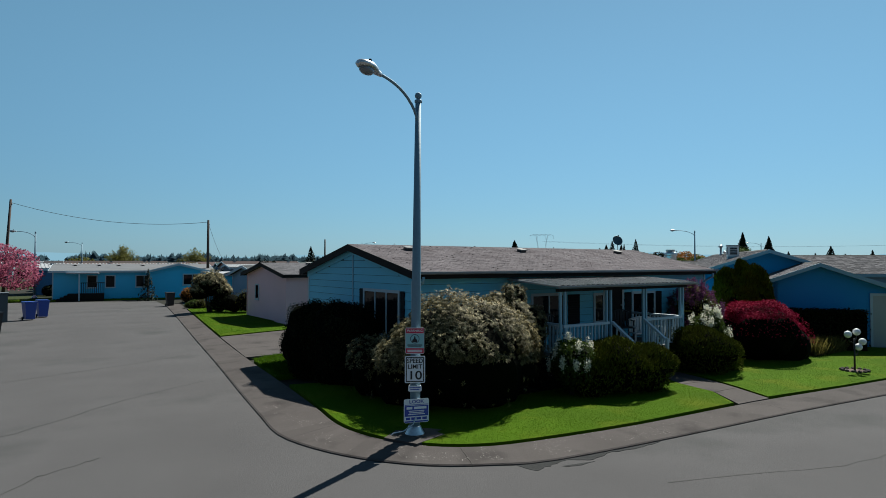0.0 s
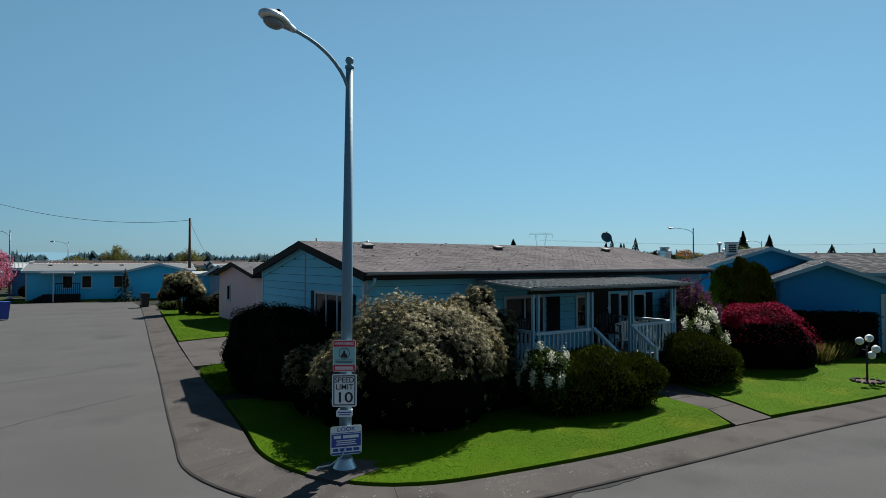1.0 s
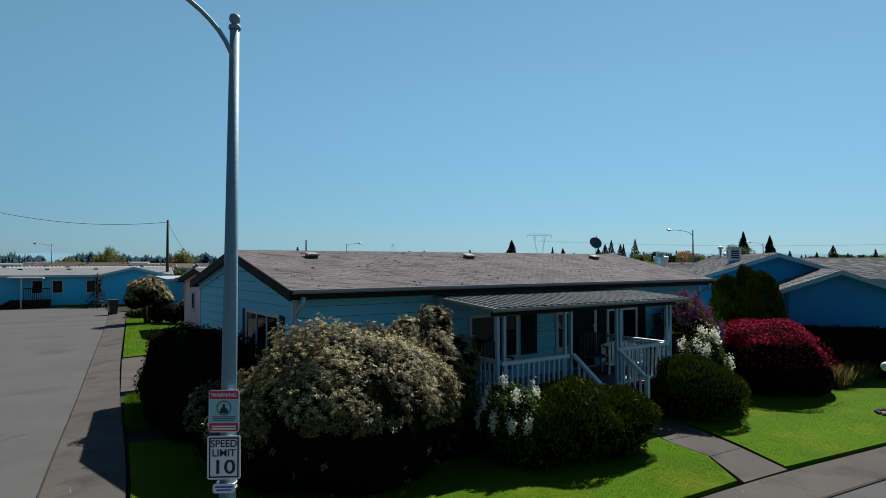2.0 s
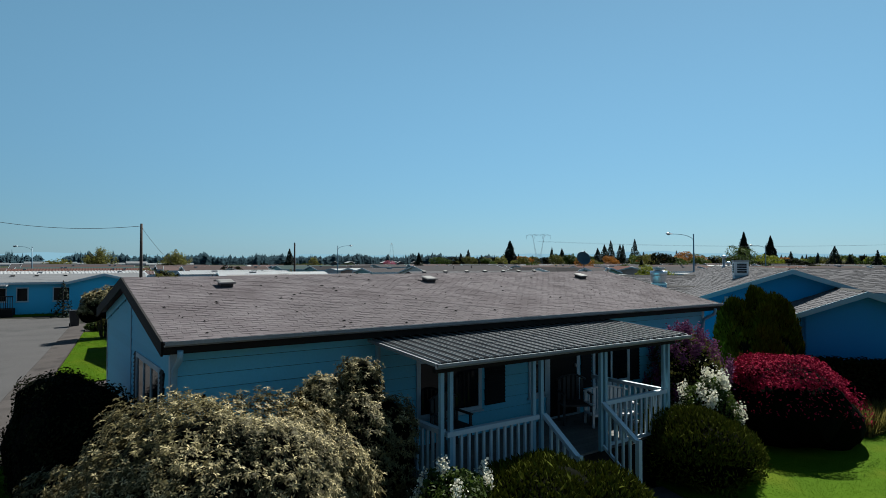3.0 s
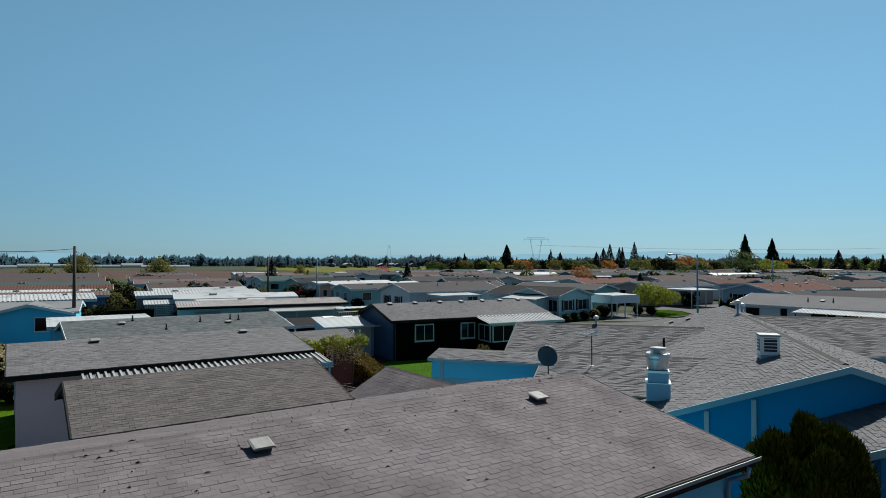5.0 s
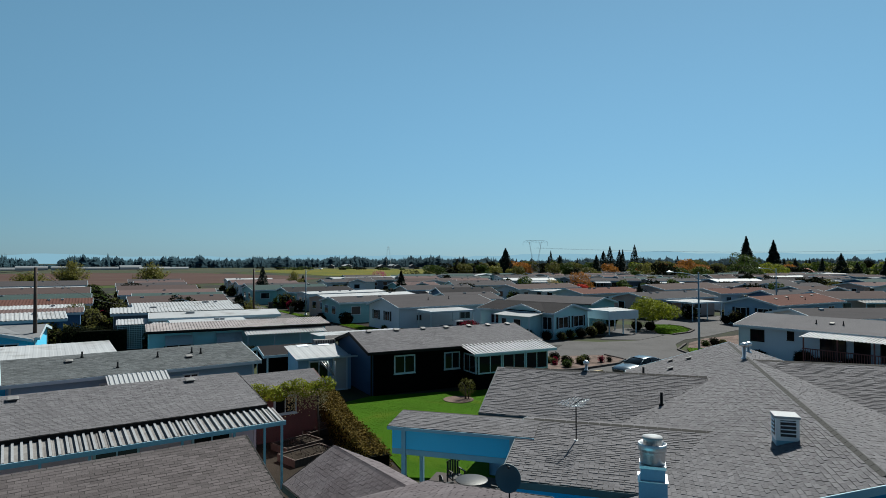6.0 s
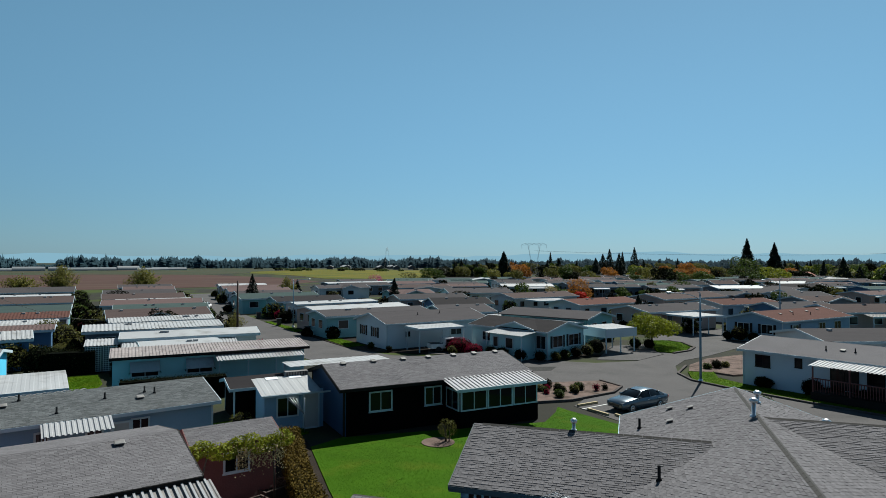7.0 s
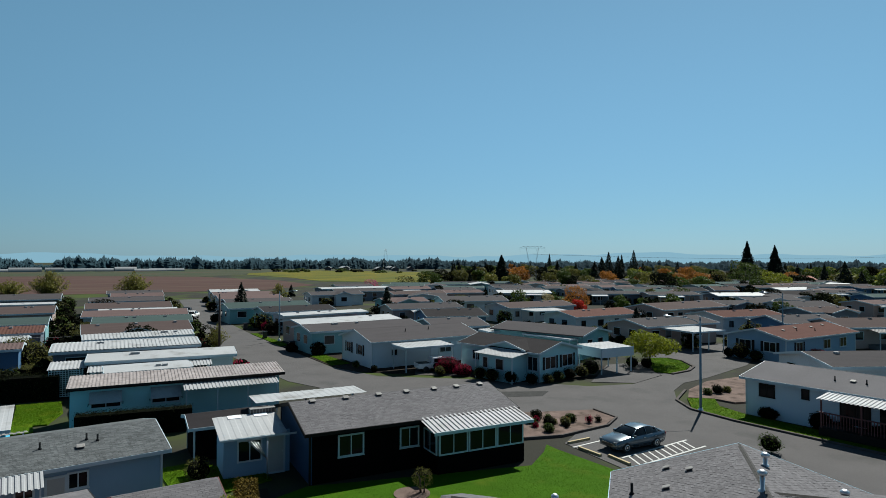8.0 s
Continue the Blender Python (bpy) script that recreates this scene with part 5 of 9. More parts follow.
end_house = gable_house("pale blue bungalow across the street end", pose(4.4, 71.3, 0, 0, 0, -8), 12.7, 7.0, 2.62, 0.52, SKY_WALL, ROOF_FAR["pale"], windows=[("front", 6.4, 1.1, 1.3, 1.0), ("front", 4.0, 1.1, 0.7, 1.0, TRIM, 1), ("front", 9.2, 1.1, 0.7, 1.0, TRIM, 1), ("front", 2.6, 1.1, 0.7, 1.0, TRIM, 1)], vents=[(1.5, 2.5), (3.4, 2.5), (5, 2.5), (7, 2.5)])
bm = B()
prism(bm, [(7.5, 0), (12.3, 0), (12.3, 2.5), (9.9, 3.07), (7.5, 2.5)], -0.6, 3.4)
part("gable_wall", bm, SKY_WALL, end_house)
for a, za, b, zb in ((7.1, 2.5, 9.9, 3.2), (9.9, 3.2, 12.7, 2.5)):
    bm = B()
    prism(bm, [(a, za), (b, zb), (b, zb - 0.1), (a, za - 0.1)], -1.0, 3.5)
    part("roof", bm, ROOF_FAR["pale"], end_house)
    bm = B()
    prism(bm, [(a, za + 0.015), (b, zb + 0.015), (b, zb - 0.18), (a, za - 0.18)], -1.04, -1.003)
    part("rake_board", bm, TRIM, end_house)
window(end_house, pose(0, -0.6, 0), 10.3, 1.25, 1.5, 0.95, TRIM, 2)
ep = thing("porch", "small porch with dark rails under a white flat awning", "porch", pose(4.4, 71.3, 0, 0, 0, -8))
part("awning", box(B(), 1.1, -1.5, 2.3, 3.5, -0.03, 2.4), METAL_WHITE, ep)
part("post", box(B(), 2.0, -1.45, 0, 2.1, -1.35, 2.3), TRIM, ep)
part("deck", box(B(), 1.2, -1.4, 0, 3.9, -0.03, 0.6), DARK_TRIM, ep)
for k in range(13):
    part("baluster", box(B(), 2.2 + k * 0.14, -1.4, 0.6, 2.24 + k * 0.14, -1.36, 1.5), DARK_TRIM, ep)
part("rail", box(B(), 2.15, -1.42, 1.5, 3.95, -1.34, 1.57), DARK_TRIM, ep)
for k in range(3):
    part("step", box(B(), 1.2 - 0.28 * (k + 1), -1.3, 0, 1.2 - 0.28 * k, -0.2, 0.45 - 0.15 * k), DARK_TRIM, ep)
ws = thing("shed", "low shed under a flat white metal roof", "shed", pose(14.8, 59.4, 0, 0, 0, -2))
part("wall", box(B(), 0.2, 0.2, 0, 5.8, 5.6, 2.3), SKY_WALL, ws)
part("sheet", corrugated(B(), 0, 6.0, 0, 2.36, 5.8, 2.5, 0.4, 0.008), METAL_WHITE, ws)
part("fascia", box(B(), 0, -0.04, 2.22, 6.0, -0.005, 2.4), TRIM, ws)


# ---- plants ----
def leaf_quads(pos, nrm, size, ratio, r, spread=0.8, fold=0.15):
    """Bent diamond leaves at pos, facing roughly along nrm; returns verts (n, 4, 3)."""
    n = len(pos)
    nn = nrm + r.normal(0, spread, (n, 3))
    nn /= np.linalg.norm(nn, axis=1, keepdims=True) + 1e-9
    a = r.normal(0, 1, (n, 3))
    a -= (a * nn).sum(1, keepdims=True) * nn
    a /= np.linalg.norm(a, axis=1, keepdims=True) + 1e-9
    b = np.cross(nn, a)
    s = (size * r.uniform(0.6, 1.35, n))[:, None]
    v = np.zeros((n, 4, 3))
    v[:, 0] = pos - a * s * 0.5
    v[:, 1] = pos + b * s * ratio * 0.5 + nn * s * fold
    v[:, 2] = pos + a * s * 0.5
    v[:, 3] = pos - b * s * ratio * 0.5 + nn * s * fold
    return v


def quad_cloud(name, v, material, parent, label="", kind=""):
    n = len(v)
    me = bpy.data.meshes.new(name)
    me.vertices.add(n * 4)
    me.vertices.foreach_set("co", v.reshape(-1))
    me.loops.add(n * 4)
    me.loops.foreach_set("vertex_index", np.arange(n * 4, dtype=np.int32))
    me.polygons.add(n)
    me.polygons.foreach_set("loop_start", np.arange(0, n * 4, 4, dtype=np.int32))
    me.update(calc_edges=True)
    me.materials.append(material)
    ob = new(name, me)
    ob.parent = parent
    if label:
        ob["label"] = label
    return tagged(ob, kind=kind)


def lumpy(p, f=1.3, amp=0.16):
    """Bumps of a crown, by direction and place."""
    x, y, z = p[:, 0], p[:, 1], p[:, 2]
    return 1 + amp * (np.sin(f * 2.1 * x + 1.3 * f * y + 0.7) * np.cos(f * 1.7 * y - f * z + 0.3) + 0.6 * np.sin(f * 4.3 * z + f * 3.1 * x) * np.cos(f * 3.7 * y + 1.1))


def blob_points(blobs, n, r, shell=0.18, amp=0.16, f=1.3, zmin=0.03, top=None):
    """Points near the surface of the union of ellipsoids (cx, cy, cz, rx, ry, rz), with their outward normals."""
    area = np.array([b[3] * b[4] + b[3] * b[5] + b[4] * b[5] for b in blobs])
    which = r.choice(len(blobs), n * 3, p=area / area.sum())
    bl = np.array(blobs)
    d = r.normal(0, 1, (n * 3, 3))
    d /= np.linalg.norm(d, axis=1, keepdims=True)
    c, rad = bl[which, :3], bl[which, 3:]
    surf = c + d * rad
    k = lumpy(surf * (1.0 / max(0.5, bl[:, 3].mean())), f, amp) - np.abs(r.normal(0, shell * 0.6, n * 3)) + r.normal(0, 0.02, n * 3)
    p = c + d * rad * k[:, None]
    nrm = d / rad
    nrm /= np.linalg.norm(nrm, axis=1, keepdims=True)
    keep = p[:, 2] > zmin
    for i, b in enumerate(bl):
        q = ((p - b[:3]) / b[3:])
        keep &= ~((which != i) & ((q ** 2).sum(1) < 0.62))
    if top is not None:
        keep &= nrm[:, 2] > top
    p, nrm = p[keep][:n], nrm[keep][:n]
    return p, nrm


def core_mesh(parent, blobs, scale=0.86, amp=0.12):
    """A solid near-black core that paints a shrub's inner shade, one piece for each of its lobes."""
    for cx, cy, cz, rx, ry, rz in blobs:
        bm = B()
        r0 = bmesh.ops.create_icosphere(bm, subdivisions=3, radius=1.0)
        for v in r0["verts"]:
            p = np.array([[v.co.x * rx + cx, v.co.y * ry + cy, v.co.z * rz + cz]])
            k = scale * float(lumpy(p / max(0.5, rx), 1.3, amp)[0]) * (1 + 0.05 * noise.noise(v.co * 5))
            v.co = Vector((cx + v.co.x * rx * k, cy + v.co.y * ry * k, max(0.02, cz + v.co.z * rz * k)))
        part("interior", bm, SHADE_CORE, parent, "near-black core painted as inner shade")


def shrub(label, blobs, layers, seed, name="shrub", category="shrub", stems=True, core=0.86, group=""):
    """A shrub: a near-black core for the inner shade and layers of leaves (name, count, size, ratio, material, spread,
    shell, top).
    """
    r = np.random.default_rng(seed)
    cx, cy = float(np.mean([b[0] for b in blobs])), float(np.mean([b[1] for b in blobs]))
    local = [(b[0] - cx, b[1] - cy, *b[2:]) for b in blobs]
    t = thing(name, label, category, pose(cx, cy, 0), group)
    if core:
        core_mesh(t, local, core)
    for nm, n, size, ratio, material, spread, shell, top in layers:
        p, nrm = blob_points(local, n, r, shell, top=top)
        quad_cloud(nm, leaf_quads(p, nrm, size, ratio, r, spread), material, t)
    if stems:
        for i in range(5):
            a = r.uniform(0, 6.28)
            b = local[i % len(local)]
            part("stem", tube(B(), [(b[0] + 0.1 * math.cos(a), b[1] + 0.1 * math.sin(a), -0.02), (b[0] + 0.3 * b[3] * math.cos(a), b[1] + 0.3 * b[4] * math.sin(a), b[2]), (b[0] + 0.6 * b[3] * math.cos(a), b[1] + 0.6 * b[4] * math.sin(a), b[2] + 0.5 * b[5])], [0.04, 0.025, 0.01], 6), WOODY, t)
    return t


def whorls(p, nrm, r, leaves=7, size=0.11, ratio=0.3, open_=0.75):
    """Rosettes of long leaves round each point."""
    n = len(p)
    nn = nrm + r.normal(0, 0.35, (n, 3)) + np.array([0, 0, 0.35])
    nn /= np.linalg.norm(nn, axis=1, keepdims=True)
    a = np.cross(nn, r.normal(0, 1, (n, 3)))
    a /= np.linalg.norm(a, axis=1, keepdims=True)
    b = np.cross(nn, a)
    out = []
    for k in range(leaves):
        ang = 6.283 * k / leaves + r.normal(0, 0.25, n)
        d = a * np.cos(ang)[:, None] + b * np.sin(ang)[:, None]
        tilt = r.uniform(-0.35, 0.55, n)[:, None] * open_
        d = d + nn * tilt
        d /= np.linalg.norm(d, axis=1, keepdims=True)
        side = np.cross(nn, d)
        s = (size * r.uniform(0.7, 1.25, n))[:, None]
        v = np.zeros((n, 4, 3))
        v[:, 0] = p + d * s * 0.08
        v[:, 1] = p + d * s * 0.55 + side * s * ratio * 0.5 + nn * s * 0.03
        v[:, 2] = p + d * s - nn * s * 0.12
        v[:, 3] = p + d * s * 0.55 - side * s * ratio * 0.5 + nn * s * 0.03
        out.append(v)
    return np.concatenate(out)


def rhododendron(label, blobs, n, seed, size=0.13, pale=0.25, sides=0.05):
    r = np.random.default_rng(seed)
    cx, cy = blobs[0][0], blobs[0][1]
    local = [(b[0] - cx, b[1] - cy, *b[2:]) for b in blobs]
    t = thing("rhododendron", label, "shrub", pose(cx, cy, 0))
    core_mesh(t, local, 0.84)
    p, nrm = blob_points(local, n, r, 0.12, amp=0.13, f=1.8)
    # flanks left nearly bare, so the black core stands for their shade
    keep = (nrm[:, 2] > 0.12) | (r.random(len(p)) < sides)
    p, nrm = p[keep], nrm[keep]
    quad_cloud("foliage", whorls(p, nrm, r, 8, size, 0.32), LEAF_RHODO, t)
    # paler leaves on upward faces only: sunlight put into the leaf colour
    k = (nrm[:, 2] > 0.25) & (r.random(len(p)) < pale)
    quad_cloud("young_foliage", whorls(p[k] + nrm[k] * 0.04 + [0, 0, 0.02], nrm[k], r, 6, size * 0.75, 0.34, 1.3), LEAF_PALE, t, "pale yellow-green leaves painting the sunlit top")
    for i in range(6):
        a = i * 1.05
        w_, h_ = local[0][3] * 0.5, local[0][2]
        part("stem", tube(B(), [(0.1 * math.cos(a), 0.1 * math.sin(a), -0.02), (0.6 * w_ * math.cos(a), 0.6 * w_ * math.sin(a), h_ * 0.65), (w_ * math.cos(a), w_ * math.sin(a), h_)], [0.05, 0.035, 0.015], 6), WOODY, t)
    return t


def flower_heads(parent, pts, r, size, per, material, long_=1.4, name="blossom"):
    """Upright heads of many small petals."""
    vs = []
    for p in pts:
        q = r.normal(0, 1, (per, 3)) * np.array([0.33, 0.33, 0.33 * long_]) * size + p
        vs.append(leaf_quads(q, np.tile([0, 0, 0.6], (per, 1)), size * 0.32, 0.9, r, 0.9))
    return quad_cloud(name, np.concatenate(vs), material, parent, kind="stuff")


rhododendron("large rounded glossy rhododendron at the house corner, top leaves painted sunlit", [(9.75, 20.3, 1.1, 1.75, 1.5, 1.47), (8.95, 20.9, 0.85, 1.05, 1.25, 1.1), (10.8, 20.4, 0.9, 0.95, 1.15, 1.15)], 13000, 21, 0.064, 0.5, 0.01)
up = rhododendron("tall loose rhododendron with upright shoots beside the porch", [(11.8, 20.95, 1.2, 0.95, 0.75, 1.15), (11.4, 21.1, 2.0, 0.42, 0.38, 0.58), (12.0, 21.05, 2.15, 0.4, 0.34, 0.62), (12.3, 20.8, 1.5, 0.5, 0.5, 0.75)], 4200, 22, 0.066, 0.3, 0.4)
shrub("dark clipped rounded evergreen shrub against the gable wall", [(8.85, 24.3, 0.95, 0.97, 1.1, 1.38), (8.62, 26.0, 0.9, 0.92, 1.0, 1.22)], [("foliage", 17000, 0.06, 0.5, LEAF_DARK, 0.5, 0.09, None)], 23, core=0.95)
rhododendron("small rhododendron with a few pink blooms by the gable", [(8.5, 22.2, 0.75, 0.7, 0.65, 0.8)], 700, 25, 0.085, 0.2)
def sprays(p, nrm, size, ratio, r, up=0.9, loose=0.35):
    """Flat pointed sprays that stand up and outwards."""
    n = len(p)
    d = nrm * 0.45 + r.normal(0, loose, (n, 3)) + np.array([0, 0, up])
    d /= np.linalg.norm(d, axis=1, keepdims=True)
    side = np.cross(d, nrm + r.normal(0, 0.5, (n, 3)))
    side /= np.linalg.norm(side, axis=1, keepdims=True) + 1e-9
    s = (size * r.uniform(0.6, 1.3, n))[:, None]
    v = np.zeros((n, 4, 3))
    v[:, 0] = p - d * s * 0.4
    v[:, 1] = p + side * s * ratio * 0.5
    v[:, 2] = p + d * s * 0.6
    v[:, 3] = p - side * s * ratio * 0.5
    return v


def evergreen(label, blobs, n, size, ratio, material, seed, name, up=0.9, core=0.86, shell=0.12, sides=1.0):
    r = np.random.default_rng(seed)
    cx, cy = blobs[0][0], blobs[0][1]
    local = [(b[0] - cx, b[1] - cy, *b[2:]) for b in blobs]
    t = thing(name, label, "shrub", pose(cx, cy, 0))
    core_mesh(t, local, core)
    p, nrm = blob_points(local, n, r, shell)
    keep = (nrm[:, 2] > 0.2) | (r.random(len(p)) < sides)      # flank sprays thinned so the black core reads as shade
    p, nrm = p[keep], nrm[keep]
    quad_cloud("foliage", sprays(p, nrm, size, ratio, r, up), material, t)
    for i in range(4):
        b = local[i % len(local)]
        part("stem", tube(B(), [(b[0] * 0.6, b[1] * 0.6, -0.02), (b[0] * 0.8, b[1] * 0.8, b[2] * 0.6), (b[0], b[1], b[2])], [0.05, 0.03, 0.012], 6), WOODY, t)
    return t


evergreen("low spreading juniper before the porch", [(13.8, 19.2, 0.68, 1.15, 0.85, 0.74), (14.5, 18.95, 0.62, 0.85, 0.8, 0.68), (13.0, 19.3, 0.55, 0.7, 0.7, 0.62)], 26000, 0.1, 0.3, LEAF_JUNIPER, 26, "juniper", 0.5, sides=0.22)
evergreen("rounded juniper beside the garden path", [(18.3, 19.75, 0.62, 1.15, 1.15, 0.75), (18.95, 19.7, 0.5, 0.8, 0.9, 0.66)], 24000, 0.1, 0.3, LEAF_JUNIPER, 27, "juniper", 0.5, sides=0.22)
evergreen("broad dark arborvitae with a domed flame-tipped top between the houses", [(24.7, 21.9, 1.35, 1.0, 1.0, 1.55), (24.3, 22.2, 2.05, 0.55, 0.62, 1.1), (25.05, 21.6, 2.0, 0.55, 0.58, 1.15), (24.7, 21.9, 2.3, 0.44, 0.44, 1.0), (24.4, 21.6, 1.95, 0.5, 0.45, 1.1)], 34000, 0.19, 0.22, LEAF_ARBOR, 28, "arborvitae", 1.3, 0.9, 0.08)
# red leaf mostly on the crown; the bare core below stands for shade
shrub("weeping crimson maple, red on top over a black painted-shade core", [(22.05, 19.95, 0.86, 1.4, 1.35, 1.14), (22.8, 19.55, 0.58, 1.05, 1.05, 1.0)], [("foliage", 17000, 0.07, 0.45, LEAF_RED, 0.6, 0.06, 0.62), ("hanging_foliage", 1500, 0.06, 0.45, LEAF_RED, 0.6, 0.05, 0.1)], 29, "weeping_maple", "tree", core=0.87)
for lab, c, rr, top, petals, n, sd in (("lilac bush with white flower heads", (19.55, 20.2), 0.62, 1.86, PETAL_WHITE, 30, 30), ("lilac bush with purple flower heads", (20.65, 21.4), 0.92, 2.65, PETAL_PURPLE, 75, 31),
                                      ("small shrub with white flower heads by the porch corner", (12.6, 19.5), 0.6, 1.55, PETAL_WHITE, 22, 32)):
    r = np.random.default_rng(sd)
    t = shrub(lab, [(c[0], c[1], top * 0.55, rr, rr * 0.9, top * 0.42)], [("foliage", 5200, 0.07, 0.6, LEAF_TREE if sd != 31 else LEAF_OLIVE, 0.8, 0.25, None)], sd, "lilac", "shrub", True, 0.75)
    p, nrm = blob_points([(0, 0, top * 0.55, rr * 1.03, rr * 0.93, top * 0.44)], n, r, 0.05, top=-0.15)
    flower_heads(t, p, r, {30: 0.15, 31: 0.14, 32: 0.12}[sd], 130, petals, 2.1)
r = np.random.default_rng(40)
p = np.c_[r.uniform(23.9, 26.3, 2600), r.uniform(18.9, 19.7, 2600), np.zeros(2600)]
v = np.zeros((2600, 4, 3))
h = r.uniform(0.2, 0.65, 2600)
a = r.uniform(0, 6.28, 2600)
ln = r.normal(0, 0.12, (2600, 2))
v[:, 0] = p + np.c_[np.cos(a) * 0.012, np.sin(a) * 0.012, np.full(2600, 0.1)]
v[:, 1] = p - np.c_[np.cos(a) * 0.012, np.sin(a) * 0.012, np.full(2600, -0.1)]
v[:, 2] = p + np.c_[ln * 0.7, h * 0.8 + 0.1]
v[:, 3] = p + np.c_[ln, h + 0.1]
tagged(quad_cloud("tall_grass", v, DRY_GRASS, None), "tall dry yellowish grass beside the lawn", "grass", kind="stuff")


def hedge(label, pts, w, h, n, material, seed, lump=0.05):
    """A clipped hedge along the line pts."""
    r = np.random.default_rng(seed)
    t = thing("hedge", label, "hedge", I4)
    bm = B()
    vs = []
    line = [Vector((*p, 0)) for p in pts]
    for a, b in zip(line, line[1:]):
        d = (b - a).normalized()
        s = Vector((-d.y, d.x, 0)) * (w / 2 - 0.06)
        m = [bm.verts.new(q) for q in (a - s, a + s, b + s, b - s)]
        k = [bm.verts.new(q + Vector((0, 0, h - 0.07))) for q in (a - s, a + s, b + s, b - s)]
        bm.faces.new(k)
        for i in range(4):
            bm.faces.new((m[i], m[(i + 1) % 4], k[(i + 1) % 4], k[i]))
        cnt = int(n * (b - a).length / sum((y - x).length for x, y in zip(line, line[1:])))
        u = r.uniform(0, 1, cnt)
        face = r.random(cnt)
        side = np.where(face < 0.5, 0.0, np.where(face < 0.75, 1.0, -1.0))
        off = np.where(side == 0, r.uniform(-1, 1, cnt), side) * w / 2
        z = np.where(side == 0, h, r.uniform(0.03, h, cnt))
        pos = np.array(a)[None] + np.array(b - a)[None] * u[:, None] + np.array((-d.y, d.x, 0))[None] * off[:, None]
        pos[:, 2] = z
        pos += r.normal(0, lump, (cnt, 3))
        nr = np.where(side[:, None] == 0, np.array([[0, 0, 1.0]]), side[:, None] * np.array((-d.y, d.x, 0))[None])
        vs.append(leaf_quads(pos, nr, 0.09, 0.55, r, 0.7))
    bmesh.ops.recalc_face_normals(bm, faces=bm.faces)
    part("interior", bm, SHADE_CORE, t)
    quad_cloud("foliage", np.concatenate(vs), material, t)
    return t


hedge("clipped dark hedge before the blue house", [(25.25, 20.9), (27.05, 18.6)], 0.6, 1.5, 7000, LEAF_DARK, 41)
hedge("long clipped olive hedge beside the back lawn", [(26.0, 37.0), (27.4, 42.8), (29.4, 49.3)], 0.85, 1.1, 12000, LEAF_BROWN, 42)
hedge("clipped dark hedge behind the grey-blue house", [(24.0, 64.9), (30.4, 63.5)], 1.0, 1.5, 3000, LEAF_DARK, 43)


def crown(blobs, n, size, material, r, parent, ratio=0.6, core=0.0):
    p, nrm = blob_points(blobs, n, r, 0.35, zmin=0.2)
    return quad_cloud("crown", leaf_quads(p, nrm, size, ratio, r, 0.9), material, parent)


def leafy_tree(label, x, y, h, rad, material, seed, n=1500, size=0.35, trunk=0.2, name="tree", loose=1.0, limbs=7, low=1.0):
    """A tapered trunk with limbs, each carrying a lobe of the crown."""
    r = np.random.default_rng(seed)
    t = thing(name, label, "tree", pose(x, y, 0))
    bm = B()
    tube(bm, [(0, 0, -0.05), (0.02 * h, 0, h * trunk), (0, 0.02 * h, h * 0.7)], [h * 0.03, h * 0.022, h * 0.008], 8)
    blobs = []
    for i in range(limbs):
        a = 6.283 * i / limbs + r.uniform(-0.4, 0.4)
        e = (0.35 * low, 0.62, 0.48 * low, 0.75)[i % 4] + r.uniform(-0.06, 0.06)
        out = 0.6 * loose * (1.05 - 0.6 * max(0.0, e - 0.45))
        s = r.uniform(0.38, 0.52)
        rz = min(h * 0.24, rad * s)
        tip = (rad * out * math.cos(a), rad * out * math.sin(a), max(h * trunk + rz * 0.6, h * e))
        tube(bm, [(0.02 * h, 0, h * trunk * 0.8), (tip[0] * 0.5, tip[1] * 0.5, (h * trunk + tip[2]) * 0.5 + 0.03 * h), tip], [h * 0.014, h * 0.009, h * 0.003], 5)
        blobs.append((*tip, rad * s, rad * s, rz))
    blobs.append((0, 0, h * 0.74, rad * 0.58, rad * 0.58, h * 0.24))
    part("trunk", bm, WOODY, t)
    crown(blobs, n, size, material, r, t)
    return t


def conifer(label, x, y, h, rad, seed, n=1400, size=0.5, material=None, skirt=0.06, power=0.9, name="conifer"):
    """An evergreen: a straight trunk with tiers of drooping sprays that narrow to the top."""
    r = np.random.default_rng(seed)
    t = thing(name, label, "tree", pose(x, y, 0))
    part("trunk", tube(B(), [(0, 0, -0.05), (0, 0, h * 0.5), (0, 0, h * 0.97)], [h * 0.02, h * 0.012, h * 0.002], 7), WOODY, t)
    f = r.uniform(0, 1, n) ** 1.35
    tier = np.clip(np.round(f * 18) / 18 + r.normal(0, 0.028, n), 0, 1)
    a = r.uniform(0, 6.283, n)
    prof = rad * np.clip(1 - tier, 0.015, 1) ** power * (0.82 + 0.18 * np.sin(3 * a + 20 * tier) + r.normal(0, 0.07, n))
    q = r.uniform(0.35, 1.0, n) ** 0.5
    p = np.c_[np.cos(a) * prof * q, np.sin(a) * prof * q, h * (skirt + (1 - skirt) * tier) - prof * q * 0.22]
    nr = np.c_[np.cos(a) * 0.6, np.sin(a) * 0.6, np.full(n, 0.7)]
    quad_cloud("crown", leaf_quads(p, nr, size * (0.5 + 0.5 * (1 - tier)), 0.5, r, 0.5), material or LEAF_FIR, t)
    return t


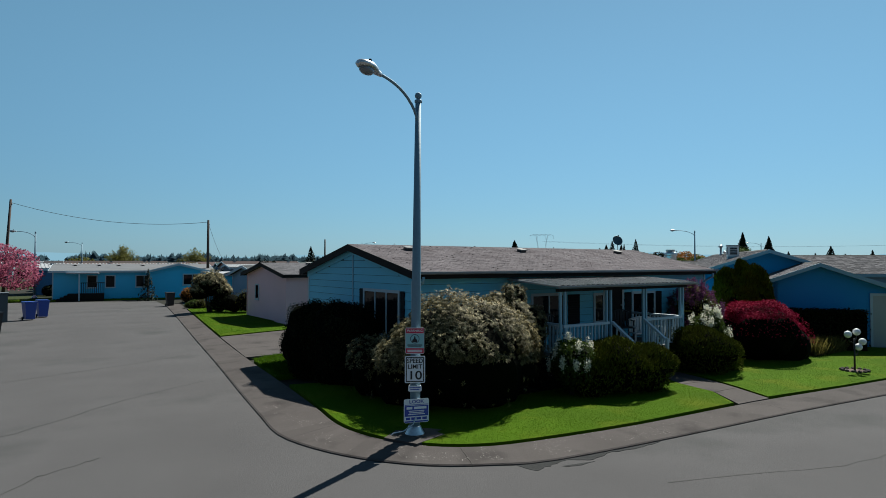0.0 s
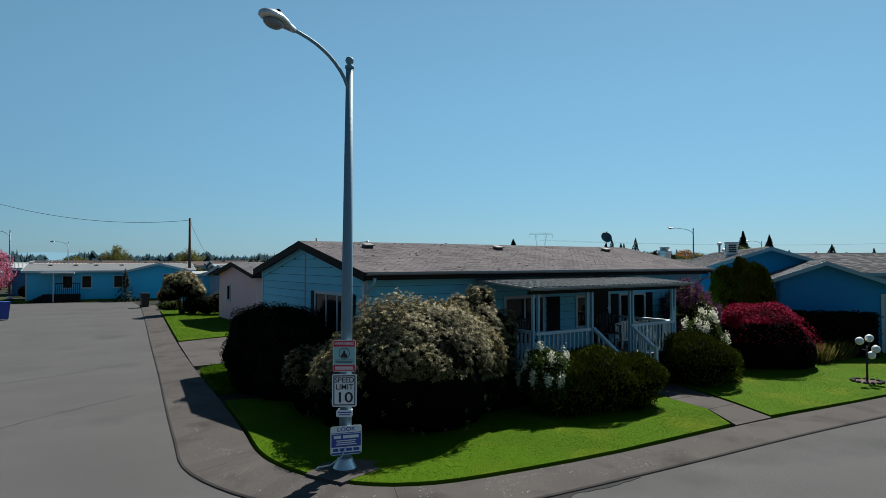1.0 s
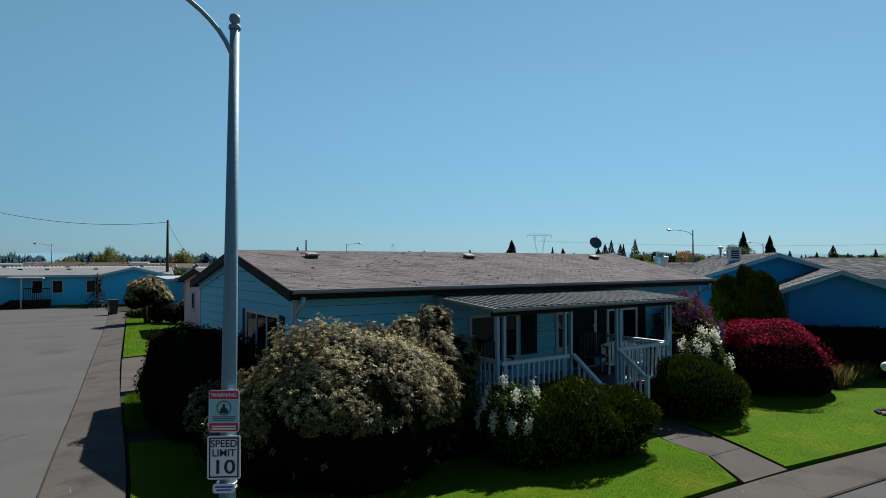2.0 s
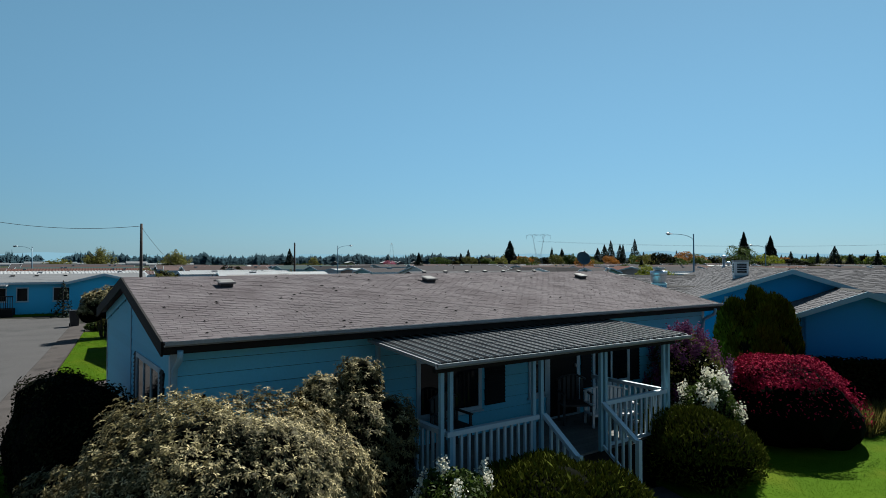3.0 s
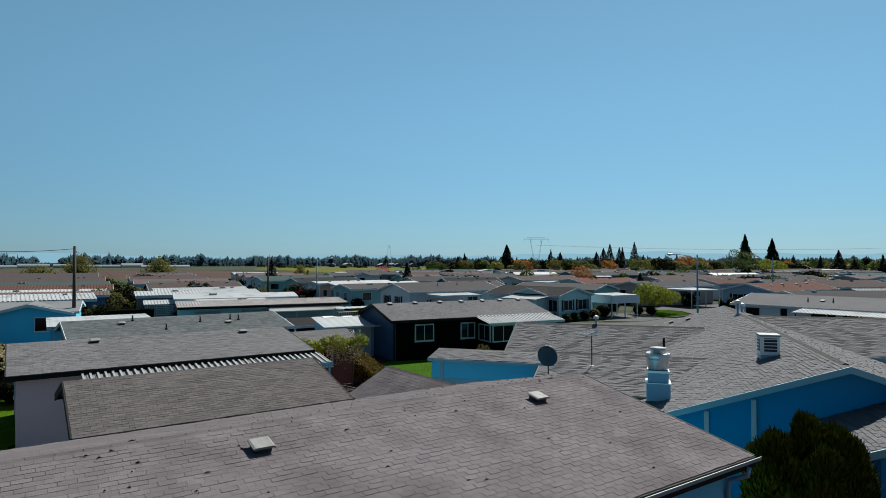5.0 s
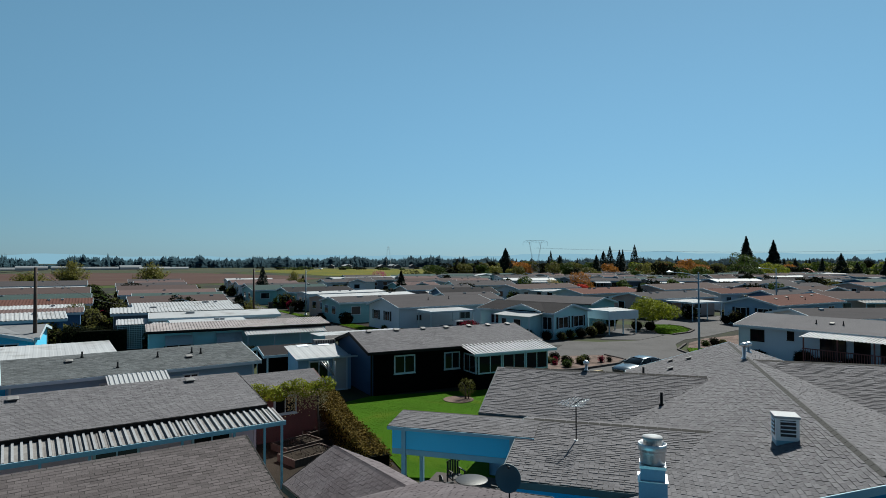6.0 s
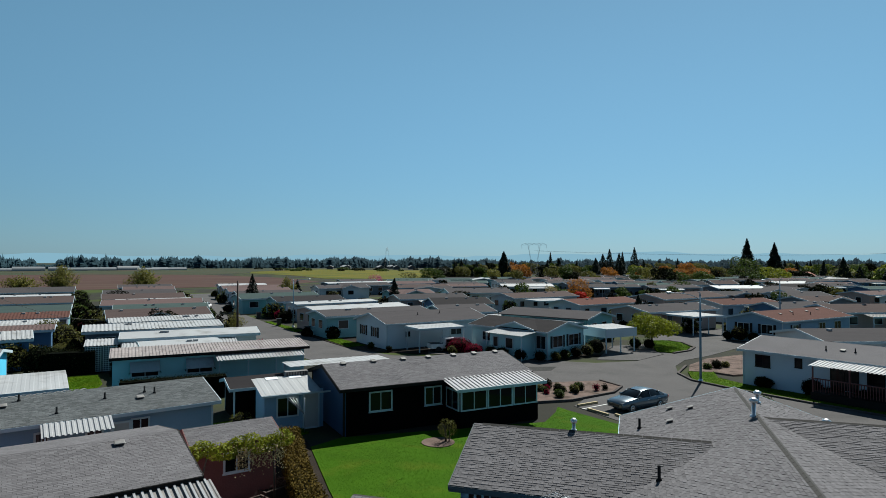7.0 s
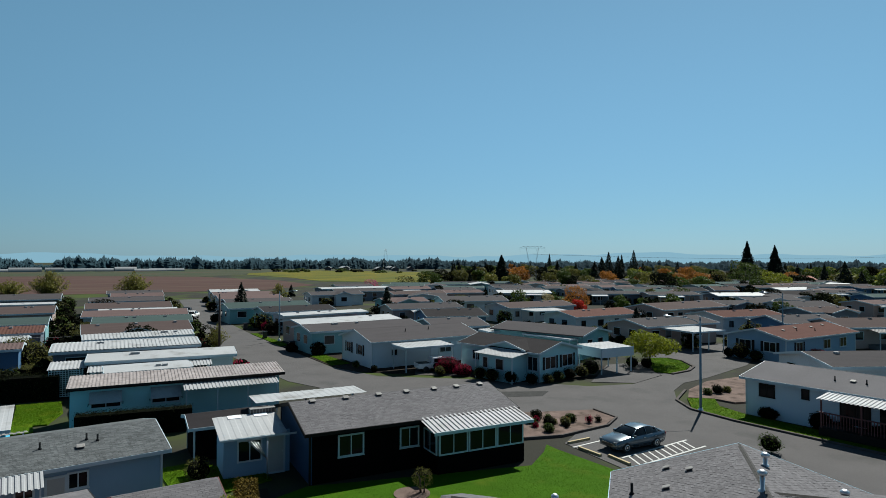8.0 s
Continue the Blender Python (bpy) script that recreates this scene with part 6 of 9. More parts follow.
# ---- street lamps, poles and wires ----
def street_lamp(label, x, y, top, arm, dx, dy, seed=0, lean=(0.0, 0.0), base=True):
    """A tapered metal pole with a curved arm and a cobra-head lamp; dx, dy: the way of the arm."""
    t = thing("street_lamp", label, "street lamp", pose(x, y, 0))
    d = Vector((dx, dy, 0)).normalized()
    lx, ly = lean
    part("pole", tube(B(), [(0, 0, 0), (lx * 0.5, ly * 0.5, top * 0.5), (lx, ly, top)], [0.1, 0.082, 0.055], 20), POLE, t, "pale grey tapered pole")
    part("finial", lathe(B(), [(0.03, top - 0.01), (0.028, top + 0.015), (0.055, top + 0.035), (0.068, top + 0.075), (0.055, top + 0.115), (0.01, top + 0.14)], lx, ly, 14), POLE, t)
    z0 = top - 0.52
    pts = [Vector((lx, ly, z0)) + d * arm * (i / 10) ** 1.4 + Vector((0, 0, 0.66 * math.sin(1.5708 * (i / 10) ** 0.78))) for i in range(11)]
    part("arm", tube(B(), pts, 0.027, 10), POLE, t)
    part("collar", lathe(B(), [(0.062, top - 0.06), (0.072, top - 0.05), (0.072, top - 0.015), (0.062, top - 0.005)], lx, ly, 16), POLE, t)
    e = pts[-1]
    ang = math.degrees(math.atan2(d.y, d.x))
    hm = Matrix.Translation(e) @ pose(0, 0, 0, 0, -4, ang)
    bm = B()
    rings = []
    for xx, wy, zt, zb in ((-0.06, 0.04, 0.04, -0.04), (0.05, 0.06, 0.06, -0.045), (0.16, 0.11, 0.085, -0.05), (0.30, 0.15, 0.10, -0.05), (0.44, 0.14, 0.09, -0.05), (0.54, 0.09, 0.06, -0.045), (0.58, 0.03, 0.02, -0.03)):
        ring = []
        for k in range(14):
            b = 2 * math.pi * k / 14
            ring.append(bm.verts.new(hm @ Vector((xx, wy * math.cos(b), (zt if math.sin(b) > 0 else -zb) * math.sin(b)))))
        rings.append(ring)
    for r0, r1 in zip(rings, rings[1:]):
        for k in range(14):
            f = bm.faces.new((r0[k], r0[(k + 1) % 14], r1[(k + 1) % 14], r1[k]))
            f.smooth = True
    bm.faces.new(rings[0][::-1])
    bm.faces.new(rings[-1])
    head = part("lamp_head", bm, METAL, t, "grey cobra-head lamp housing")
    bm = B()
    lathe(bm, [(0.02, -0.135), (0.07, -0.12), (0.105, -0.085), (0.115, -0.04)], 0, 0, 16, hm @ pose(0.34, 0, 0) @ Matrix.Diagonal((1.45, 1, 1, 1)))
    part("lens", bm, LAMP_LENS, head, "clear bowl lens")
    part("photocell", lathe(B(), [(0.03, 0.08), (0.03, 0.15), (0.02, 0.16)], 0, 0, 10, hm @ pose(0.26, 0, 0)), METAL_DARK, head)
    if base:
        part("base_plate", lathe(B(), [(0.25, 0), (0.25, 0.03), (0.22, 0.08), (0.17, 0.15), (0.135, 0.22), (0.12, 0.26), (0.105, 0.27)], 0, 0, 20), METAL, t, "silvery bell-shaped shoe")
        for k in range(4):
            part("bolt", lathe(B(), [(0.02, 0.0), (0.02, 0.09), (0.012, 0.1)], 0.22 * math.cos(0.8 + 1.57 * k), 0.22 * math.sin(0.8 + 1.57 * k), 6), METAL_DARK, t)
    return t


lampA = street_lamp("pale grey street lamp with curved arm and strapped-on signs", 7.54, 18.84, 6.4, 1.32, -0.9, -0.44, lean=(0.05, -0.015))
bm = slab(B(), [(7.2, 18.9), (7.45, 18.45), (8.1, 18.75), (7.75, 19.2)], 0.0, 0.125)
solid("lamp_footing", bm, CONCRETE, "square concrete footing of the street lamp", "footing", "structure")
part("ground_wire", tube(B(), [(-0.02, -0.1, 0.5), (-0.12, -0.14, 0.34), (-0.26, -0.02, 0.2), (-0.4, 0.1, 0.16), (-0.46, 0.14, 0.1)], 0.012, 6), TRIM, lampA, "pale loop of cable")
street_lamp("tall grey street lamp at the lane corner", 61.6, 47.3, 6.7, 2.0, -0.75, 0.65)
street_lamp("grey street lamp by the street end", 3.3, 77.0, 6.0, 1.7, -0.85, 0.5)
street_lamp("distant grey street lamp", 10.5, 118, 6.2, 1.9, -0.9, 0.4)
street_lamp("distant grey street lamp by the lane", 50.8, 103.0, 6.6, 1.8, 0.9, -0.3)
street_lamp("distant grey street lamp among the houses", 104, 62, 6.6, 1.8, -0.7, 0.7)


def utility_pole(label, x, y, h, lean=(0, 0), arms=1):
    t = thing("utility_pole", label, "utility pole", pose(x, y, 0))
    part("pole", tube(B(), [(0, 0, -0.05), (lean[0] * 0.5, lean[1] * 0.5, h * 0.5), (lean[0], lean[1], h)], [0.15, 0.13, 0.1], 10), WOOD_POLE, t)
    for k in range(arms):
        part("insulator", lathe(B(), [(0.03, 0), (0.05, 0.04), (0.03, 0.08), (0.05, 0.12), (0.02, 0.16)], lean[0] + 0.1, lean[1], 8, pose(0, 0, h - 0.5 - 0.4 * k)), METAL_WHITE, t)
    return t


utility_pole("dark wooden utility pole beside the street", 17.0, 70.5, 7.4)
utility_pole("dark leaning wooden utility pole by the pink tree", 0.9, 80.8, 9.3, (0.5, -0.1))
utility_pole("dark wooden utility pole by the far lane", 41.2, 97.0, 6.9)


def wire(a, b, sag, r=0.012):
    a, b = Vector(a), Vector(b)
    pts = [a.lerp(b, i / 16) - Vector((0, 0, sag * 4 * (i / 16) * (1 - i / 16))) for i in range(17)]
    return solid("wire", tube(B(), pts, r, 5), WIRE, "thin black overhead cable between poles", "cable")


wire((17.0, 70.5, 7.2), (1.4, 80.7, 9.0), 0.9, 0.02)
wire((17.0, 70.5, 7.1), (26, 96, 3.0), 0.5, 0.015)

# signs on the lamp pole
def text_mesh(name, body, size, m, material, parent, width=None):
    cu = bpy.data.curves.new(name, "FONT")
    cu.body, cu.size, cu.align_x, cu.align_y, cu.extrude = body, size, "CENTER", "CENTER", 0.001
    cu.offset = size * 0.012
    tmp = bpy.data.objects.new(name, cu)
    scene.collection.objects.link(tmp)
    dg = bpy.context.evaluated_depsgraph_get()
    me = bpy.data.meshes.new_from_object(tmp.evaluated_get(dg))
    bpy.data.objects.remove(tmp)
    bpy.data.curves.remove(cu)
    if width:
        xs = [v.co.x for v in me.vertices]
        k = width / (max(xs) - min(xs))
        for v in me.vertices:
            v.co.x *= k
    me.transform(m)
    me.materials.clear()
    me.materials.append(material)
    ob = new(name, me)
    ob.parent = parent
    return ob


SIGN_YAW = -58.0


def sign(label, zc, w, h, yaw, off, s=1.0):
    """A sheet-metal sign on the pole; local x right, z up, its face towards -y."""
    d = Matrix.Translation((7.54, 18.84, 0)) @ pose(0, 0, 0, 0, 0, yaw)
    t = thing("road_sign", label, "sign", d @ pose(0, -off, zc) @ Matrix.Diagonal((s, 1, s, 1)))
    bm = B()
    c = 0.035
    pts = []
    for sx, sz, a0 in ((1, 1, 0), (-1, 1, 90), (-1, -1, 180), (1, -1, 270)):
        for k in range(5):
            a = radians(a0 + 22.5 * k)
            pts.append((sx * (w / 2 - c) + c * math.cos(a), sz * (h / 2 - c) + c * math.sin(a)))
    prism(bm, pts, 0, 0.004)
    part("plate", bm, SIGN_WHITE, t)
    for z in (-h * 0.25, h * 0.25):
        part("strap", lathe(B(), [(0.115, z - 0.012), (0.118, z - 0.01), (0.118, z + 0.01), (0.115, z + 0.012)], 0, 0, 18, pose(0, off, 0) @ Matrix.Diagonal((1 / s, 1, 1, 1))), METAL, t)
    return t


def bars(parent, rects, material, name="lettering", y=-0.003):
    bm = B()
    for x0, z0, x1, z1 in rects:
        box(bm, x0, y, z0, x1, 0, z1)
    return part(name, bm, material, parent)


FACE = pose(0, -0.003, 0, 90, 0, 0)
sg = sign("white metal speed limit sign with black lettering", 1.33, 0.46, 0.61, SIGN_YAW + 26, 0.125, 0.82)
bm = frame_ring(B(), -0.205, -0.28, 0.41, 0.56, 0.0, -0.002, 0)
part("border", bm, SIGN_BLACK, sg)
text_mesh("lettering", "SPEED", 0.14, FACE @ pose(0, 0.19, 0), SIGN_BLACK, sg, 0.36)
text_mesh("lettering", "LIMIT", 0.14, FACE @ pose(0, 0.06, 0), SIGN_BLACK, sg, 0.32)
text_mesh("lettering", "10", 0.27, FACE @ pose(0, -0.14, 0), SIGN_BLACK, sg, 0.26)
sg = sign("white warning sign with red bands and a dark emblem", 1.86, 0.43, 0.6, SIGN_YAW + 24, 0.122, 0.81)
bars(sg, [(-0.205, -0.165, 0.205, 0.165)], SIGN_TEAL, "panel", -0.0015)
bars(sg, [(-0.205, 0.17, 0.205, 0.285)], SIGN_RED, "band")
bars(sg, [(-0.205, -0.285, 0.205, -0.17)], SIGN_RED, "band")
text_mesh("lettering", "WARNING", 0.075, FACE @ pose(0, 0.228, 0.002), SIGN_WHITE, sg, 0.36)
bars(sg, [(-0.17, -0.225, 0.17, -0.205), (-0.17, -0.26, 0.17, -0.24)], SIGN_WHITE, "lettering", -0.005)
bars(sg, [(-0.17, -0.085, 0.17, -0.075), (-0.17, -0.11, 0.17, -0.1), (-0.15, -0.135, 0.15, -0.125)], SIGN_BLACK, "lettering")
bm = B()
ring = [(0.105 * math.cos(a), 0.105 * math.sin(a)) for a in [2 * math.pi * k / 28 for k in range(28)]]
ri = [(0.092 * math.cos(a), 0.092 * math.sin(a)) for a in [2 * math.pi * k / 28 for k in range(28)]]
ov, iv = [bm.verts.new((x, -0.003, z + 0.045)) for x, z in ring], [bm.verts.new((x, -0.003, z + 0.045)) for x, z in ri]
for k in range(28):
    bm.faces.new((ov[k], ov[(k + 1) % 28], iv[(k + 1) % 28], iv[k]))
part("emblem_ring", bm, SIGN_BLACK, sg)
bm = B()
prism(bm, [(-0.065, -0.03), (0.06, -0.035), (0.055, 0.02), (0.02, 0.05), (0.012, 0.1), (-0.012, 0.105), (-0.02, 0.06), (-0.055, 0.015)], -0.003, 0)
part("emblem", bm, SIGN_BLACK, sg)
sg = sign("small white plate strapped to the pole", 0.975, 0.3, 0.13, SIGN_YAW + 26, 0.12, 0.84)
bars(sg, [(-0.12, 0.01, 0.12, 0.03), (-0.1, -0.03, 0.1, -0.012)], SIGN_BLUE)
sg = sign("blue and white parking notice sign strapped low on the pole", 0.57, 0.48, 0.44, SIGN_YAW + 40, 0.125)
text_mesh("lettering", "LOOK", 0.085, FACE @ pose(0, 0.165, 0), SIGN_BLUE, sg, 0.28)
bars(sg, [(-0.225, 0.105, 0.225, 0.115)], SIGN_BLUE, "lettering")
bars(sg, [(-0.225, -0.1, 0.225, 0.095)], SIGN_BLUE, "band")
bars(sg, [(-0.225, -0.21, 0.225, -0.185)], SIGN_BLUE, "band")
bars(sg, [(-0.19, 0.03, -0.08, 0.075), (-0.05, 0.03, 0.19, 0.075), (-0.15, -0.01, 0.15, 0.004), (-0.14, -0.04, 0.14, -0.026), (-0.16, -0.07, 0.16, -0.056)], SIGN_WHITE, "lettering", -0.005)
bars(sg, [(-0.2, -0.165, -0.12, -0.12), (-0.1, -0.165, -0.02, -0.12), (0.0, -0.165, 0.09, -0.12), (0.11, -0.165, 0.2, -0.12)], SIGN_BLUE, "lettering")

# ---- trees and shrubs of the neighbourhood ----
rhododendron("tree-like rhododendron with pale leaf clusters on the verge", [(12.0, 50.4, 1.85, 1.05, 1.0, 0.85), (11.4, 50.5, 1.4, 0.7, 0.7, 0.6), (12.75, 50.3, 1.35, 0.65, 0.7, 0.6)], 1500, 51, 0.14, 0.6)
leafy_tree("tree in full pink blossom", 0.0, 72.9, 5.2, 3.4, PETAL_PINK, 52, 9000, 0.2, 0.25, "cherry_tree")
for i, (x, y, hh, rr, m_, lab) in enumerate(((15.6, 52.0, 0.9, 0.9, LEAF_DARK, "low dark clipped shrub by the driveway"), (16.8, 50.6, 0.9, 1.0, LEAF_DARK, "low dark clipped shrub by the driveway"), (12.2, 55.0, 0.6, 0.8, LEAF_TREE, "low green shrub on the verge"), (13.4, 62.0, 1.2, 0.8, LEAF_ORANGE, "small rusty-leaved shrub by the house"),
                                        (17.9, 49.2, 0.8, 0.8, LEAF_TREE, "low green shrub by the pink house"), (6.0, 73.2, 1.4, 1.6, LEAF_TREE, "green shrub before the blue house"), (8.8, 73.0, 1.0, 1.0, LEAF_DARK, "dark shrub before the blue house"))):
    shrub(lab, [(x, y, hh * 0.5, rr, rr * 0.9, hh * 0.55)], [("leaves", 1500, 0.1, 0.5, m_, 0.8, 0.2, None)], 60 + i, stems=False)
conifer("young sparse monkey-puzzle-like conifer", 11.2, 67.3, 2.7, 0.95, 71, 420, 0.25, LEAF_FIR, name="young_conifer")
leafy_tree("spreading lime-green tree on the island lawn", 75.2, 61.6, 3.6, 2.5, LEAF_LIME, 72, 5200, 0.2, 0.4, loose=1.15, low=1.1)
conifer("narrow dark conifer beside the island", 92, 76, 4.4, 1.5, 73, 1500, 0.5, LEAF_FIR, 0.02, 0.7)
conifer("large dark conical cedar", 192, 221, 13.5, 5.2, 74, 5000, 1.1, LEAF_FIR, 0.02, 0.75)
conifer("tall fir on the skyline", 408, 231, 24.0, 7.6, 75, 5200, 1.7)
conifer("tall fir on the skyline", 425, 222, 21.5, 7.0, 76, 5200, 1.7)
for i, (x, y, hh, rr) in enumerate(((78, 121, 6.0, 2.2), (56, 137, 6.8, 2.6), (284, 240, 16, 5.2), (292, 240, 14, 5), (300, 236, 17, 5.4), (262, 226, 13, 5.5), (252, 222, 11, 5), (245, 240, 11, 4.6), (305, 134, 11, 5.5), (91.5, 203, 3.6, 1.4), (199, 252, 5.5, 2.2), (320, 260, 15, 3.5), (420, 420, 18, 4))):
    conifer("dark conifer among the houses", x, y, hh, rr, 80 + i, 2000, 1.1 if hh > 10 else 0.6)
for i, (x, y, hh, rr, m_, lab) in enumerate((
        (272, 158, 11, 7.5, LEAF_TREE, "broad dark green tree among the houses"), (257, 138, 7, 6.0, LEAF_LIME, "bright lime-green tree among the houses"),
        (129.6, 121.6, 5.4, 2.9, LEAF_ORANGE, "rusty orange tree among the houses"), (121.5, 113.3, 2.7, 1.7, LEAF_SCARLET, "low scarlet-leaved tree beside the homes"),
        (124, 211, 4.8, 3.0, PETAL_PINK, "pink blossoming tree behind the houses"), (197, 145, 7.4, 4.8, LEAF_DARK, "broad dark tree among the houses"), (227, 175, 7, 3.6, LEAF_OLIVE, "olive-green tree among the houses"),
        (251, 172, 9, 4.6, LEAF_ORANGE, "rusty-leaved tree among the houses"), (200, 192, 7.4, 3.5, LEAF_TREE, "green tree among the houses"), (124, 125.3, 3.4, 1.9, LEAF_PALE, "small cream-flowered tree beside a home"),
        (114, 132, 3.0, 1.6, LEAF_PALE, "small cream-flowered tree beside a home"), (178, 255, 6.5, 6, LEAF_TREE, "green tree at the field edge"), (170, 262, 4.5, 5, LEAF_DARK, "dark green tree at the field edge"), (198, 258, 7, 4.6, LEAF_OLIVE, "olive tree at the field edge"),
        (320, 210, 9, 6, LEAF_OLIVE, "olive-green tree among the houses"), (342, 224, 8, 6, LEAF_TREE, "green tree among the houses"), (350, 150, 8, 6, LEAF_TREE, "green tree among the houses"),
        (33.2, 98.2, 3.6, 2.2, LEAF_DARK, "round dark tree between the houses"), (38.6, 113.5, 3, 1.5, LEAF_DARK, "small dark tree beside the lane"), (35, 150, 4, 2.4, LEAF_DARK, "dark tree between the rows"))):
    leafy_tree(lab, x, y, hh, rr, m_, 100 + i, 2600 if hh > 5 else 1800, 0.6 if hh > 6 else 0.28, 0.1, low=0.6)


def shoot_clump(label, x, y, h, rad, material, seed, shoots=90, per=40, size=0.3):
    """A many-stemmed tree: thin shoots fan upward from the base, with young leaves along them."""
    r = np.random.default_rng(seed)
    t = thing("tree", label, "tree", pose(x, y, 0))
    bm = B()
    pts, nrm = [], []
    for k in range(shoots):
        a, lean = r.uniform(0, 6.283), r.uniform(0, 1) ** 0.7
        ln = h * (1.0 - 0.35 * lean ** 1.5) * r.uniform(0.72, 1.0)
        tip = np.array([math.cos(a) * rad * lean, math.sin(a) * rad * lean, ln * (1 - 0.18 * lean)])
        mid = tip * np.array([0.36, 0.36, 0.5])
        tube(bm, [(mid[0] * 0.2, mid[1] * 0.2, -0.05), tuple(mid), tuple(tip)], [h * 0.006, h * 0.004, h * 0.001], 4)
        f = r.uniform(0.12 if k % 3 else 0.02, 1.0, per)
        q = np.where(f[:, None] < 0.5, mid * f[:, None] * 2, mid + (tip - mid) * (f[:, None] * 2 - 1))
        pts.append(q + r.normal(0, h * 0.028, (per, 3)))
        nrm.append(np.c_[np.full(per, math.cos(a)), np.full(per, math.sin(a)), np.full(per, 0.6)])
    p = np.concatenate(pts)
    p[:, 2] = np.maximum(p[:, 2], 0.1)
    part("trunk", bm, WOODY, t, "many thin stems from one base")
    quad_cloud("crown", leaf_quads(p, np.concatenate(nrm), size, 0.5, r, 0.9), material, t)
    return t


shoot_clump("yellow-green bushy tree at the field edge", 20.5, 237.5, 6.0, 6.0, LEAF_SPRING, 151, 110, 50, 0.42)
shoot_clump("many-stemmed tree coming into leaf at the field edge", 29.5, 216, 9.3, 5.2, LEAF_SPRING, 152, 120, 60, 0.42)
shoot_clump("many-stemmed tree coming into leaf at the field edge", 49, 211, 8.4, 5.2, LEAF_SPRING, 153, 110, 60, 0.42)
shoot_clump("yellowish many-stemmed tree behind the houses", 74, 166, 6.4, 2.4, LEAF_SPRING, 154, 80, 50, 0.3)
shoot_clump("upright shrub with pale young shoots beside the lane", 41.6, 99.5, 3.4, 1.6, LEAF_SPRING, 155, 60, 40, 0.16)
for i in range(46):
    r = random.Random(400 + i)
    az, dist = radians(r.uniform(24, 56)), r.uniform(232, 330)
    leafy_tree("garden tree at the edge of the park", 20 + dist * math.cos(az), 20 + dist * math.sin(az), r.uniform(4, 7.5), r.uniform(2.6, 4.8), r.choice((LEAF_DARK, LEAF_TREE, LEAF_OLIVE, LEAF_DARK, LEAF_SPRING, LEAF_TREE, LEAF_ORANGE)), 1850 + i, 1500, 0.6, 0.08, low=0.6)
for i in range(130):
    r = random.Random(500 + i)
    az, dist = radians(r.uniform(18, 54)), r.uniform(285, 640)
    x, y = 20 + dist * math.cos(az), 20 + dist * math.sin(az)
    if i % 5 == 0:
        conifer("dark conifer in the far suburb", x, y, r.uniform(7, 11), r.uniform(2.6, 4.0), 600 + i, 800, 1.3)
    else:
        leafy_tree("broad tree in the far suburb", x, y, r.uniform(4.5, 8.5), r.uniform(4, 7), (LEAF_TREE, LEAF_OLIVE, LEAF_DARK, LEAF_OLIVE, LEAF_LIME, LEAF_TREE, LEAF_ORANGE)[r.randrange(7)], 650 + i, 1300, 0.95, 0.06, low=0.6)

# wooded skyline, fields and hills
r = np.random.default_rng(9)
n = 9500
deg = r.uniform(8, 104, n)
az = np.radians(deg)
belt = np.clip(0.82 + 0.09 * np.sin(deg * 0.9 + 0.6) + 0.07 * np.sin(deg * 2.7 + 2.0) + 0.05 * np.sin(deg * 7.3), 0.3, 1.0) * np.where(np.abs(deg - 87.8) < 0.8, 0.4, 1.0)
dist = np.where(deg > 52, r.uniform(880, 1350, n), r.uniform(760, 1700, n))
hh = (7.5 + 9.5 * r.random(n) ** 1.3) * belt * np.where(deg > 52, 1.0, 0.8)
fir = r.random(n) < 0.6
ww = hh * np.where(fir, r.uniform(0.16, 0.26, n), r.uniform(0.3, 0.5, n))
cx, cy = 20 + dist * np.cos(az), 20 + dist * np.sin(az)
K = 13
verts = np.zeros((n, K, 3, 3))
for k in range(K):
    f = (k + r.uniform(0, 0.9, n)) / K
    a = r.uniform(0, 6.283, n)
    wide = ww * np.where(fir, 1.08 - f, np.sqrt(np.clip(1 - (1.7 * f - 0.7) ** 2, 0.04, 1)))
    ox, oy, z = cx + np.cos(a) * wide * 0.35, cy + np.sin(a) * wide * 0.35, hh * f * 0.96
    for c, (sx, dz) in enumerate(((-0.95, -0.10), (0.95, -0.02), (0.05, 0.30))):
        tilt = np.where(fir, 1.0, 0.8)
        fwd = hh * (-0.4 if c < 2 else 0.05)
        verts[:, k, c] = np.c_[ox - np.sin(az) * sx * wide + r.normal(0, 0.12, n) * wide + np.cos(az) * fwd, oy + np.cos(az) * sx * wide + np.sin(az) * fwd, np.maximum(z + (dz * tilt + r.normal(0, 0.04, n)) * hh, -0.3)]
faces = [(i, i + 1, i + 2) for i in range(0, n * K * 3, 3)]
# the blue haze of distance is mixed into this foliage colour
tagged(cloud("far_woods", verts.reshape(-1, 3).tolist(), faces, mat("hazy_wood_foliage", (0.03, 0.058, 0.074), 0.95, 0.4, 0.02, 0.5, 0.0, island=0.9, spec=0.05)), "long uneven belt of mixed woods on the skyline", "woods", kind="stuff")
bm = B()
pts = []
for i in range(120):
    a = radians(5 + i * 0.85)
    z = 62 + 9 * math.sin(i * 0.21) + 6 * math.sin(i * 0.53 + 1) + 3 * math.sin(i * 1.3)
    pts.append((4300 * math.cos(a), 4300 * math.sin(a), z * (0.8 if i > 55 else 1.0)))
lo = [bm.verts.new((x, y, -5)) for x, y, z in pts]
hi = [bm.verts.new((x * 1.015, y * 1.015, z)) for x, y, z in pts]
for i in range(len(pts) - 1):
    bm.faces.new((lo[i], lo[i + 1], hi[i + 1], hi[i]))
solid("backdrop", bm, HILL, "faint hills beyond the plain, blue haze painted as a glow", "hills", "structure")
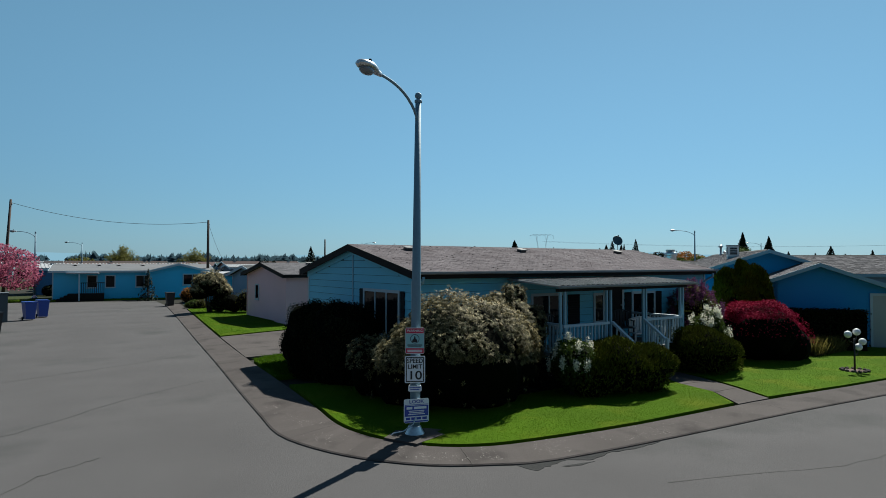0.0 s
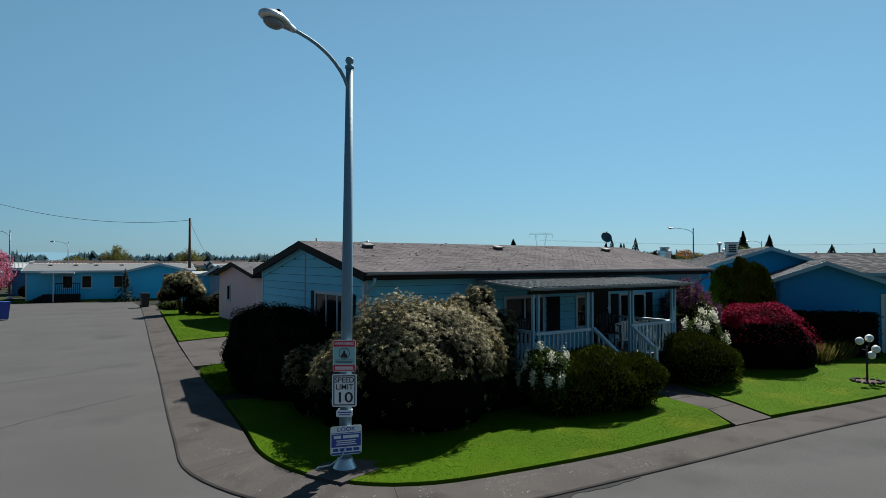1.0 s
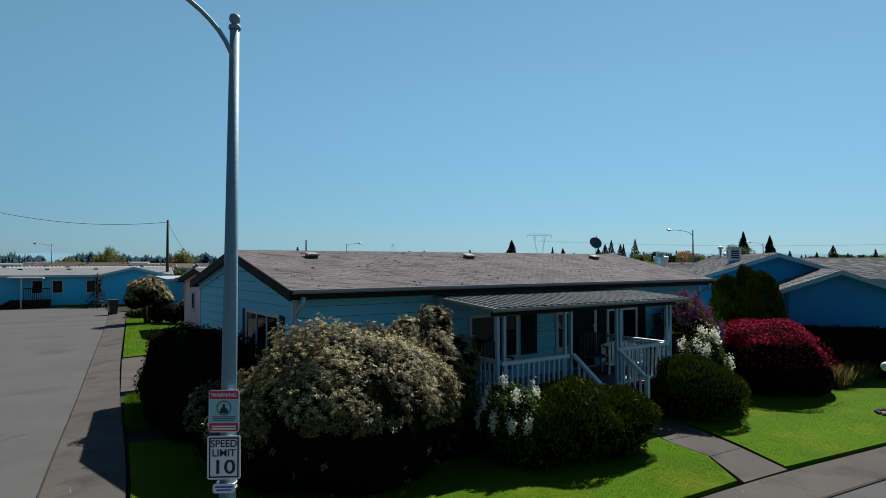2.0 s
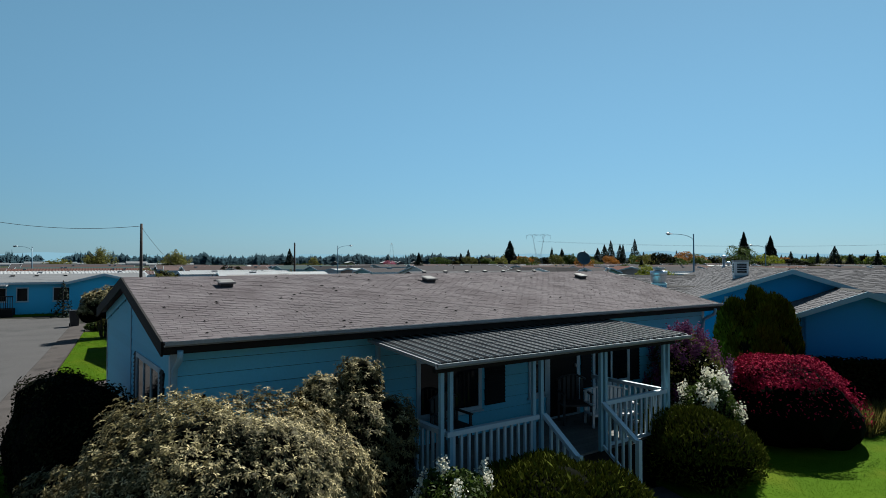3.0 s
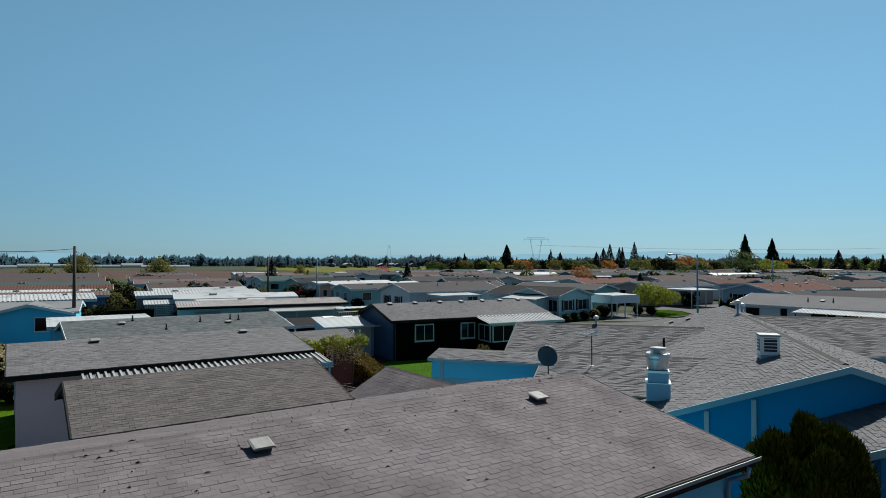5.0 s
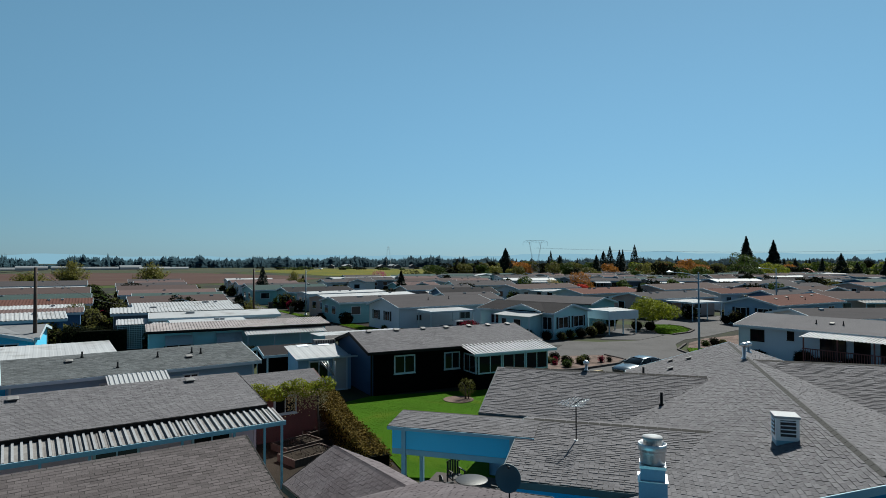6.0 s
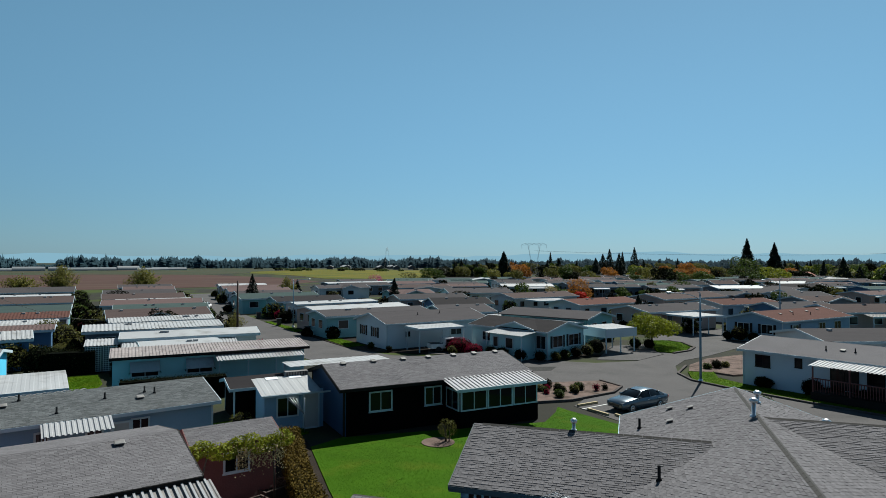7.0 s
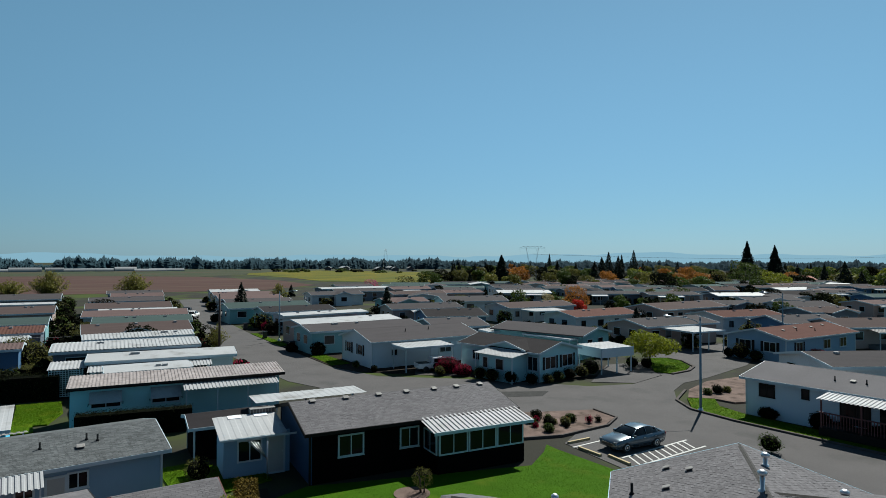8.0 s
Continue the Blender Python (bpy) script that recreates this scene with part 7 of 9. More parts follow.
solid("field", slab(B(), [(-160, 258), (40, 252), (100, 250), (135, 285), (145, 360), (128, 468), (64, 526), (15, 540), (-300, 560)], -0.2, 0.02), FIELD, "broad brown ploughed field beyond the houses", "field", "structure")
solid("field_2", slab(B(), [(158, 330), (196, 287), (236, 310), (370, 540), (318, 700), (196, 572), (173, 505), (172, 406)], -0.2, 0.05), CROP, "yellow-green flowering crop field", "field", "structure")
solid("field_3", slab(B(), [(-400, 560), (15, 540), (64, 526), (128, 468), (170, 510), (196, 575), (318, 703), (470, 800), (330, 900), (-400, 900)], -0.2, 0.035), PASTURE, "dull green pasture strip round the greenhouses", "field", "structure")
for i in range(26):
    r_ = random.Random(1700 + i)
    az = radians(r_.uniform(56, 72))
    d = r_.uniform(560, 800)
    shrub("low scrub on the plain", [(20 + d * math.cos(az), 20 + d * math.sin(az), 0.8, r_.uniform(3, 8), r_.uniform(2, 4), r_.uniform(0.8, 1.6))], [("foliage", 260, 1.0, 0.6, LEAF_TREE if i % 2 else LEAF_DARK, 0.8, 0.3, None)], 1720 + i, stems=False, core=0, group="scrub on the plain")
for i in range(7):
    r_ = random.Random(1750 + i)
    az = radians(r_.uniform(58, 66))
    d = r_.uniform(690, 800)
    w_, l_ = r_.uniform(6, 9), r_.uniform(12, 24)
    bn = thing("barn", "distant low farm building with a pale roof", "barn", pose(20 + d * math.cos(az), 20 + d * math.sin(az), 0, 0, 0, r_.uniform(-40, 10)), "farm buildings on the plain")
    bm = B()
    prism(bm, [(0, 0), (w_, 0), (w_, 3.0), (w_ / 2, 4.6), (0, 3.0)], 0, l_)
    part("wall", bm, FAR_BARN, bn)
    for a, za, b, zb in ((-0.4, 2.9, w_ / 2, 4.75), (w_ / 2, 4.75, w_ + 0.4, 2.9)):
        bm = B()
        prism(bm, [(a, za), (b, zb), (b, zb - 0.2), (a, za - 0.2)], -0.4, l_ + 0.4)
        part("roof", bm, METAL_GREY if i % 2 else METAL_WHITE, bn)


def greenhouse(x, y, rot, L, W, h):
    t = thing("greenhouse", "long low greenhouse tunnel of white film", "greenhouse", pose(x, y, 0, 0, 0, rot), "greenhouses on the plain")
    bm = B()
    pr = [(W / 2 * math.cos(a), h * math.sin(a)) for a in [math.pi * k / 10 for k in range(11)]]
    prism(bm, pr, 0, L)
    part("cover", bm, POLY, t)
    for k in range(5):
        part("hoop", box(B(), -W / 2 - 0.1, L * k / 4 - 0.2, 0, W / 2 + 0.1, L * k / 4 + 0.2, h * 0.1), METAL_GREY, t)
    return t


for i in range(15):
    r_ = random.Random(1800 + i)
    greenhouse(-60 + i * 15.5 + r_.uniform(-3, 3), 716 + r_.uniform(-18, 30) + i * 1.2, -90 + r_.uniform(-5, 5), r_.uniform(12, 30), r_.uniform(7, 9), r_.uniform(2.4, 4.6))

# ---- rows of homes that fill the park ----
FAR_N = [0]
FAR_SHRUBS = {"dark": [], "green": [], "olive": [], "crimson": []}


def far_home(x, y, rot, L, W, roof, wall, rise=0.55, eave=2.75, ribs=False, feature=None):
    """A home of the far rows: walls, roof, fascias, windows and a carport."""
    FAR_N[0] += 1
    r = random.Random(FAR_N[0])
    h = thing("house", "low %s bungalow with a %s gable roof" % (wall[1], roof), "house", pose(x, y, 0, 0, 0, rot), "homes of the park")
    yr, zr = W / 2, eave + rise
    bm = B()
    prism(bm, [(0, 0), (W, 0), (W, eave - 0.1), (yr, zr - 0.1), (0, eave - 0.1)], 0, L, Matrix(((0, 1, 0, 0), (1, 0, 0, 0), (0, 0, 1, 0), (0, 0, 0, 1))))
    part("wall", bm, wall[0], h)
    for ya in (-0.35, W + 0.35):
        if ribs:
            part("sheet", corrugated(B(), -0.3, L + 0.3, ya, eave - 0.35 * rise / yr, yr, zr, 0.34, 0.035), ROOF_FAR[roof], h)
        else:
            part("roof", roof_slab(B(), -0.3, L + 0.3, ya, eave - 0.35 * rise / yr, yr, zr, 0.12), ROOF_FAR[roof], h)
    part("fascia", box(B(), -0.3, -0.39, eave - 0.3, L + 0.3, -0.355, eave - 0.08), TRIM, h)
    for x0 in (-0.33, L + 0.3):
        for ya in (-0.35, W + 0.35):
            part("rake_board", roof_slab(B(), x0, x0 + 0.03, ya, eave - 0.35 * rise / yr + 0.01, yr, zr + 0.01, 0.2), TRIM, h)
    xx = r.uniform(0.8, 1.6)
    while xx < L - 1.8:
        w = r.choice((0.9, 1.2, 1.5))
        win = part("window", box(B(), xx - 0.07, -0.04, 1.05, xx + w + 0.07, -0.01, 2.15), TRIM, h)
        part("pane", box(B(), xx, -0.05, 1.12, xx + w, -0.042, 2.08), GLASS, win)
        xx += w + r.uniform(1.2, 2.6)
    for side in ("left",):
        m = wall_m(side, L, W)
        for xx in (W * 0.18, W * 0.58):
            win = part("window", box(B(), xx - 0.07, -0.04, 1.05, xx + 1.17, -0.01, 2.15, m), TRIM, h)
            part("pane", box(B(), xx, -0.05, 1.12, xx + 1.1, -0.042, 2.08, m), GLASS, win)
    for k in range(r.randrange(1, 4)):
        vx = r.uniform(1, L - 1)
        part("roof_vent", box(B(), vx, yr - 0.9, zr - 0.9 * rise / yr - 0.05, vx + 0.35, yr - 0.6, zr - 0.6 * rise / yr + 0.13), METAL_WHITE, h)
    kind = r.random() if feature is None else feature
    if kind < 0.3:      # a cross gable at one end of the front
        gx, gw = r.uniform(0.2, 0.55) * L, r.uniform(3.6, 4.8)
        bm = B()
        prism(bm, [(gx, 0), (gx + gw, 0), (gx + gw, eave - 0.12), (gx + gw / 2, zr - 0.12), (gx, eave - 0.12)], -1.6, yr)
        part("gable_wall", bm, wall[0], h)
        for sx in (gx - 0.3, gx + gw + 0.3):
            bm = B()
            a, b = min(sx, gx + gw / 2), max(sx, gx + gw / 2)
            za, zb = (eave - 0.08, zr + 0.01) if sx < gx else (zr + 0.01, eave - 0.08)
            prism(bm, [(a, za), (b, zb), (b, zb - 0.1), (a, za - 0.1)], -1.95, yr)
            part("roof", bm, ROOF_FAR[roof], h)
            bm = B()
            prism(bm, [(a, za + 0.02), (b, zb + 0.02), (b, zb - 0.18), (a, za - 0.18)], -1.99, -1.952)
            part("rake_board", bm, TRIM, h)
        win = part("window", box(B(), gx + gw / 2 - 0.8, -1.64, 1.05, gx + gw / 2 + 0.8, -1.602, 2.15), TRIM, h)
        part("pane", box(B(), gx + gw / 2 - 0.7, -1.65, 1.12, gx + gw / 2 + 0.7, -1.642, 2.08), GLASS, win)
    elif kind < 0.75:   # a ribbed metal awning along part of the front
        a = r.uniform(0.05, 0.5) * L
        b = min(L - 0.2, a + r.uniform(3.5, 7.5))
        aw = part("awning", corrugated(B(), a, b, -2.1, 2.2, -0.05, 2.5, 0.5, 0.05), r.choice((METAL_WHITE, METAL_WHITE, METAL_GREY)), h)
        part("awning_fascia", box(B(), a, -2.15, 2.08, b, -2.11, 2.26), TRIM, aw)
        for px in (a + 0.1, (a + b) / 2, b - 0.2):
            part("post", box(B(), px, -2.05, 0, px + 0.09, -1.96, 2.2), TRIM, aw)
        part("deck", box(B(), a + 0.2, -1.9, 0, b - 0.2, -0.06, 0.55), SKIRT, aw)
    for k in range(3):
        sx, hh = r.uniform(0, L), r.uniform(0.9, 2.3)
        p = pose(x, y, 0, 0, 0, rot) @ Vector((sx if k < 2 else r.choice((-1.2, L + 1.2)), r.uniform(-2.9, -2.3) if k < 2 else r.uniform(0, W), 0))
        FAR_SHRUBS[r.choice(("dark", "green", "dark", "olive", "dark", "dark", "crimson"))].append((p.x, p.y, hh))
    return h


FAR_BLUE = mat("far_blue_wall", (0.045, 0.12, 0.24), 0.7, 0.15, 3, 10, 0.1)
FAR_WHITE = mat("far_white_wall", (0.5, 0.54, 0.57), 0.7, 0.15, 3, 10, 0.1)
FAR_TEAL = mat("far_teal_wall", (0.17, 0.34, 0.37), 0.7, 0.15, 3, 10, 0.1)
FAR_GREY = mat("far_slate_wall", (0.1, 0.125, 0.16), 0.7, 0.15, 3, 10, 0.1)
FAR_TAN = mat("far_tan_wall", (0.32, 0.25, 0.23), 0.7, 0.15, 3, 10, 0.1)
WALLS = [(FAR_WHITE, "white"), (FAR_TEAL, "green-blue"), (FAR_GREY, "slate-grey"), (FAR_TAN, "tan"), (FAR_BLUE, "blue")]


def home_row(specs):
    for x, y, rot, L, W, roof, w, rise, ribs, feature in specs:
        far_home(x, y, rot, L, W, roof, WALLS[w], rise, 2.75, ribs, feature)


# rows behind the long pale house, left of the far lane
ROOF_FAR["white"] = METAL_WHITE
home_row(((26.6, 72.2, -5, 5.4, 3.0, "white", 0, 0.12, False, 0.9), (26.0, 78.6, -10, 11.0, 4.2, "white", 0, 0.3, False, 0.9), (23.9, 86.4, -7, 12.0, 6.2, "white", 2, 0.3, True, 0.9), (27.1, 94.6, -4, 10.2, 3.4, "white", 0, 0.3, True, 0.9),
          (27.4, 99.6, -4, 11.0, 7.6, "brown", 3, 0.75, False, 0.9), (29.6, 112.7, -9, 11.6, 5.8, "teal", 4, 0.55, False, 0.9), (29.4, 124.4, -10, 13.8, 6.4, "pinkish", 0, 0.6, False, 0.9)))
home_row(((32.5, 133.0, -8, 11.0, 4.0, "white", 0, 0.25, False, 0.9), (31.3, 140.7, -6, 13.0, 8.0, "brown", 2, 0.7, False, 0.9), (33.7, 161.5, -8, 13.2, 6.6, "grey", 0, 0.6, False, 0.9), (39.6, 178.5, -9, 10.5, 6.4, "pinkish", 0, 0.6, False, 0.9), (40.5, 193, -8, 12.0, 6.4, "grey", 2, 0.6, False, 0.9),
          (7.7, 106.9, -6, 16, 5.2, "red", 2, 0.5, True, 0.9), (6.0, 98.6, -6, 16, 3.6, "white", 3, 0.3, True, 0.9), (5.5, 92.5, -6, 16, 3.4, "pinkish", 4, 0.3, True, 0.9), (8.6, 117.8, -6, 16, 6.6, "teal", 1, 0.6, False, 0.9)))
home_row(((9.5, 137.6, -6, 16.8, 8.4, "brown", 3, 0.8, False, 0.9), (9.0, 161.0, -6, 18.5, 4.0, "white", 0, 0.2, False, 0.9), (8.0, 178.6, -6, 21.5, 9.5, "grey", 2, 0.9, False, 0.9), (3.5, 83.5, 0, 16, 5.5, "white", 4, 0.4, True, 0.9), (-14, 150, -4, 16, 6.4, "grey", 1, 0.6, False, 0.9), (-16, 118, -4, 16, 6.4, "red", 3, 0.6, False, 0.9)))
# ribbed awnings and a lattice shed before the white-roofed homes
aw = thing("awning", "long ribbed white awning on dark posts along a home", "awning", pose(25.7, 77.0, 0, 0, 0, -9))
part("sheet", corrugated(B(), 0, 9.2, -0.35, 2.1, 1.4, 2.4, 0.26, 0.04), METAL_WHITE, aw)
for px in (0.1, 3.1, 6.1, 9.0):
    part("post", box(B(), px, -0.3, 0, px + 0.08, -0.22, 2.12), DARK_TRIM, aw)
aw = thing("awning", "short ribbed white awning beside a home", "awning", pose(32.4, 83.6, 0, 0, 0, -7))
part("sheet", corrugated(B(), 0, 3.2, 0, 2.15, 1.9, 2.45, 0.26, 0.04), METAL_WHITE, aw)
for px in (0.1, 3.0):
    part("post", box(B(), px, 0.05, 0, px + 0.08, 0.13, 2.16), TRIM, aw)
sh = thing("shed", "small lattice-walled shed under a ribbed white roof", "shed", pose(23.1, 78.6, 0, 0, 0, -8))
part("wall", box(B(), 0.1, 0.1, 0, 2.5, 2.6, 2.2), DARK_TRIM, sh)
part("sheet", corrugated(B(), 0, 2.7, 0, 2.25, 2.8, 2.5, 0.26, 0.04), METAL_WHITE, sh)
for k in range(13):
    part("lath", box(B(), 0.1 + k * 0.19, 0.06, 0.1, 0.15 + k * 0.19, 0.095, 2.2), TRIM, sh)
    part("lath", box(B(), 0.1, 0.02, 0.12 + k * 0.165, 2.5, 0.055, 0.17 + k * 0.165), TRIM, sh)
gb = thing("cross_gable", "low cross gable on a brown-roofed home", "gable", pose(27.4, 99.6, 0, 0, 0, -4))
for a, za, b, zb in ((3.3, 2.66, 5.3, 3.3), (5.3, 3.3, 7.3, 2.66)):
    bm = B()
    prism(bm, [(a, za), (b, zb), (b, zb - 0.1), (a, za - 0.1)], -0.5, 3.4)
    part("roof", bm, ROOF_FAR["brown"], gb)
    bm = B()
    prism(bm, [(a, za + 0.02), (b, zb + 0.02), (b, zb - 0.14), (a, za - 0.14)], -0.54, -0.503)
    part("rake_board", bm, TRIM, gb)
bm = B()
prism(bm, [(3.5, 2.6), (7.1, 2.6), (5.3, 3.18)], -0.3, 3.0)
part("gable_wall", bm, FAR_GREY, gb)
# right of the far lane
home_row(((49.3, 88.5, -3, 14.4, 6.2, "grey", 1, 0.5, False, 0.9), (51.4, 96.2, 2, 14.6, 6.4, "white", 3, 0.4, False, 0.9), (54.2, 109.9, 2, 13.8, 4.4, "white", 0, 0.22, False, 0.9), (54.2, 118.4, -4, 11.6, 7.0, "dark", 1, 0.6, False, 0.9), (51.6, 128.9, -3, 14.4, 8.0, "teal", 1, 0.7, False, 0.9),
          (55.0, 142.0, -6, 12.5, 7.0, "grey", 2, 0.6, False, 0.5), (57.5, 156.7, -7, 13.2, 7.0, "pinkish", 0, 0.6, False, 0.5)))
home_row(((60.5, 172, -7, 15, 7.0, "pinkish", 3, 0.6, False, 0.5), (64, 188, -7, 12, 7.0, "white", 0, 0.5, False, 0.2), (95.8, 189.3, -3, 22, 6.4, "white", 2, 0.3, False, 0.9), (71.2, 97.0, -20, 9.0, 8.0, "dark", 4, 0.8, False, 0.9), (63.9, 84.5, -15, 7.0, 8.0, "grey", 2, 0.7, False, 0.9),
          (92.2, 102.7, -3, 15.3, 7.2, "brown", 0, 0.7, False, 0.9), (88.8, 84.2, -3, 13.6, 7.0, "red", 0, 0.65, False, 0.9), (93.2, 123.8, -20, 13.6, 8.0, "grey", 0, 0.8, False, 0.9), (78.4, 69.6, 104, 12, 6.4, "grey", 1, 0.6, False, 0.9)))
home_row(((86.1, 70.0, -8, 12.8, 7.0, "grey", 3, 0.65, False, 0.9), (111.4, 85.3, -3, 18.0, 8.0, "brown", 3, 0.8, False, 0.9), (106.8, 71.9, -14, 12.0, 7.0, "red", 0, 0.6, False, 0.5), (105.0, 62.1, -25, 9.0, 7.0, "grey", 4, 0.75, False, 0.9), (106.1, 55.4, -30, 10.0, 8.0, "brown", 3, 0.75, False, 0.5),
          (73.4, 43.4, -32, 13.0, 7.0, "grey", 0, 0.6, False, 0.9), (173.4, 97.7, -30, 15.0, 8.0, "dark", 4, 0.9, False, 0.9), (137.0, 77.4, -25, 10.5, 7.0, "grey", 0, 0.7, False, 0.5), (187.1, 121.1, -30, 7.0, 7.0, "brown", 3, 1.0, False, 0.9)))
home_row(((170.0, 125.0, -28, 12.0, 8.0, "dark", 2, 0.9, False, 0.5), (318.0, 164.0, -32, 15.0, 10.0, "salmon", 3, 1.6, False, 0.2), (122.0, 52.0, -30, 13.0, 7.0, "grey", 0, 0.7, False, 0.5), (98.0, 40.0, -25, 14.0, 6.5, "grey", 1, 0.65, False, 0.5), (127.0, 68.5, -22, 9.0, 6.5, "brown", 2, 0.6, False, 0.2), (146.0, 60.0, -28, 14.0, 7.0, "grey", 0, 0.7, False, 0.5),
          (92.0, 172.0, -8, 14.0, 7.0, "grey", 2, 0.65, False, 0.9), (112.0, 176.0, -10, 12.0, 7.0, "pinkish", 3, 0.65, False, 0.5), (80.0, 160.0, -6, 13.0, 7.0, "grey", 0, 0.65, False, 0.2), (98.0, 152.0, -10, 14.0, 7.0, "brown", 3, 0.65, False, 0.5), (74.0, 112.0, -12, 13.0, 7.0, "grey", 3, 0.65, False, 0.5), (82.0, 128.0, -10, 9.0, 7.0, "pinkish", 1, 0.65, False, 0.2)))
PLACED = [(129.6, 121.6), (121.5, 113.3), (116.0, 105.0), (124, 125.3), (110.0, 112.0), (114, 132), (101.3, 83.5)] + [(ob.matrix_world.translation.x, ob.matrix_world.translation.y) for ob in bpy.data.objects if ob.parent is None and ob.name.split(".")[0] == "house"]
carport("white flat carport roof beside the brown-roofed home", pose(93.0, 97.4, 0, 0, 0, -12), 7.0, 4.6, 2.4, 0.12)
# the rows beyond, turned a little here and there
for i in range(13):
    d = 118 + 14.5 * i
    k = 0
    while k * 17.5 / d < radians(47):
        r = random.Random(3000 + i * 40 + k)
        a = radians(21) + (k + 0.5 * (i % 2)) * 17.5 / d
        x, y = 20 + d * math.cos(a) + r.uniform(-2, 2), 20 + d * math.sin(a) + r.uniform(-2.5, 2.5)
        k += 1
        if y > 228 - 0.1 * x or x < 70 + 0.27 * (y - 100) or r.random() < 0.07 or any((x - px) ** 2 + (y - py) ** 2 < 150 for px, py in PLACED):
            continue
        far_home(x, y, r.choice((-35, -28, -20, -30, 55, -12)), r.uniform(10, 16), 7, r.choice(("grey", "grey", "brown", "grey", "dark", "pinkish", "grey", "brown", "teal", "dark", "grey", "white")), WALLS[r.choice((0, 0, 1, 2, 3, 4, 0))])

for i, (x0, y0, x1, y1, h_, m_) in enumerate(((27.0, 97.0, 27.4, 106.0, 1.8, LEAF_DARK), (26.5, 83.8, 24.0, 84.2, 1.9, LEAF_DARK), (20.4, 79.4, 24.0, 78.6, 1.9, LEAF_DARK), (29.0, 115.2, 30.0, 125.0, 2.0, LEAF_OLIVE), (27.5, 106.5, 28.2, 115.0, 1.9, LEAF_OLIVE), (31.5, 136, 33, 147, 2.2, LEAF_DARK), (21.5, 88.0, 23.0, 89.5, 1.2, LEAF_OLIVE))):
    hedge("clipped hedge between the rows of homes", [(x0, y0), (x1, y1)], 1.3, h_, 1800, m_, 300 + i, 0.12)
for i in range(90):
    r = random.Random(900 + i)
    if i < 20:
        y = 92 + i * 5.2
        x = 25.4 + (y - 92) * 0.06 + r.uniform(-1.0, 1.0)
    elif i < 34:
        y = 88 + (i - 20) * 7.5
        x = 40.9 + (y - 92) * 0.13 + r.choice((-1.0, 9.6)) + r.uniform(-0.4, 0.4)
    else:
        a, d = radians(r.uniform(22, 62)), r.uniform(85, 240)
        x, y = 20 + d * math.cos(a), 20 + d * math.sin(a)
    FAR_SHRUBS[("dark", "green", "dark", "dark", "olive")[i % 5]].append((x, y, r.uniform(1.2, 3.0)))
for (kind_, spots), m_ in zip(FAR_SHRUBS.items(), (LEAF_DARK, LEAF_TREE, LEAF_OLIVE, LEAF_RED)):
    r = np.random.default_rng(len(spots))
    leaves, cores = [], []
    for x, y, hh in spots:
        blobs = [(x, y, hh * 0.48, hh * 0.6, hh * 0.55, hh * 0.52), (x + hh * r.uniform(-0.4, 0.4), y + hh * r.uniform(-0.4, 0.4), hh * 0.34, hh * 0.42, hh * 0.42, hh * 0.36)]
        for size, n, out, rr in ((0.26, 330, leaves, 1.0), (0.7, 90, cores, 0.78)):
            p, nrm = blob_points([(*b[:3], b[3] * rr, b[4] * rr, b[5] * rr) for b in blobs], n, r, 0.12)
            out.append(leaf_quads(p, nrm, size, 0.6, r, 0.8 if rr == 1.0 else 0.2))
    ob = quad_cloud("garden_shrubs", np.concatenate(leaves), m_, None)
    tagged(ob, "%s garden shrubs in front of the far homes" % kind_, "shrubs", kind="stuff")
    quad_cloud("interior", np.concatenate(cores), SHADE_CORE, ob, "near-black sheets painted as inner shade")

for lab, x, y, hh, rr, m_, sd in (("olive bush between the rows", 21.5, 95.0, 3.4, 2.3, LEAF_OLIVE, 1301), ("yellowish bush by the garden", 18.3, 84.0, 2.6, 1.9, LEAF_OLIVE, 1302), ("dark bush by the garden", 20.3, 80.5, 2.4, 1.6, LEAF_DARK, 1303), ("green bush by the garden", 17.0, 89.5, 2.8, 1.8, LEAF_TREE, 1304)):
    shrub(lab, [(x, y, hh * 0.45, rr, rr * 0.9, hh * 0.5), (x + rr * 0.6, y + 0.5, hh * 0.35, rr * 0.7, rr * 0.7, hh * 0.42)], [("foliage", 2200, 0.22, 0.55, m_, 0.9, 0.3, None)], sd, core=0.75)

for i in range(60):
    r = random.Random(1500 + i)
    a, d = radians(r.uniform(22, 58)), r.uniform(120, 265)
    leafy_tree("dark garden tree among the homes", 20 + d * math.cos(a), 20 + d * math.sin(a), r.uniform(2.4, 4.4), r.uniform(1.5, 2.8), r.choice((LEAF_DARK, LEAF_DARK, LEAF_TREE, LEAF_OLIVE, LEAF_DARK)), 1600 + i, 700, 0.5, 0.08, low=0.6)

for i, (x, y, hh, rr) in enumerate(((63.45, 43.4, 0.75, 0.65), (63.4, 40.0, 1.1, 0.7), (63.45, 38.7, 0.8, 0.6), (63.4, 36.9, 0.9, 0.65))):
    shrub("low dark clipped shrub against the white house", [(x, y, hh * 0.5, rr, rr, hh * 0.55)], [("foliage", 900, 0.1, 0.55, LEAF_DARK, 0.8, 0.15, None)], 1401 + i, stems=False, core=0.88)

# ---- things on the roofs ----
def B_LOCAL(u, v, z):
    return NB @ pose(u, v, z)


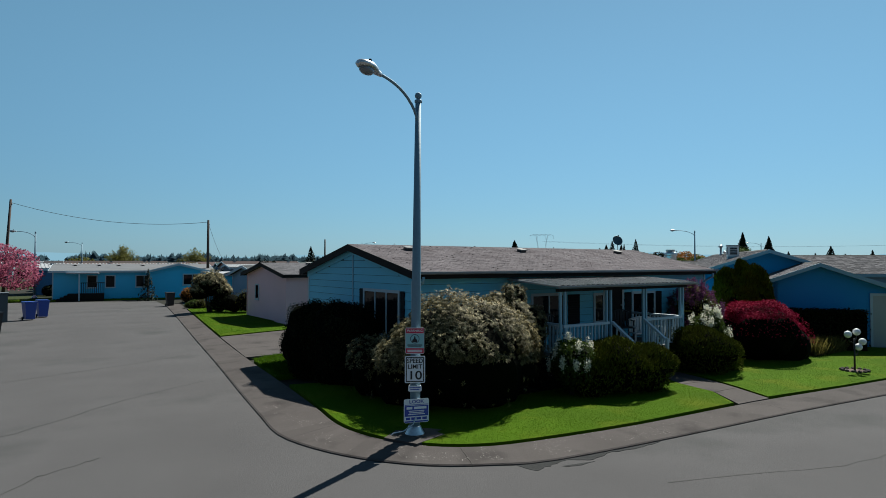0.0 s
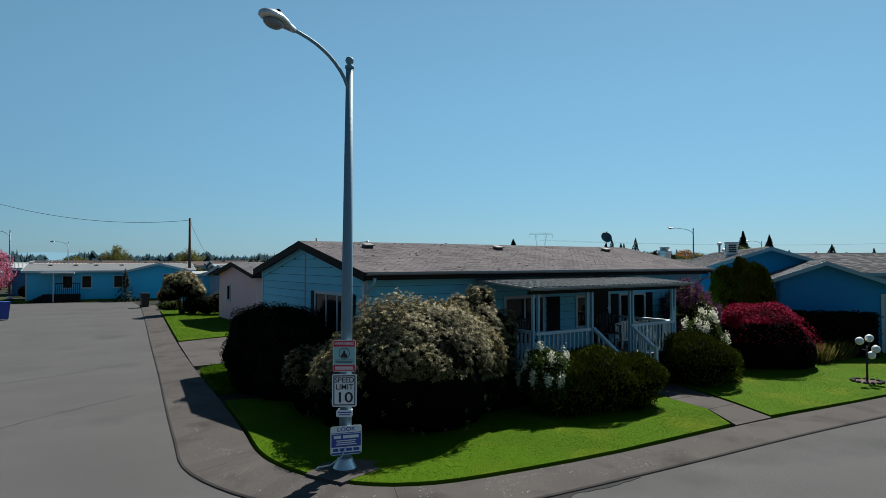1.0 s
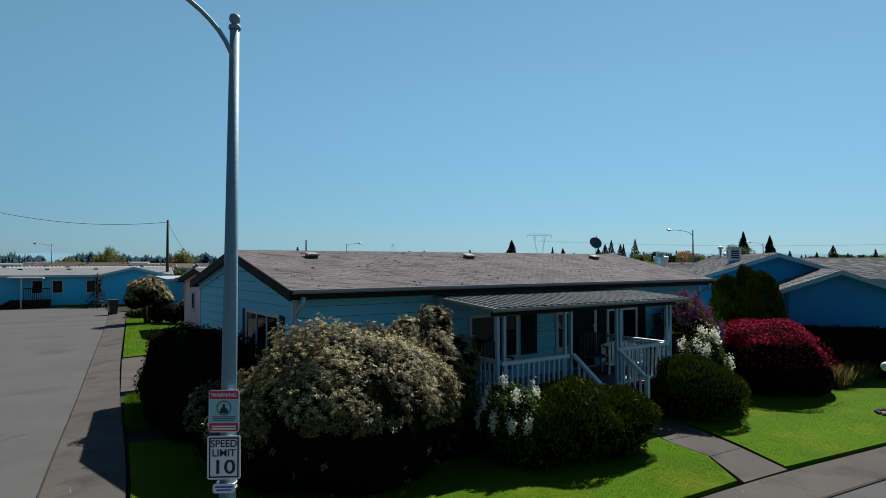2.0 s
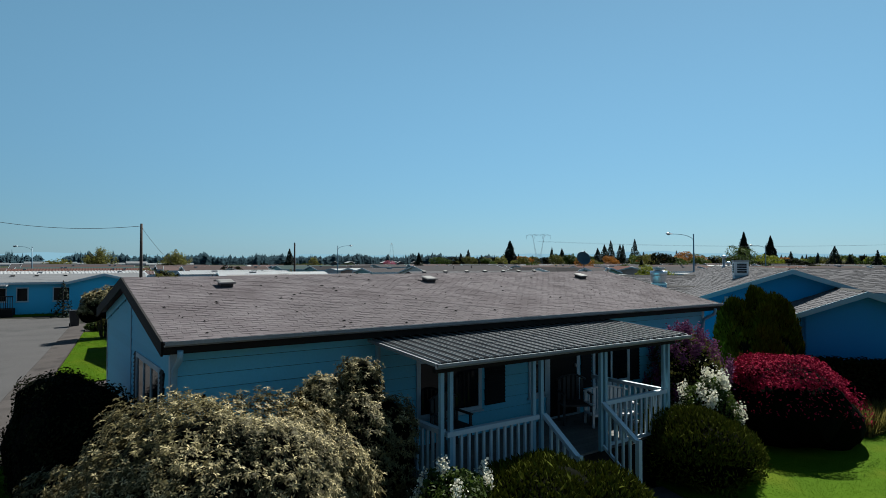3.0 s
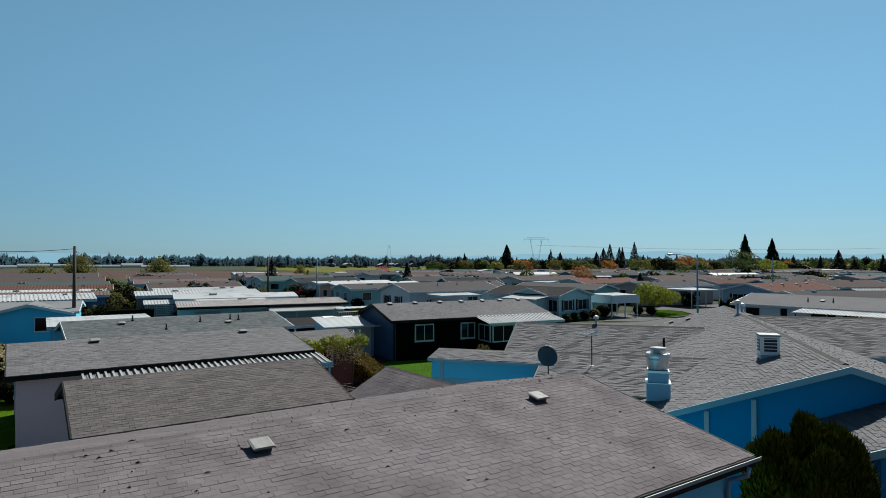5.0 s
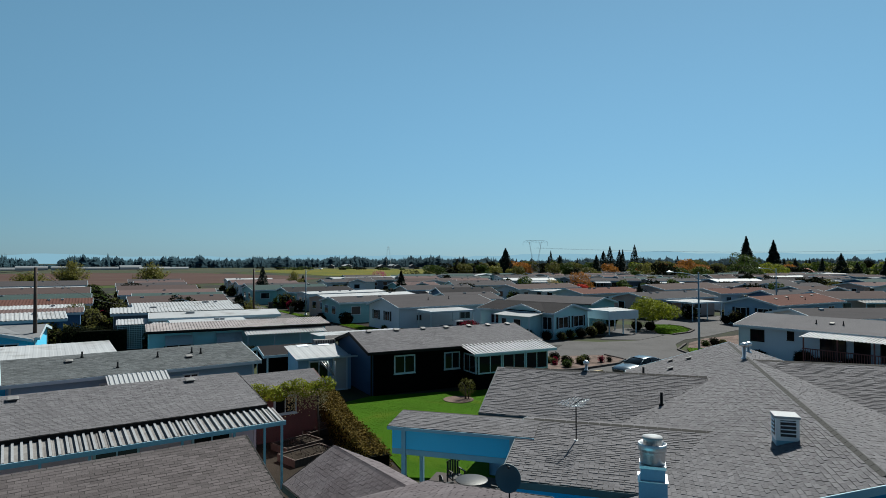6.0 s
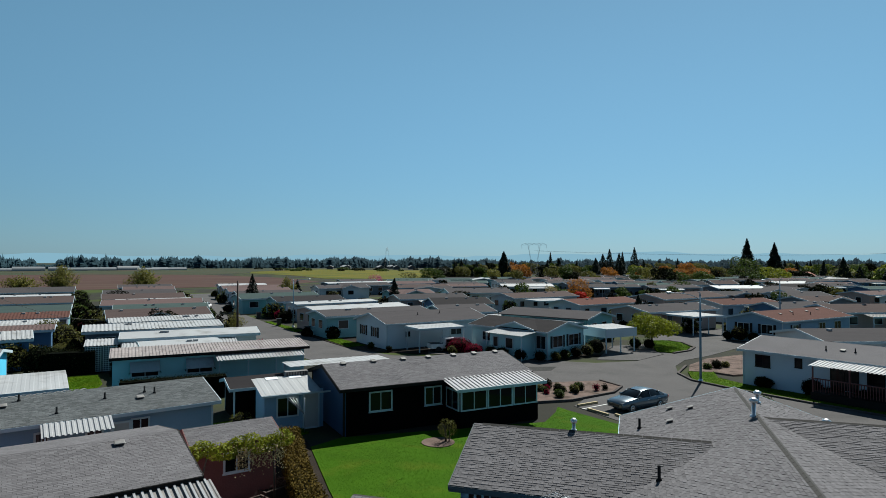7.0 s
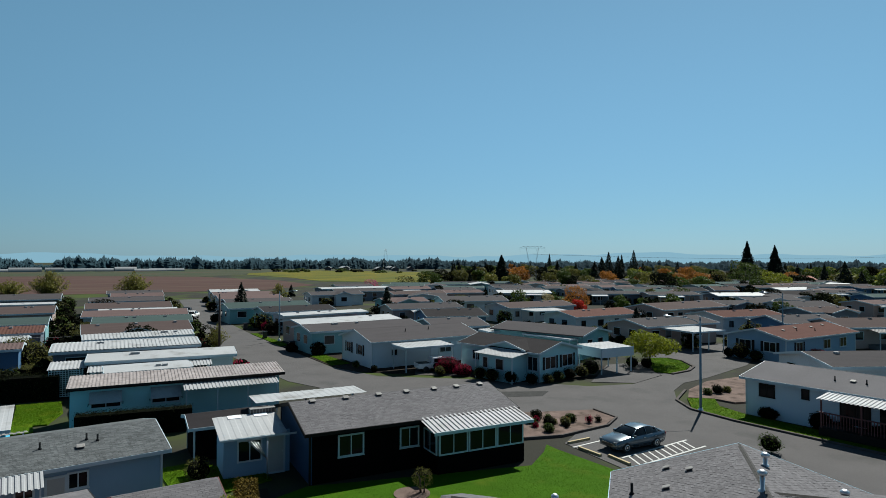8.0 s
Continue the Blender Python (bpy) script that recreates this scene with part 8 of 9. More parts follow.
def satellite_dish(x, y, z):
    t = thing("satellite_dish", "dark round satellite dish on a bent mast", "satellite dish", pose(x, y, z) @ Matrix.Diagonal((0.56, 0.56, 0.56, 1)))
    part("mast", tube(B(), [(0.12, 0.05, -0.45), (0.1, 0.04, -0.1), (0.0, 0.0, 0.05)], 0.022, 8), METAL_DARK, t)
    m = pose(0, 0, 0.2, -62, 0, 150)
    bm = B()
    rings = []
    for rr, zz in ((0.02, 0.0), (0.15, 0.015), (0.27, 0.055), (0.36, 0.1), (0.375, 0.1), (0.28, 0.04), (0.15, -0.003), (0.02, -0.02)):
        rings.append([bm.verts.new(m @ Vector((rr * math.cos(a), rr * 1.08 * math.sin(a), zz))) for a in [2 * math.pi * k / 24 for k in range(24)]])
    for r0, r1 in zip(rings, rings[1:]):
        for k in range(24):
            bm.faces.new((r0[k], r0[(k + 1) % 24], r1[(k + 1) % 24], r1[k])).smooth = True
    bm.faces.new(rings[0])
    bm.faces.new(rings[-1][::-1])
    bmesh.ops.recalc_face_normals(bm, faces=bm.faces)
    part("reflector", bm, DISH, t)
    part("feed_arm", tube(B(), [m @ Vector((0, -0.36, 0.06)), m @ Vector((0, -0.25, 0.35))], 0.012, 6), METAL_DARK, t)
    part("feed_horn", lathe(B(), [(0.02, 0), (0.035, 0.02), (0.035, 0.1), (0.02, 0.12)], 0, 0, 10, m @ pose(0, -0.25, 0.3)), PLASTIC_DARK, t)
    return t


satellite_dish(22.1, 25.85, 4.12)


def flue(x, y, z):
    """A square-based sheet-metal chimney with a round double cowl."""
    t = thing("chimney", "bright sheet-metal chimney with a square base and round cowl", "chimney", pose(x, y, z, 0, 0, BU))
    part("base_box", box(B(), -0.29, -0.29, -0.45, 0.29, 0.29, 0.0), GREY_WALL, t)
    part("flashing", box(B(), -0.31, -0.31, 0.0, 0.31, 0.31, 0.02), METAL, t)
    part("upper_box", box(B(), -0.25, -0.25, 0.02, 0.25, 0.25, 0.27), GREY_WALL, t)
    part("flashing", box(B(), -0.27, -0.27, 0.27, 0.27, 0.27, 0.33), METAL, t)
    part("flue_pipe", lathe(B(), [(0.22, 0.33), (0.26, 0.36), (0.27, 0.6), (0.28, 0.62)], 0, 0, 22), METAL, t)
    part("wind_band", lathe(B(), [(0.27, 0.6), (0.29, 0.61), (0.3, 0.76), (0.285, 0.77), (0.275, 0.66), (0.2, 0.64)], 0, 0, 24), METAL, t)
    part("cowl", lathe(B(), [(0.19, 0.66), (0.19, 0.84), (0.21, 0.86), (0.21, 0.9), (0.03, 0.91)], 0, 0, 22), METAL_WHITE, t)
    return t


flue(26.9, 26.6, 3.05)


def swamp_cooler(x, y, z):
    t = thing("roof_cooler", "white louvred evaporative cooler on a roof curb", "air cooler", pose(x, y, z, 0, 0, BU) @ Matrix.Diagonal((0.58, 0.58, 0.68, 1)))
    part("curb", box(B(), -0.4, -0.4, -0.5, 0.4, 0.4, 0.12), TRIM_BLUE, t)
    part("cabinet", box(B(), -0.42, -0.42, 0.12, 0.42, 0.42, 0.86), PLASTIC_WHITE, t)
    part("lid", box(B(), -0.46, -0.46, 0.86, 0.46, 0.46, 0.94), METAL_WHITE, t)
    for side in range(4):
        m = pose(0, 0, 0, 0, 0, 90 * side)
        part("louvre_panel", box(B(), -0.25, -0.432, 0.26, 0.3, -0.421, 0.8, m), PLASTIC_DARK, t)
        for k in range(4):
            bm = B()
            prism(bm, [(-0.47, 0.36 + k * 0.13), (-0.43, 0.39 + k * 0.13), (-0.425, 0.385 + k * 0.13), (-0.465, 0.355 + k * 0.13)], -0.25, 0.3, m @ Matrix(((0, 1, 0, 0), (1, 0, 0, 0), (0, 0, 1, 0), (0, 0, 0, 1))))
            part("louvre", bm, PLASTIC_WHITE, t)
    return t


swamp_cooler(30.2, 25.4, 3.56)


def antenna(x, y, z, h=1.3):
    t = thing("aerial", "thin television aerial with many cross rods", "aerial", pose(x, y, z))
    part("mast", tube(B(), [(0, 0, -0.3), (0, 0, h)], 0.018, 6), METAL_DARK, t)
    part("foot", box(B(), -0.05, -0.05, -0.3, 0.05, 0.05, -0.16), PLASTIC_WHITE, t)
    part("boom", tube(B(), [(-0.4, -0.12, h - 0.06), (0.4, 0.12, h + 0.02)], 0.011, 5), METAL_DARK, t)
    for k in range(10):
        f = -0.38 + 0.76 * k / 9
        w = 0.4 - 0.02 * k
        part("rod", tube(B(), [(f - 0.3 * w, 0.3 * f + w * 0.95, h + 0.06 * f + 0.03), (f, 0.3 * f, h + 0.06 * f - 0.02), (f + 0.3 * w, 0.3 * f - w * 0.95, h + 0.06 * f + 0.03)], 0.006, 4), METAL, t)
    return t


antenna(28.0, 29.8, 3.1, 0.85)

# ---- garden of the corner house ----
gl = thing("garden_lamp", "black garden lamp post with four white globes", "garden lamp", pose(21.9, 16.98, 0.12))
part("post", tube(B(), [(0, 0, 0), (0, 0, 0.95)], [0.03, 0.022], 8), SIGN_BLACK, gl)
part("mulch", lathe(B(), [(0.0, 0.012), (0.3, 0.01), (0.34, 0.0)], 0, 0, 20), BARK, gl)
for k in range(13):
    bm = B()
    bmesh.ops.create_icosphere(bm, subdivisions=1, radius=1.0, matrix=pose(0.34 * math.cos(k * 0.4833), 0.34 * math.sin(k * 0.4833), 0.02, 0, 0, 28 * k) @ Matrix.Diagonal((0.07, 0.06, 0.05, 1)))
    part("stone", bm, CONCRETE, gl, "small grey edging stone")
for gx, gy, gz in ((-0.155, 0.11, 1.08), (0.057, -0.04, 1.15), (0.2, -0.14, 0.86), (0.1, -0.07, 0.7)):
    part("arm", tube(B(), [(0, 0, gz - 0.25), (gx * 0.7, gy * 0.7, gz - 0.22), (gx, gy, gz - 0.08)], 0.012, 6), SIGN_BLACK, gl)
    bm = B()
    bmesh.ops.create_uvsphere(bm, u_segments=18, v_segments=12, radius=0.105, matrix=pose(gx, gy, gz))
    for f in bm.faces:
        f.smooth = True
    part("globe", bm, PLASTIC_WHITE, gl, "white glass globe")


def chair(label, m, material, width=0.55):
    t = thing("porch_chair", label, "chair", m)
    w = width
    part("seat", box(B(), 0, 0, 0.38, w, 0.48, 0.42), material, t)
    n = int(w / 0.09)
    for k in range(n):
        x = 0.02 + k * (w - 0.04) / n
        hgt = 0.82 + 0.1 * math.sin(math.pi * (k + 0.5) / n)
        part("back_slat", box(B(), x, 0.46, 0.42, x + 0.06, 0.49, hgt), material, t)
    bm = B()
    tube(bm, [(w * f, 0.475, 0.84 + 0.1 * math.sin(math.pi * f)) for f in [k / 10 for k in range(11)]], 0.022, 6)
    part("back_rail", bm, material, t)
    for x in (0.0, w - 0.05):
        part("armrest", box(B(), x, 0.0, 0.6, x + 0.05, 0.48, 0.63), material, t)
        for y in (0.02, 0.42):
            part("leg", box(B(), x, y, 0, x + 0.04, y + 0.04, 0.6), material, t)
    return t


PM = pose(9.85, AY, 0.88)
chair("white slatted garden bench on the porch", PM @ pose(7.35, -1.05, -0.12, 0, 0, -25) @ Matrix.Diagonal((1, 1, 0.9, 1)), PLASTIC_WHITE, 0.95)
chair("dark plastic chair on the porch", PM @ pose(7.0, -0.6, 0, 0, 0, -30), PLASTIC_DARK, 0.6)
chair("dark chair beside the porch window", PM @ pose(4.0, -0.75, 0, 0, 0, 0), PLASTIC_DARK, 0.6)


def wheelie_bin(x, y, rot, material, colour):
    t = thing("wheeled_bin", "%s plastic wheeled bin at the kerb" % colour, "bin", pose(x, y, 0, 0, 0, rot))
    bm = B()
    lo = [bm.verts.new(p) for p in ((-0.22, -0.24, 0.06), (0.22, -0.24, 0.06), (0.22, 0.24, 0.06), (-0.22, 0.24, 0.06))]
    hi = [bm.verts.new(p) for p in ((-0.29, -0.34, 0.98), (0.29, -0.34, 0.98), (0.29, 0.34, 0.98), (-0.29, 0.34, 0.98))]
    bm.faces.new(lo[::-1])
    bm.faces.new(hi)
    for k in range(4):
        bm.faces.new((lo[k], lo[(k + 1) % 4], hi[(k + 1) % 4], hi[k]))
    part("body", bm, material, t)
    part("lid", prism(B(), [(-0.32, 0.98), (0.32, 0.98), (0.3, 1.04), (-0.3, 1.06)], -0.37, 0.36), material, t)
    for sx in (-0.25, 0.25):
        part("wheel", lathe(B(), [(0.02, -0.025), (0.1, -0.025), (0.1, 0.025), (0.02, 0.025)], 0, 0, 14, pose(sx, 0.26, 0.1, 0, 90, 0)), TYRE, t)
    part("handle", tube(B(), [(-0.25, 0.4, 1.0), (0.25, 0.4, 1.0)], 0.018, 6), material, t)
    return t


wheelie_bin(2.3, 51.4, 15, PLASTIC_BLUE, "blue")
wheelie_bin(3.0, 53.0, 10, PLASTIC_BLUE, "blue")
wheelie_bin(11.3, 58.9, 0, PLASTIC_DARK, "black")
wheelie_bin(0.75, 43.6, 20, PLASTIC_DARK, "black")
wheelie_bin(49.9, 106.2, 75, PLASTIC_DARK, "black")
wheelie_bin(49.1, 94.0, 80, PLASTIC_DARK, "black")
wheelie_bin(51.2, 119.0, 80, PLASTIC_DARK, "black")
ub = thing("utility_box", "grey-green electrical box beside the street", "utility box", pose(0.2, 50.5, 0))
part("cabinet", box(B(), 0, 0, 0, 1.1, 0.9, 1.55), SKIRT, ub)
part("lid", box(B(), -0.04, -0.04, 1.55, 1.14, 0.94, 1.62), SKIRT, ub)
part("door", box(B(), 0.08, -0.015, 0.15, 1.02, -0.002, 1.4), SKIRT, ub)

# ---- back garden ----
def vine(x0, x1, y, z, n, seed):
    r = np.random.default_rng(seed)
    t = thing("wisteria", "hanging wisteria vine with green leaves over the shed", "vine", I4)
    k = 9
    blobs = [(x0 + (x1 - x0) * i / (k - 1), y + 0.12 * math.sin(i * 2.1), z + 0.12 * math.sin(i * 1.7), 0.42, 0.4, 0.3) for i in range(k)]
    p, nrm = blob_points(blobs, n, r, 0.3)
    quad_cloud("foliage", leaf_quads(p, nrm, 0.11, 0.5, r, 0.9), LEAF_LIME, t)
    q = np.c_[r.uniform(x0 + (x1 - x0) * 0.45, x1, 700), y - 0.15 + r.normal(0, 0.2, 700), z - np.abs(r.normal(0.35, 0.3, 700))]
    quad_cloud("blossom", leaf_quads(q, np.tile([0, -1.0, 0], (700, 1)), 0.09, 0.6, r, 0.9), LEAF_PALE, t)
    bm = B()
    tube(bm, [(x0 + 0.2, y, 0), (x0 + 0.3, y + 0.1, 1.0), (x0 + 0.6, y, z)], [0.05, 0.04, 0.03], 7)
    part("stem", bm, WOODY, t)
    tube_bm = tube(B(), [(x1 - 0.3, y, 0), (x1 - 0.35, y + 0.05, z)], 0.04, 7)
    part("stem", tube_bm, WOODY, t)
    return t


vine(23.5, 26.9, 43.45, 2.3, 3200, 91)


def raised_bed(x, y, rot, L, W):
    t = thing("raised_bed", "low wooden raised bed with bare soil and prunings", "garden bed", pose(x, y, 0, 0, 0, rot))
    for a in ((0, 0, L, 0.06), (0, W - 0.06, L, W), (0, 0.06, 0.06, W - 0.06), (L - 0.06, 0.06, L, W - 0.06)):
        part("plank", box(B(), a[0], a[1], 0, a[2], a[3], 0.3), WOOD_POLE, t)
    part("soil", box(B(), 0.06, 0.06, 0, L - 0.06, W - 0.06, 0.24), SOIL, t)
    bm = B()
    r = random.Random(int(x * 10))
    for k in range(26):
        p = Vector((r.uniform(0.2, L - 0.2), r.uniform(0.2, W - 0.2), 0.24))
        d = Vector((r.uniform(-0.35, 0.35), r.uniform(-0.35, 0.35), r.uniform(0.1, 0.35)))
        tube(bm, [p, p + d * 0.6, p + d + Vector((0, 0, -0.06))], [0.012, 0.009, 0.004], 4)
    tagged(part("twig", bm, WOODY, t), kind="stuff")
    return t


raised_bed(24.6, 42.0, 12, 1.8, 1.2)
raised_bed(24.3, 40.4, 12, 2.0, 1.2)
raised_bed(26.3, 43.6, 15, 1.5, 1.0)
pt = thing("patio_table", "round dark metal patio table", "table", B_LOCAL(2.2, 9.0, 0.08))
part("tabletop", lathe(B(), [(0.02, 0.68), (0.6, 0.68), (0.62, 0.7), (0.6, 0.72), (0.02, 0.72)], 0, 0, 28), METAL_DARK, pt)
for k in range(4):
    a = radians(45 + 90 * k)
    part("leg", tube(B(), [(0.45 * math.cos(a), 0.45 * math.sin(a), 0), (0.3 * math.cos(a), 0.3 * math.sin(a), 0.68)], 0.02, 6), METAL_DARK, pt)
chair("dark metal patio chair beside the table", B_LOCAL(1.6, 7.4, 0.08) @ pose(0, 0, 0, 0, 0, 120), METAL_DARK, 0.55)
chair("dark metal patio chair beside the table", B_LOCAL(3.3, 8.6, 0.08) @ pose(0, 0, 0, 0, 0, 40), METAL_DARK, 0.55)
shrub("small bare-twigged shrub in a round bed", [(36.5, 45.7, 0.75, 0.55, 0.5, 0.5)], [("foliage", 700, 0.07, 0.4, LEAF_OLIVE, 0.9, 0.4, None)], 95, core=0.0)
solid("planting_bed", slab(B(), arc(36.0, 45.85, 0.85, 0, 342, 18), -0.05, 0.09), BARK, "round bark-mulched bed in the back lawn", "planting bed", "structure")
for i, (x, y, hh) in enumerate(((48.6, 49.6, 0.6), (49.6, 50.6, 0.7), (50.7, 50.2, 0.6), (51.6, 50.6, 0.6), (50.2, 52.4, 0.7), (49.0, 51.8, 0.5), (66.9, 50.0, 0.6), (68.0, 49.8, 0.8), (69.0, 49.6, 0.6), (56.0, 39.5, 1.1), (65.0, 42.2, 0.8), (65.3, 38.6, 1.0), (66.0, 36.6, 0.8), (58.2, 61.3, 1.1), (59.8, 60.9, 0.9), (61.4, 61.2, 1.0), (57.1, 62.8, 1.2), (56.3, 64.4, 1.3), (56.2, 66.0, 1.2), (62.9, 61.2, 1.1), (64.4, 61.2, 1.2), (66.0, 61.4, 1.7), (55.0, 71.6, 1.1), (54.2, 69.6, 0.9), (12.5, 50.2, 1.2), (13.1, 49.2, 1.4), (13.9, 48.6, 1.6), (14.7, 48.3, 1.5), (12.9, 57.4, 0.9), (12.4, 54.0, 0.8), (72.4, 61.6, 1.3), (73.4, 60.6, 1.2), (87.2, 58.4, 1.9), (87.0, 56.6, 1.4), (87.4, 59.9, 1.2), (91.0, 51.9, 1.2), (49.6, 78.0, 0.7), (50.0, 74.9, 0.6), (28.3, 53.2, 1.2))):
    shrub("small rounded garden shrub in a planting bed", [(x, y, hh * 0.5, hh * 0.6, hh * 0.6, hh * 0.5)], [("foliage", 500, 0.1, 0.5, (LEAF_TREE, LEAF_DARK, LEAF_OLIVE)[i % 3], 0.8, 0.25, None)], 200 + i, stems=False, core=0.75, group="shrubs of the planting beds")
for x, y, hh, m_ in ((55.6, 70.4, 1.4, LEAF_RED), (55.9, 68.4, 1.0, LEAF_RED), (92.9, 52.9, 1.2, LEAF_SCARLET), (91.6, 52.4, 0.9, LEAF_SCARLET)):
    shrub("red-leaved azalea beside the house", [(x, y, hh * 0.5, hh, hh * 0.8, hh * 0.55)], [("foliage", 1500, 0.12, 0.5, m_, 0.8, 0.2, None)], int(x * 7), "azalea", stems=False)

for i in range(13):
    r = random.Random(250 + i)
    x, y, hh = 48.4 + 6.0 * r.random(), 49.4 + 2.6 * r.random(), r.uniform(0.25, 0.6)
    shrub("small sparse shrub in the bark bed", [(x, y, hh * 0.55, hh * 0.5, hh * 0.5, hh * 0.5)], [("foliage", 260, 0.07, 0.5, r.choice((LEAF_TREE, LEAF_DARK, LEAF_OLIVE, LEAF_RED)), 0.8, 0.3, None)], 270 + i, stems=True, core=0.6, group="shrubs in the bark bed")
# clothes line in the brown house's yard
cl = thing("clothes_line", "folded rotary clothes line on a steel post", "clothes line", pose(31.2, 51.6, 0))
part("post", tube(B(), [(0, 0, 0), (0, 0, 1.9)], 0.025, 8), METAL, cl)
for k in range(4):
    part("arm", tube(B(), [(0, 0, 1.0), (-0.5 - 0.12 * k, 0.15 * k, 1.95)], 0.012, 5), METAL, cl)

# ---- the car park by the lane ----
def sedan(label, m, paint):
    """A saloon car, its nose towards -x."""
    t = thing("car", label, "car", m)
    L, W = 4.75, 1.8
    st = [(-2.37, 0.42, 0.62, 0.70), (-2.28, 0.30, 0.74, 0.84), (-1.9, 0.24, 0.84, 0.88), (-1.3, 0.22, 0.91, 0.9), (-0.95, 0.22, 0.96, 0.9), (0.2, 0.22, 0.98, 0.9), (1.45, 0.22, 1.0, 0.9), (2.1, 0.26, 1.02, 0.86), (2.33, 0.36, 0.96, 0.8), (2.38, 0.5, 0.8, 0.74)]
    bm = B()
    rings = []
    for x, zb, zt, hw in st:
        zs = zb + (zt - zb) * 0.55
        rings.append([bm.verts.new(p) for p in ((x, -hw * 0.9, zb), (x, -hw, zs), (x, -hw * 0.97, zt - 0.05), (x, -hw * 0.86, zt), (x, 0, zt + 0.025), (x, hw * 0.86, zt), (x, hw * 0.97, zt - 0.05), (x, hw, zs), (x, hw * 0.9, zb))])
    for r0, r1 in zip(rings, rings[1:]):
        for k in range(9):
            bm.faces.new((r0[k], r0[(k + 1) % 9], r1[(k + 1) % 9], r1[k])).smooth = True
    bm.faces.new(rings[0])
    bm.faces.new(rings[-1][::-1])
    bmesh.ops.recalc_face_normals(bm, faces=bm.faces)
    part("body", bm, paint, t)
    cab = [(-1.0, 0.95, 0.80), (-0.25, 1.38, 0.62), (0.25, 1.45, 0.6), (0.9, 1.42, 0.6), (1.3, 1.3, 0.62), (1.95, 1.0, 0.76)]
    bm = B()
    rings = []
    for x, zt, hw in cab:
        rings.append([bm.verts.new(p) for p in ((x, -0.82, 0.94), (x, -hw - 0.02 * (zt > 1.2), zt - 0.03), (x, -hw + 0.07, zt), (x, hw - 0.07, zt), (x, hw + 0.02 * (zt > 1.2), zt - 0.03), (x, 0.82, 0.94))])
    for r0, r1 in zip(rings, rings[1:]):
        for k in range(5):
            bm.faces.new((r0[k], r0[k + 1], r1[k + 1], r1[k])).smooth = True
    bm.faces.new(rings[0])
    bm.faces.new(rings[-1][::-1])
    bmesh.ops.recalc_face_normals(bm, faces=bm.faces)
    part("glasshouse", bm, GLASS, t, "dark tinted glass")
    bm = B()
    rings = []
    for x, zt, hw in ((-0.28, 1.385, 0.6), (0.25, 1.465, 0.6), (0.9, 1.435, 0.6), (1.32, 1.31, 0.61)):
        rings.append([bm.verts.new(p) for p in ((x, -hw, zt - 0.02), (x, -hw + 0.08, zt + 0.012), (x, hw - 0.08, zt + 0.012), (x, hw, zt - 0.02))])
    for r0, r1 in zip(rings, rings[1:]):
        for k in range(3):
            bm.faces.new((r0[k], r0[k + 1], r1[k + 1], r1[k])).smooth = True
    part("roof_panel", bm, paint, t)
    for sy in (-1, 1):
        for pts in (((-1.0, 0.84, 0.95), (-0.27, 0.65, 1.385)), ((0.42, 0.83, 0.97), (0.42, 0.63, 1.45)), ((1.9, 0.8, 1.0), (1.3, 0.64, 1.32))):
            part("pillar", tube(B(), [(x, sy * y, z) for x, y, z in pts], 0.028, 6), paint, t)
        part("headlight", box(B(), -2.33, min(sy * 0.5, sy * 0.8), 0.6, -2.1, max(sy * 0.5, sy * 0.8), 0.74), LAMP_LENS, t)
        part("tail_light", box(B(), 2.25, min(sy * 0.5, sy * 0.78), 0.74, 2.385, max(sy * 0.5, sy * 0.78), 0.9), SIGN_RED, t)
        part("mirror", box(B(), -0.85, min(sy * 0.88, sy * 1.02), 0.95, -0.68, max(sy * 0.88, sy * 1.02), 1.07), paint, t)
        for x in (0.0, 1.05):
            part("door_handle", box(B(), x + 0.1, min(sy * 0.9, sy * 0.925), 0.8, x + 0.3, max(sy * 0.9, sy * 0.925), 0.83), METAL, t)
        for x in (-1.42, 1.38):
            wm = pose(x, sy * 0.8, 0.33, 90, 0, 0)
            wl = part("wheel", lathe(B(), [(0.22, -0.11), (0.32, -0.11), (0.335, -0.06), (0.335, 0.06), (0.32, 0.11), (0.22, 0.11)], 0, 0, 22, wm), TYRE, t)
            part("rim", lathe(B(), [(0.03, -0.118), (0.1, -0.105), (0.2, -0.115), (0.225, -0.09), (0.225, 0.09), (0.2, 0.115), (0.1, 0.105), (0.03, 0.118)], 0, 0, 16, wm), METAL, wl, "alloy rim")
    part("grille", box(B(), -2.4, -0.45, 0.44, -2.33, 0.45, 0.62), PLASTIC_DARK, t)
    return t


sedan("silver-blue saloon car parked by the lawn", pose(50.6, 44.75, 0.0, 0, 0, -7) @ Matrix.Diagonal((0.84, 0.85, 0.87, 1)), CAR_PAINT)
sedan("small white car parked in the far lane", pose(48.6, 143.0, 0, 0, 0, 60), PLASTIC_WHITE)
sedan("small dark car parked in the far lane", pose(50.2, 154.0, 0, 0, 0, 70), PLASTIC_DARK)
sedan("small dark car parked in the far lane", pose(54.0, 143.5, 0, 0, 0, 70), PLASTIC_DARK)
for i in range(10):
    x = 48.2 + i * 0.56
    solid("road_marking", slab(B(), [(x, 42.5), (x + 0.12, 42.5), (x + 0.75, 43.7), (x + 0.63, 43.7)], -0.03, 0.006), ROAD_PAINT, "painted white hatching bar on the asphalt", "road marking", "structure")
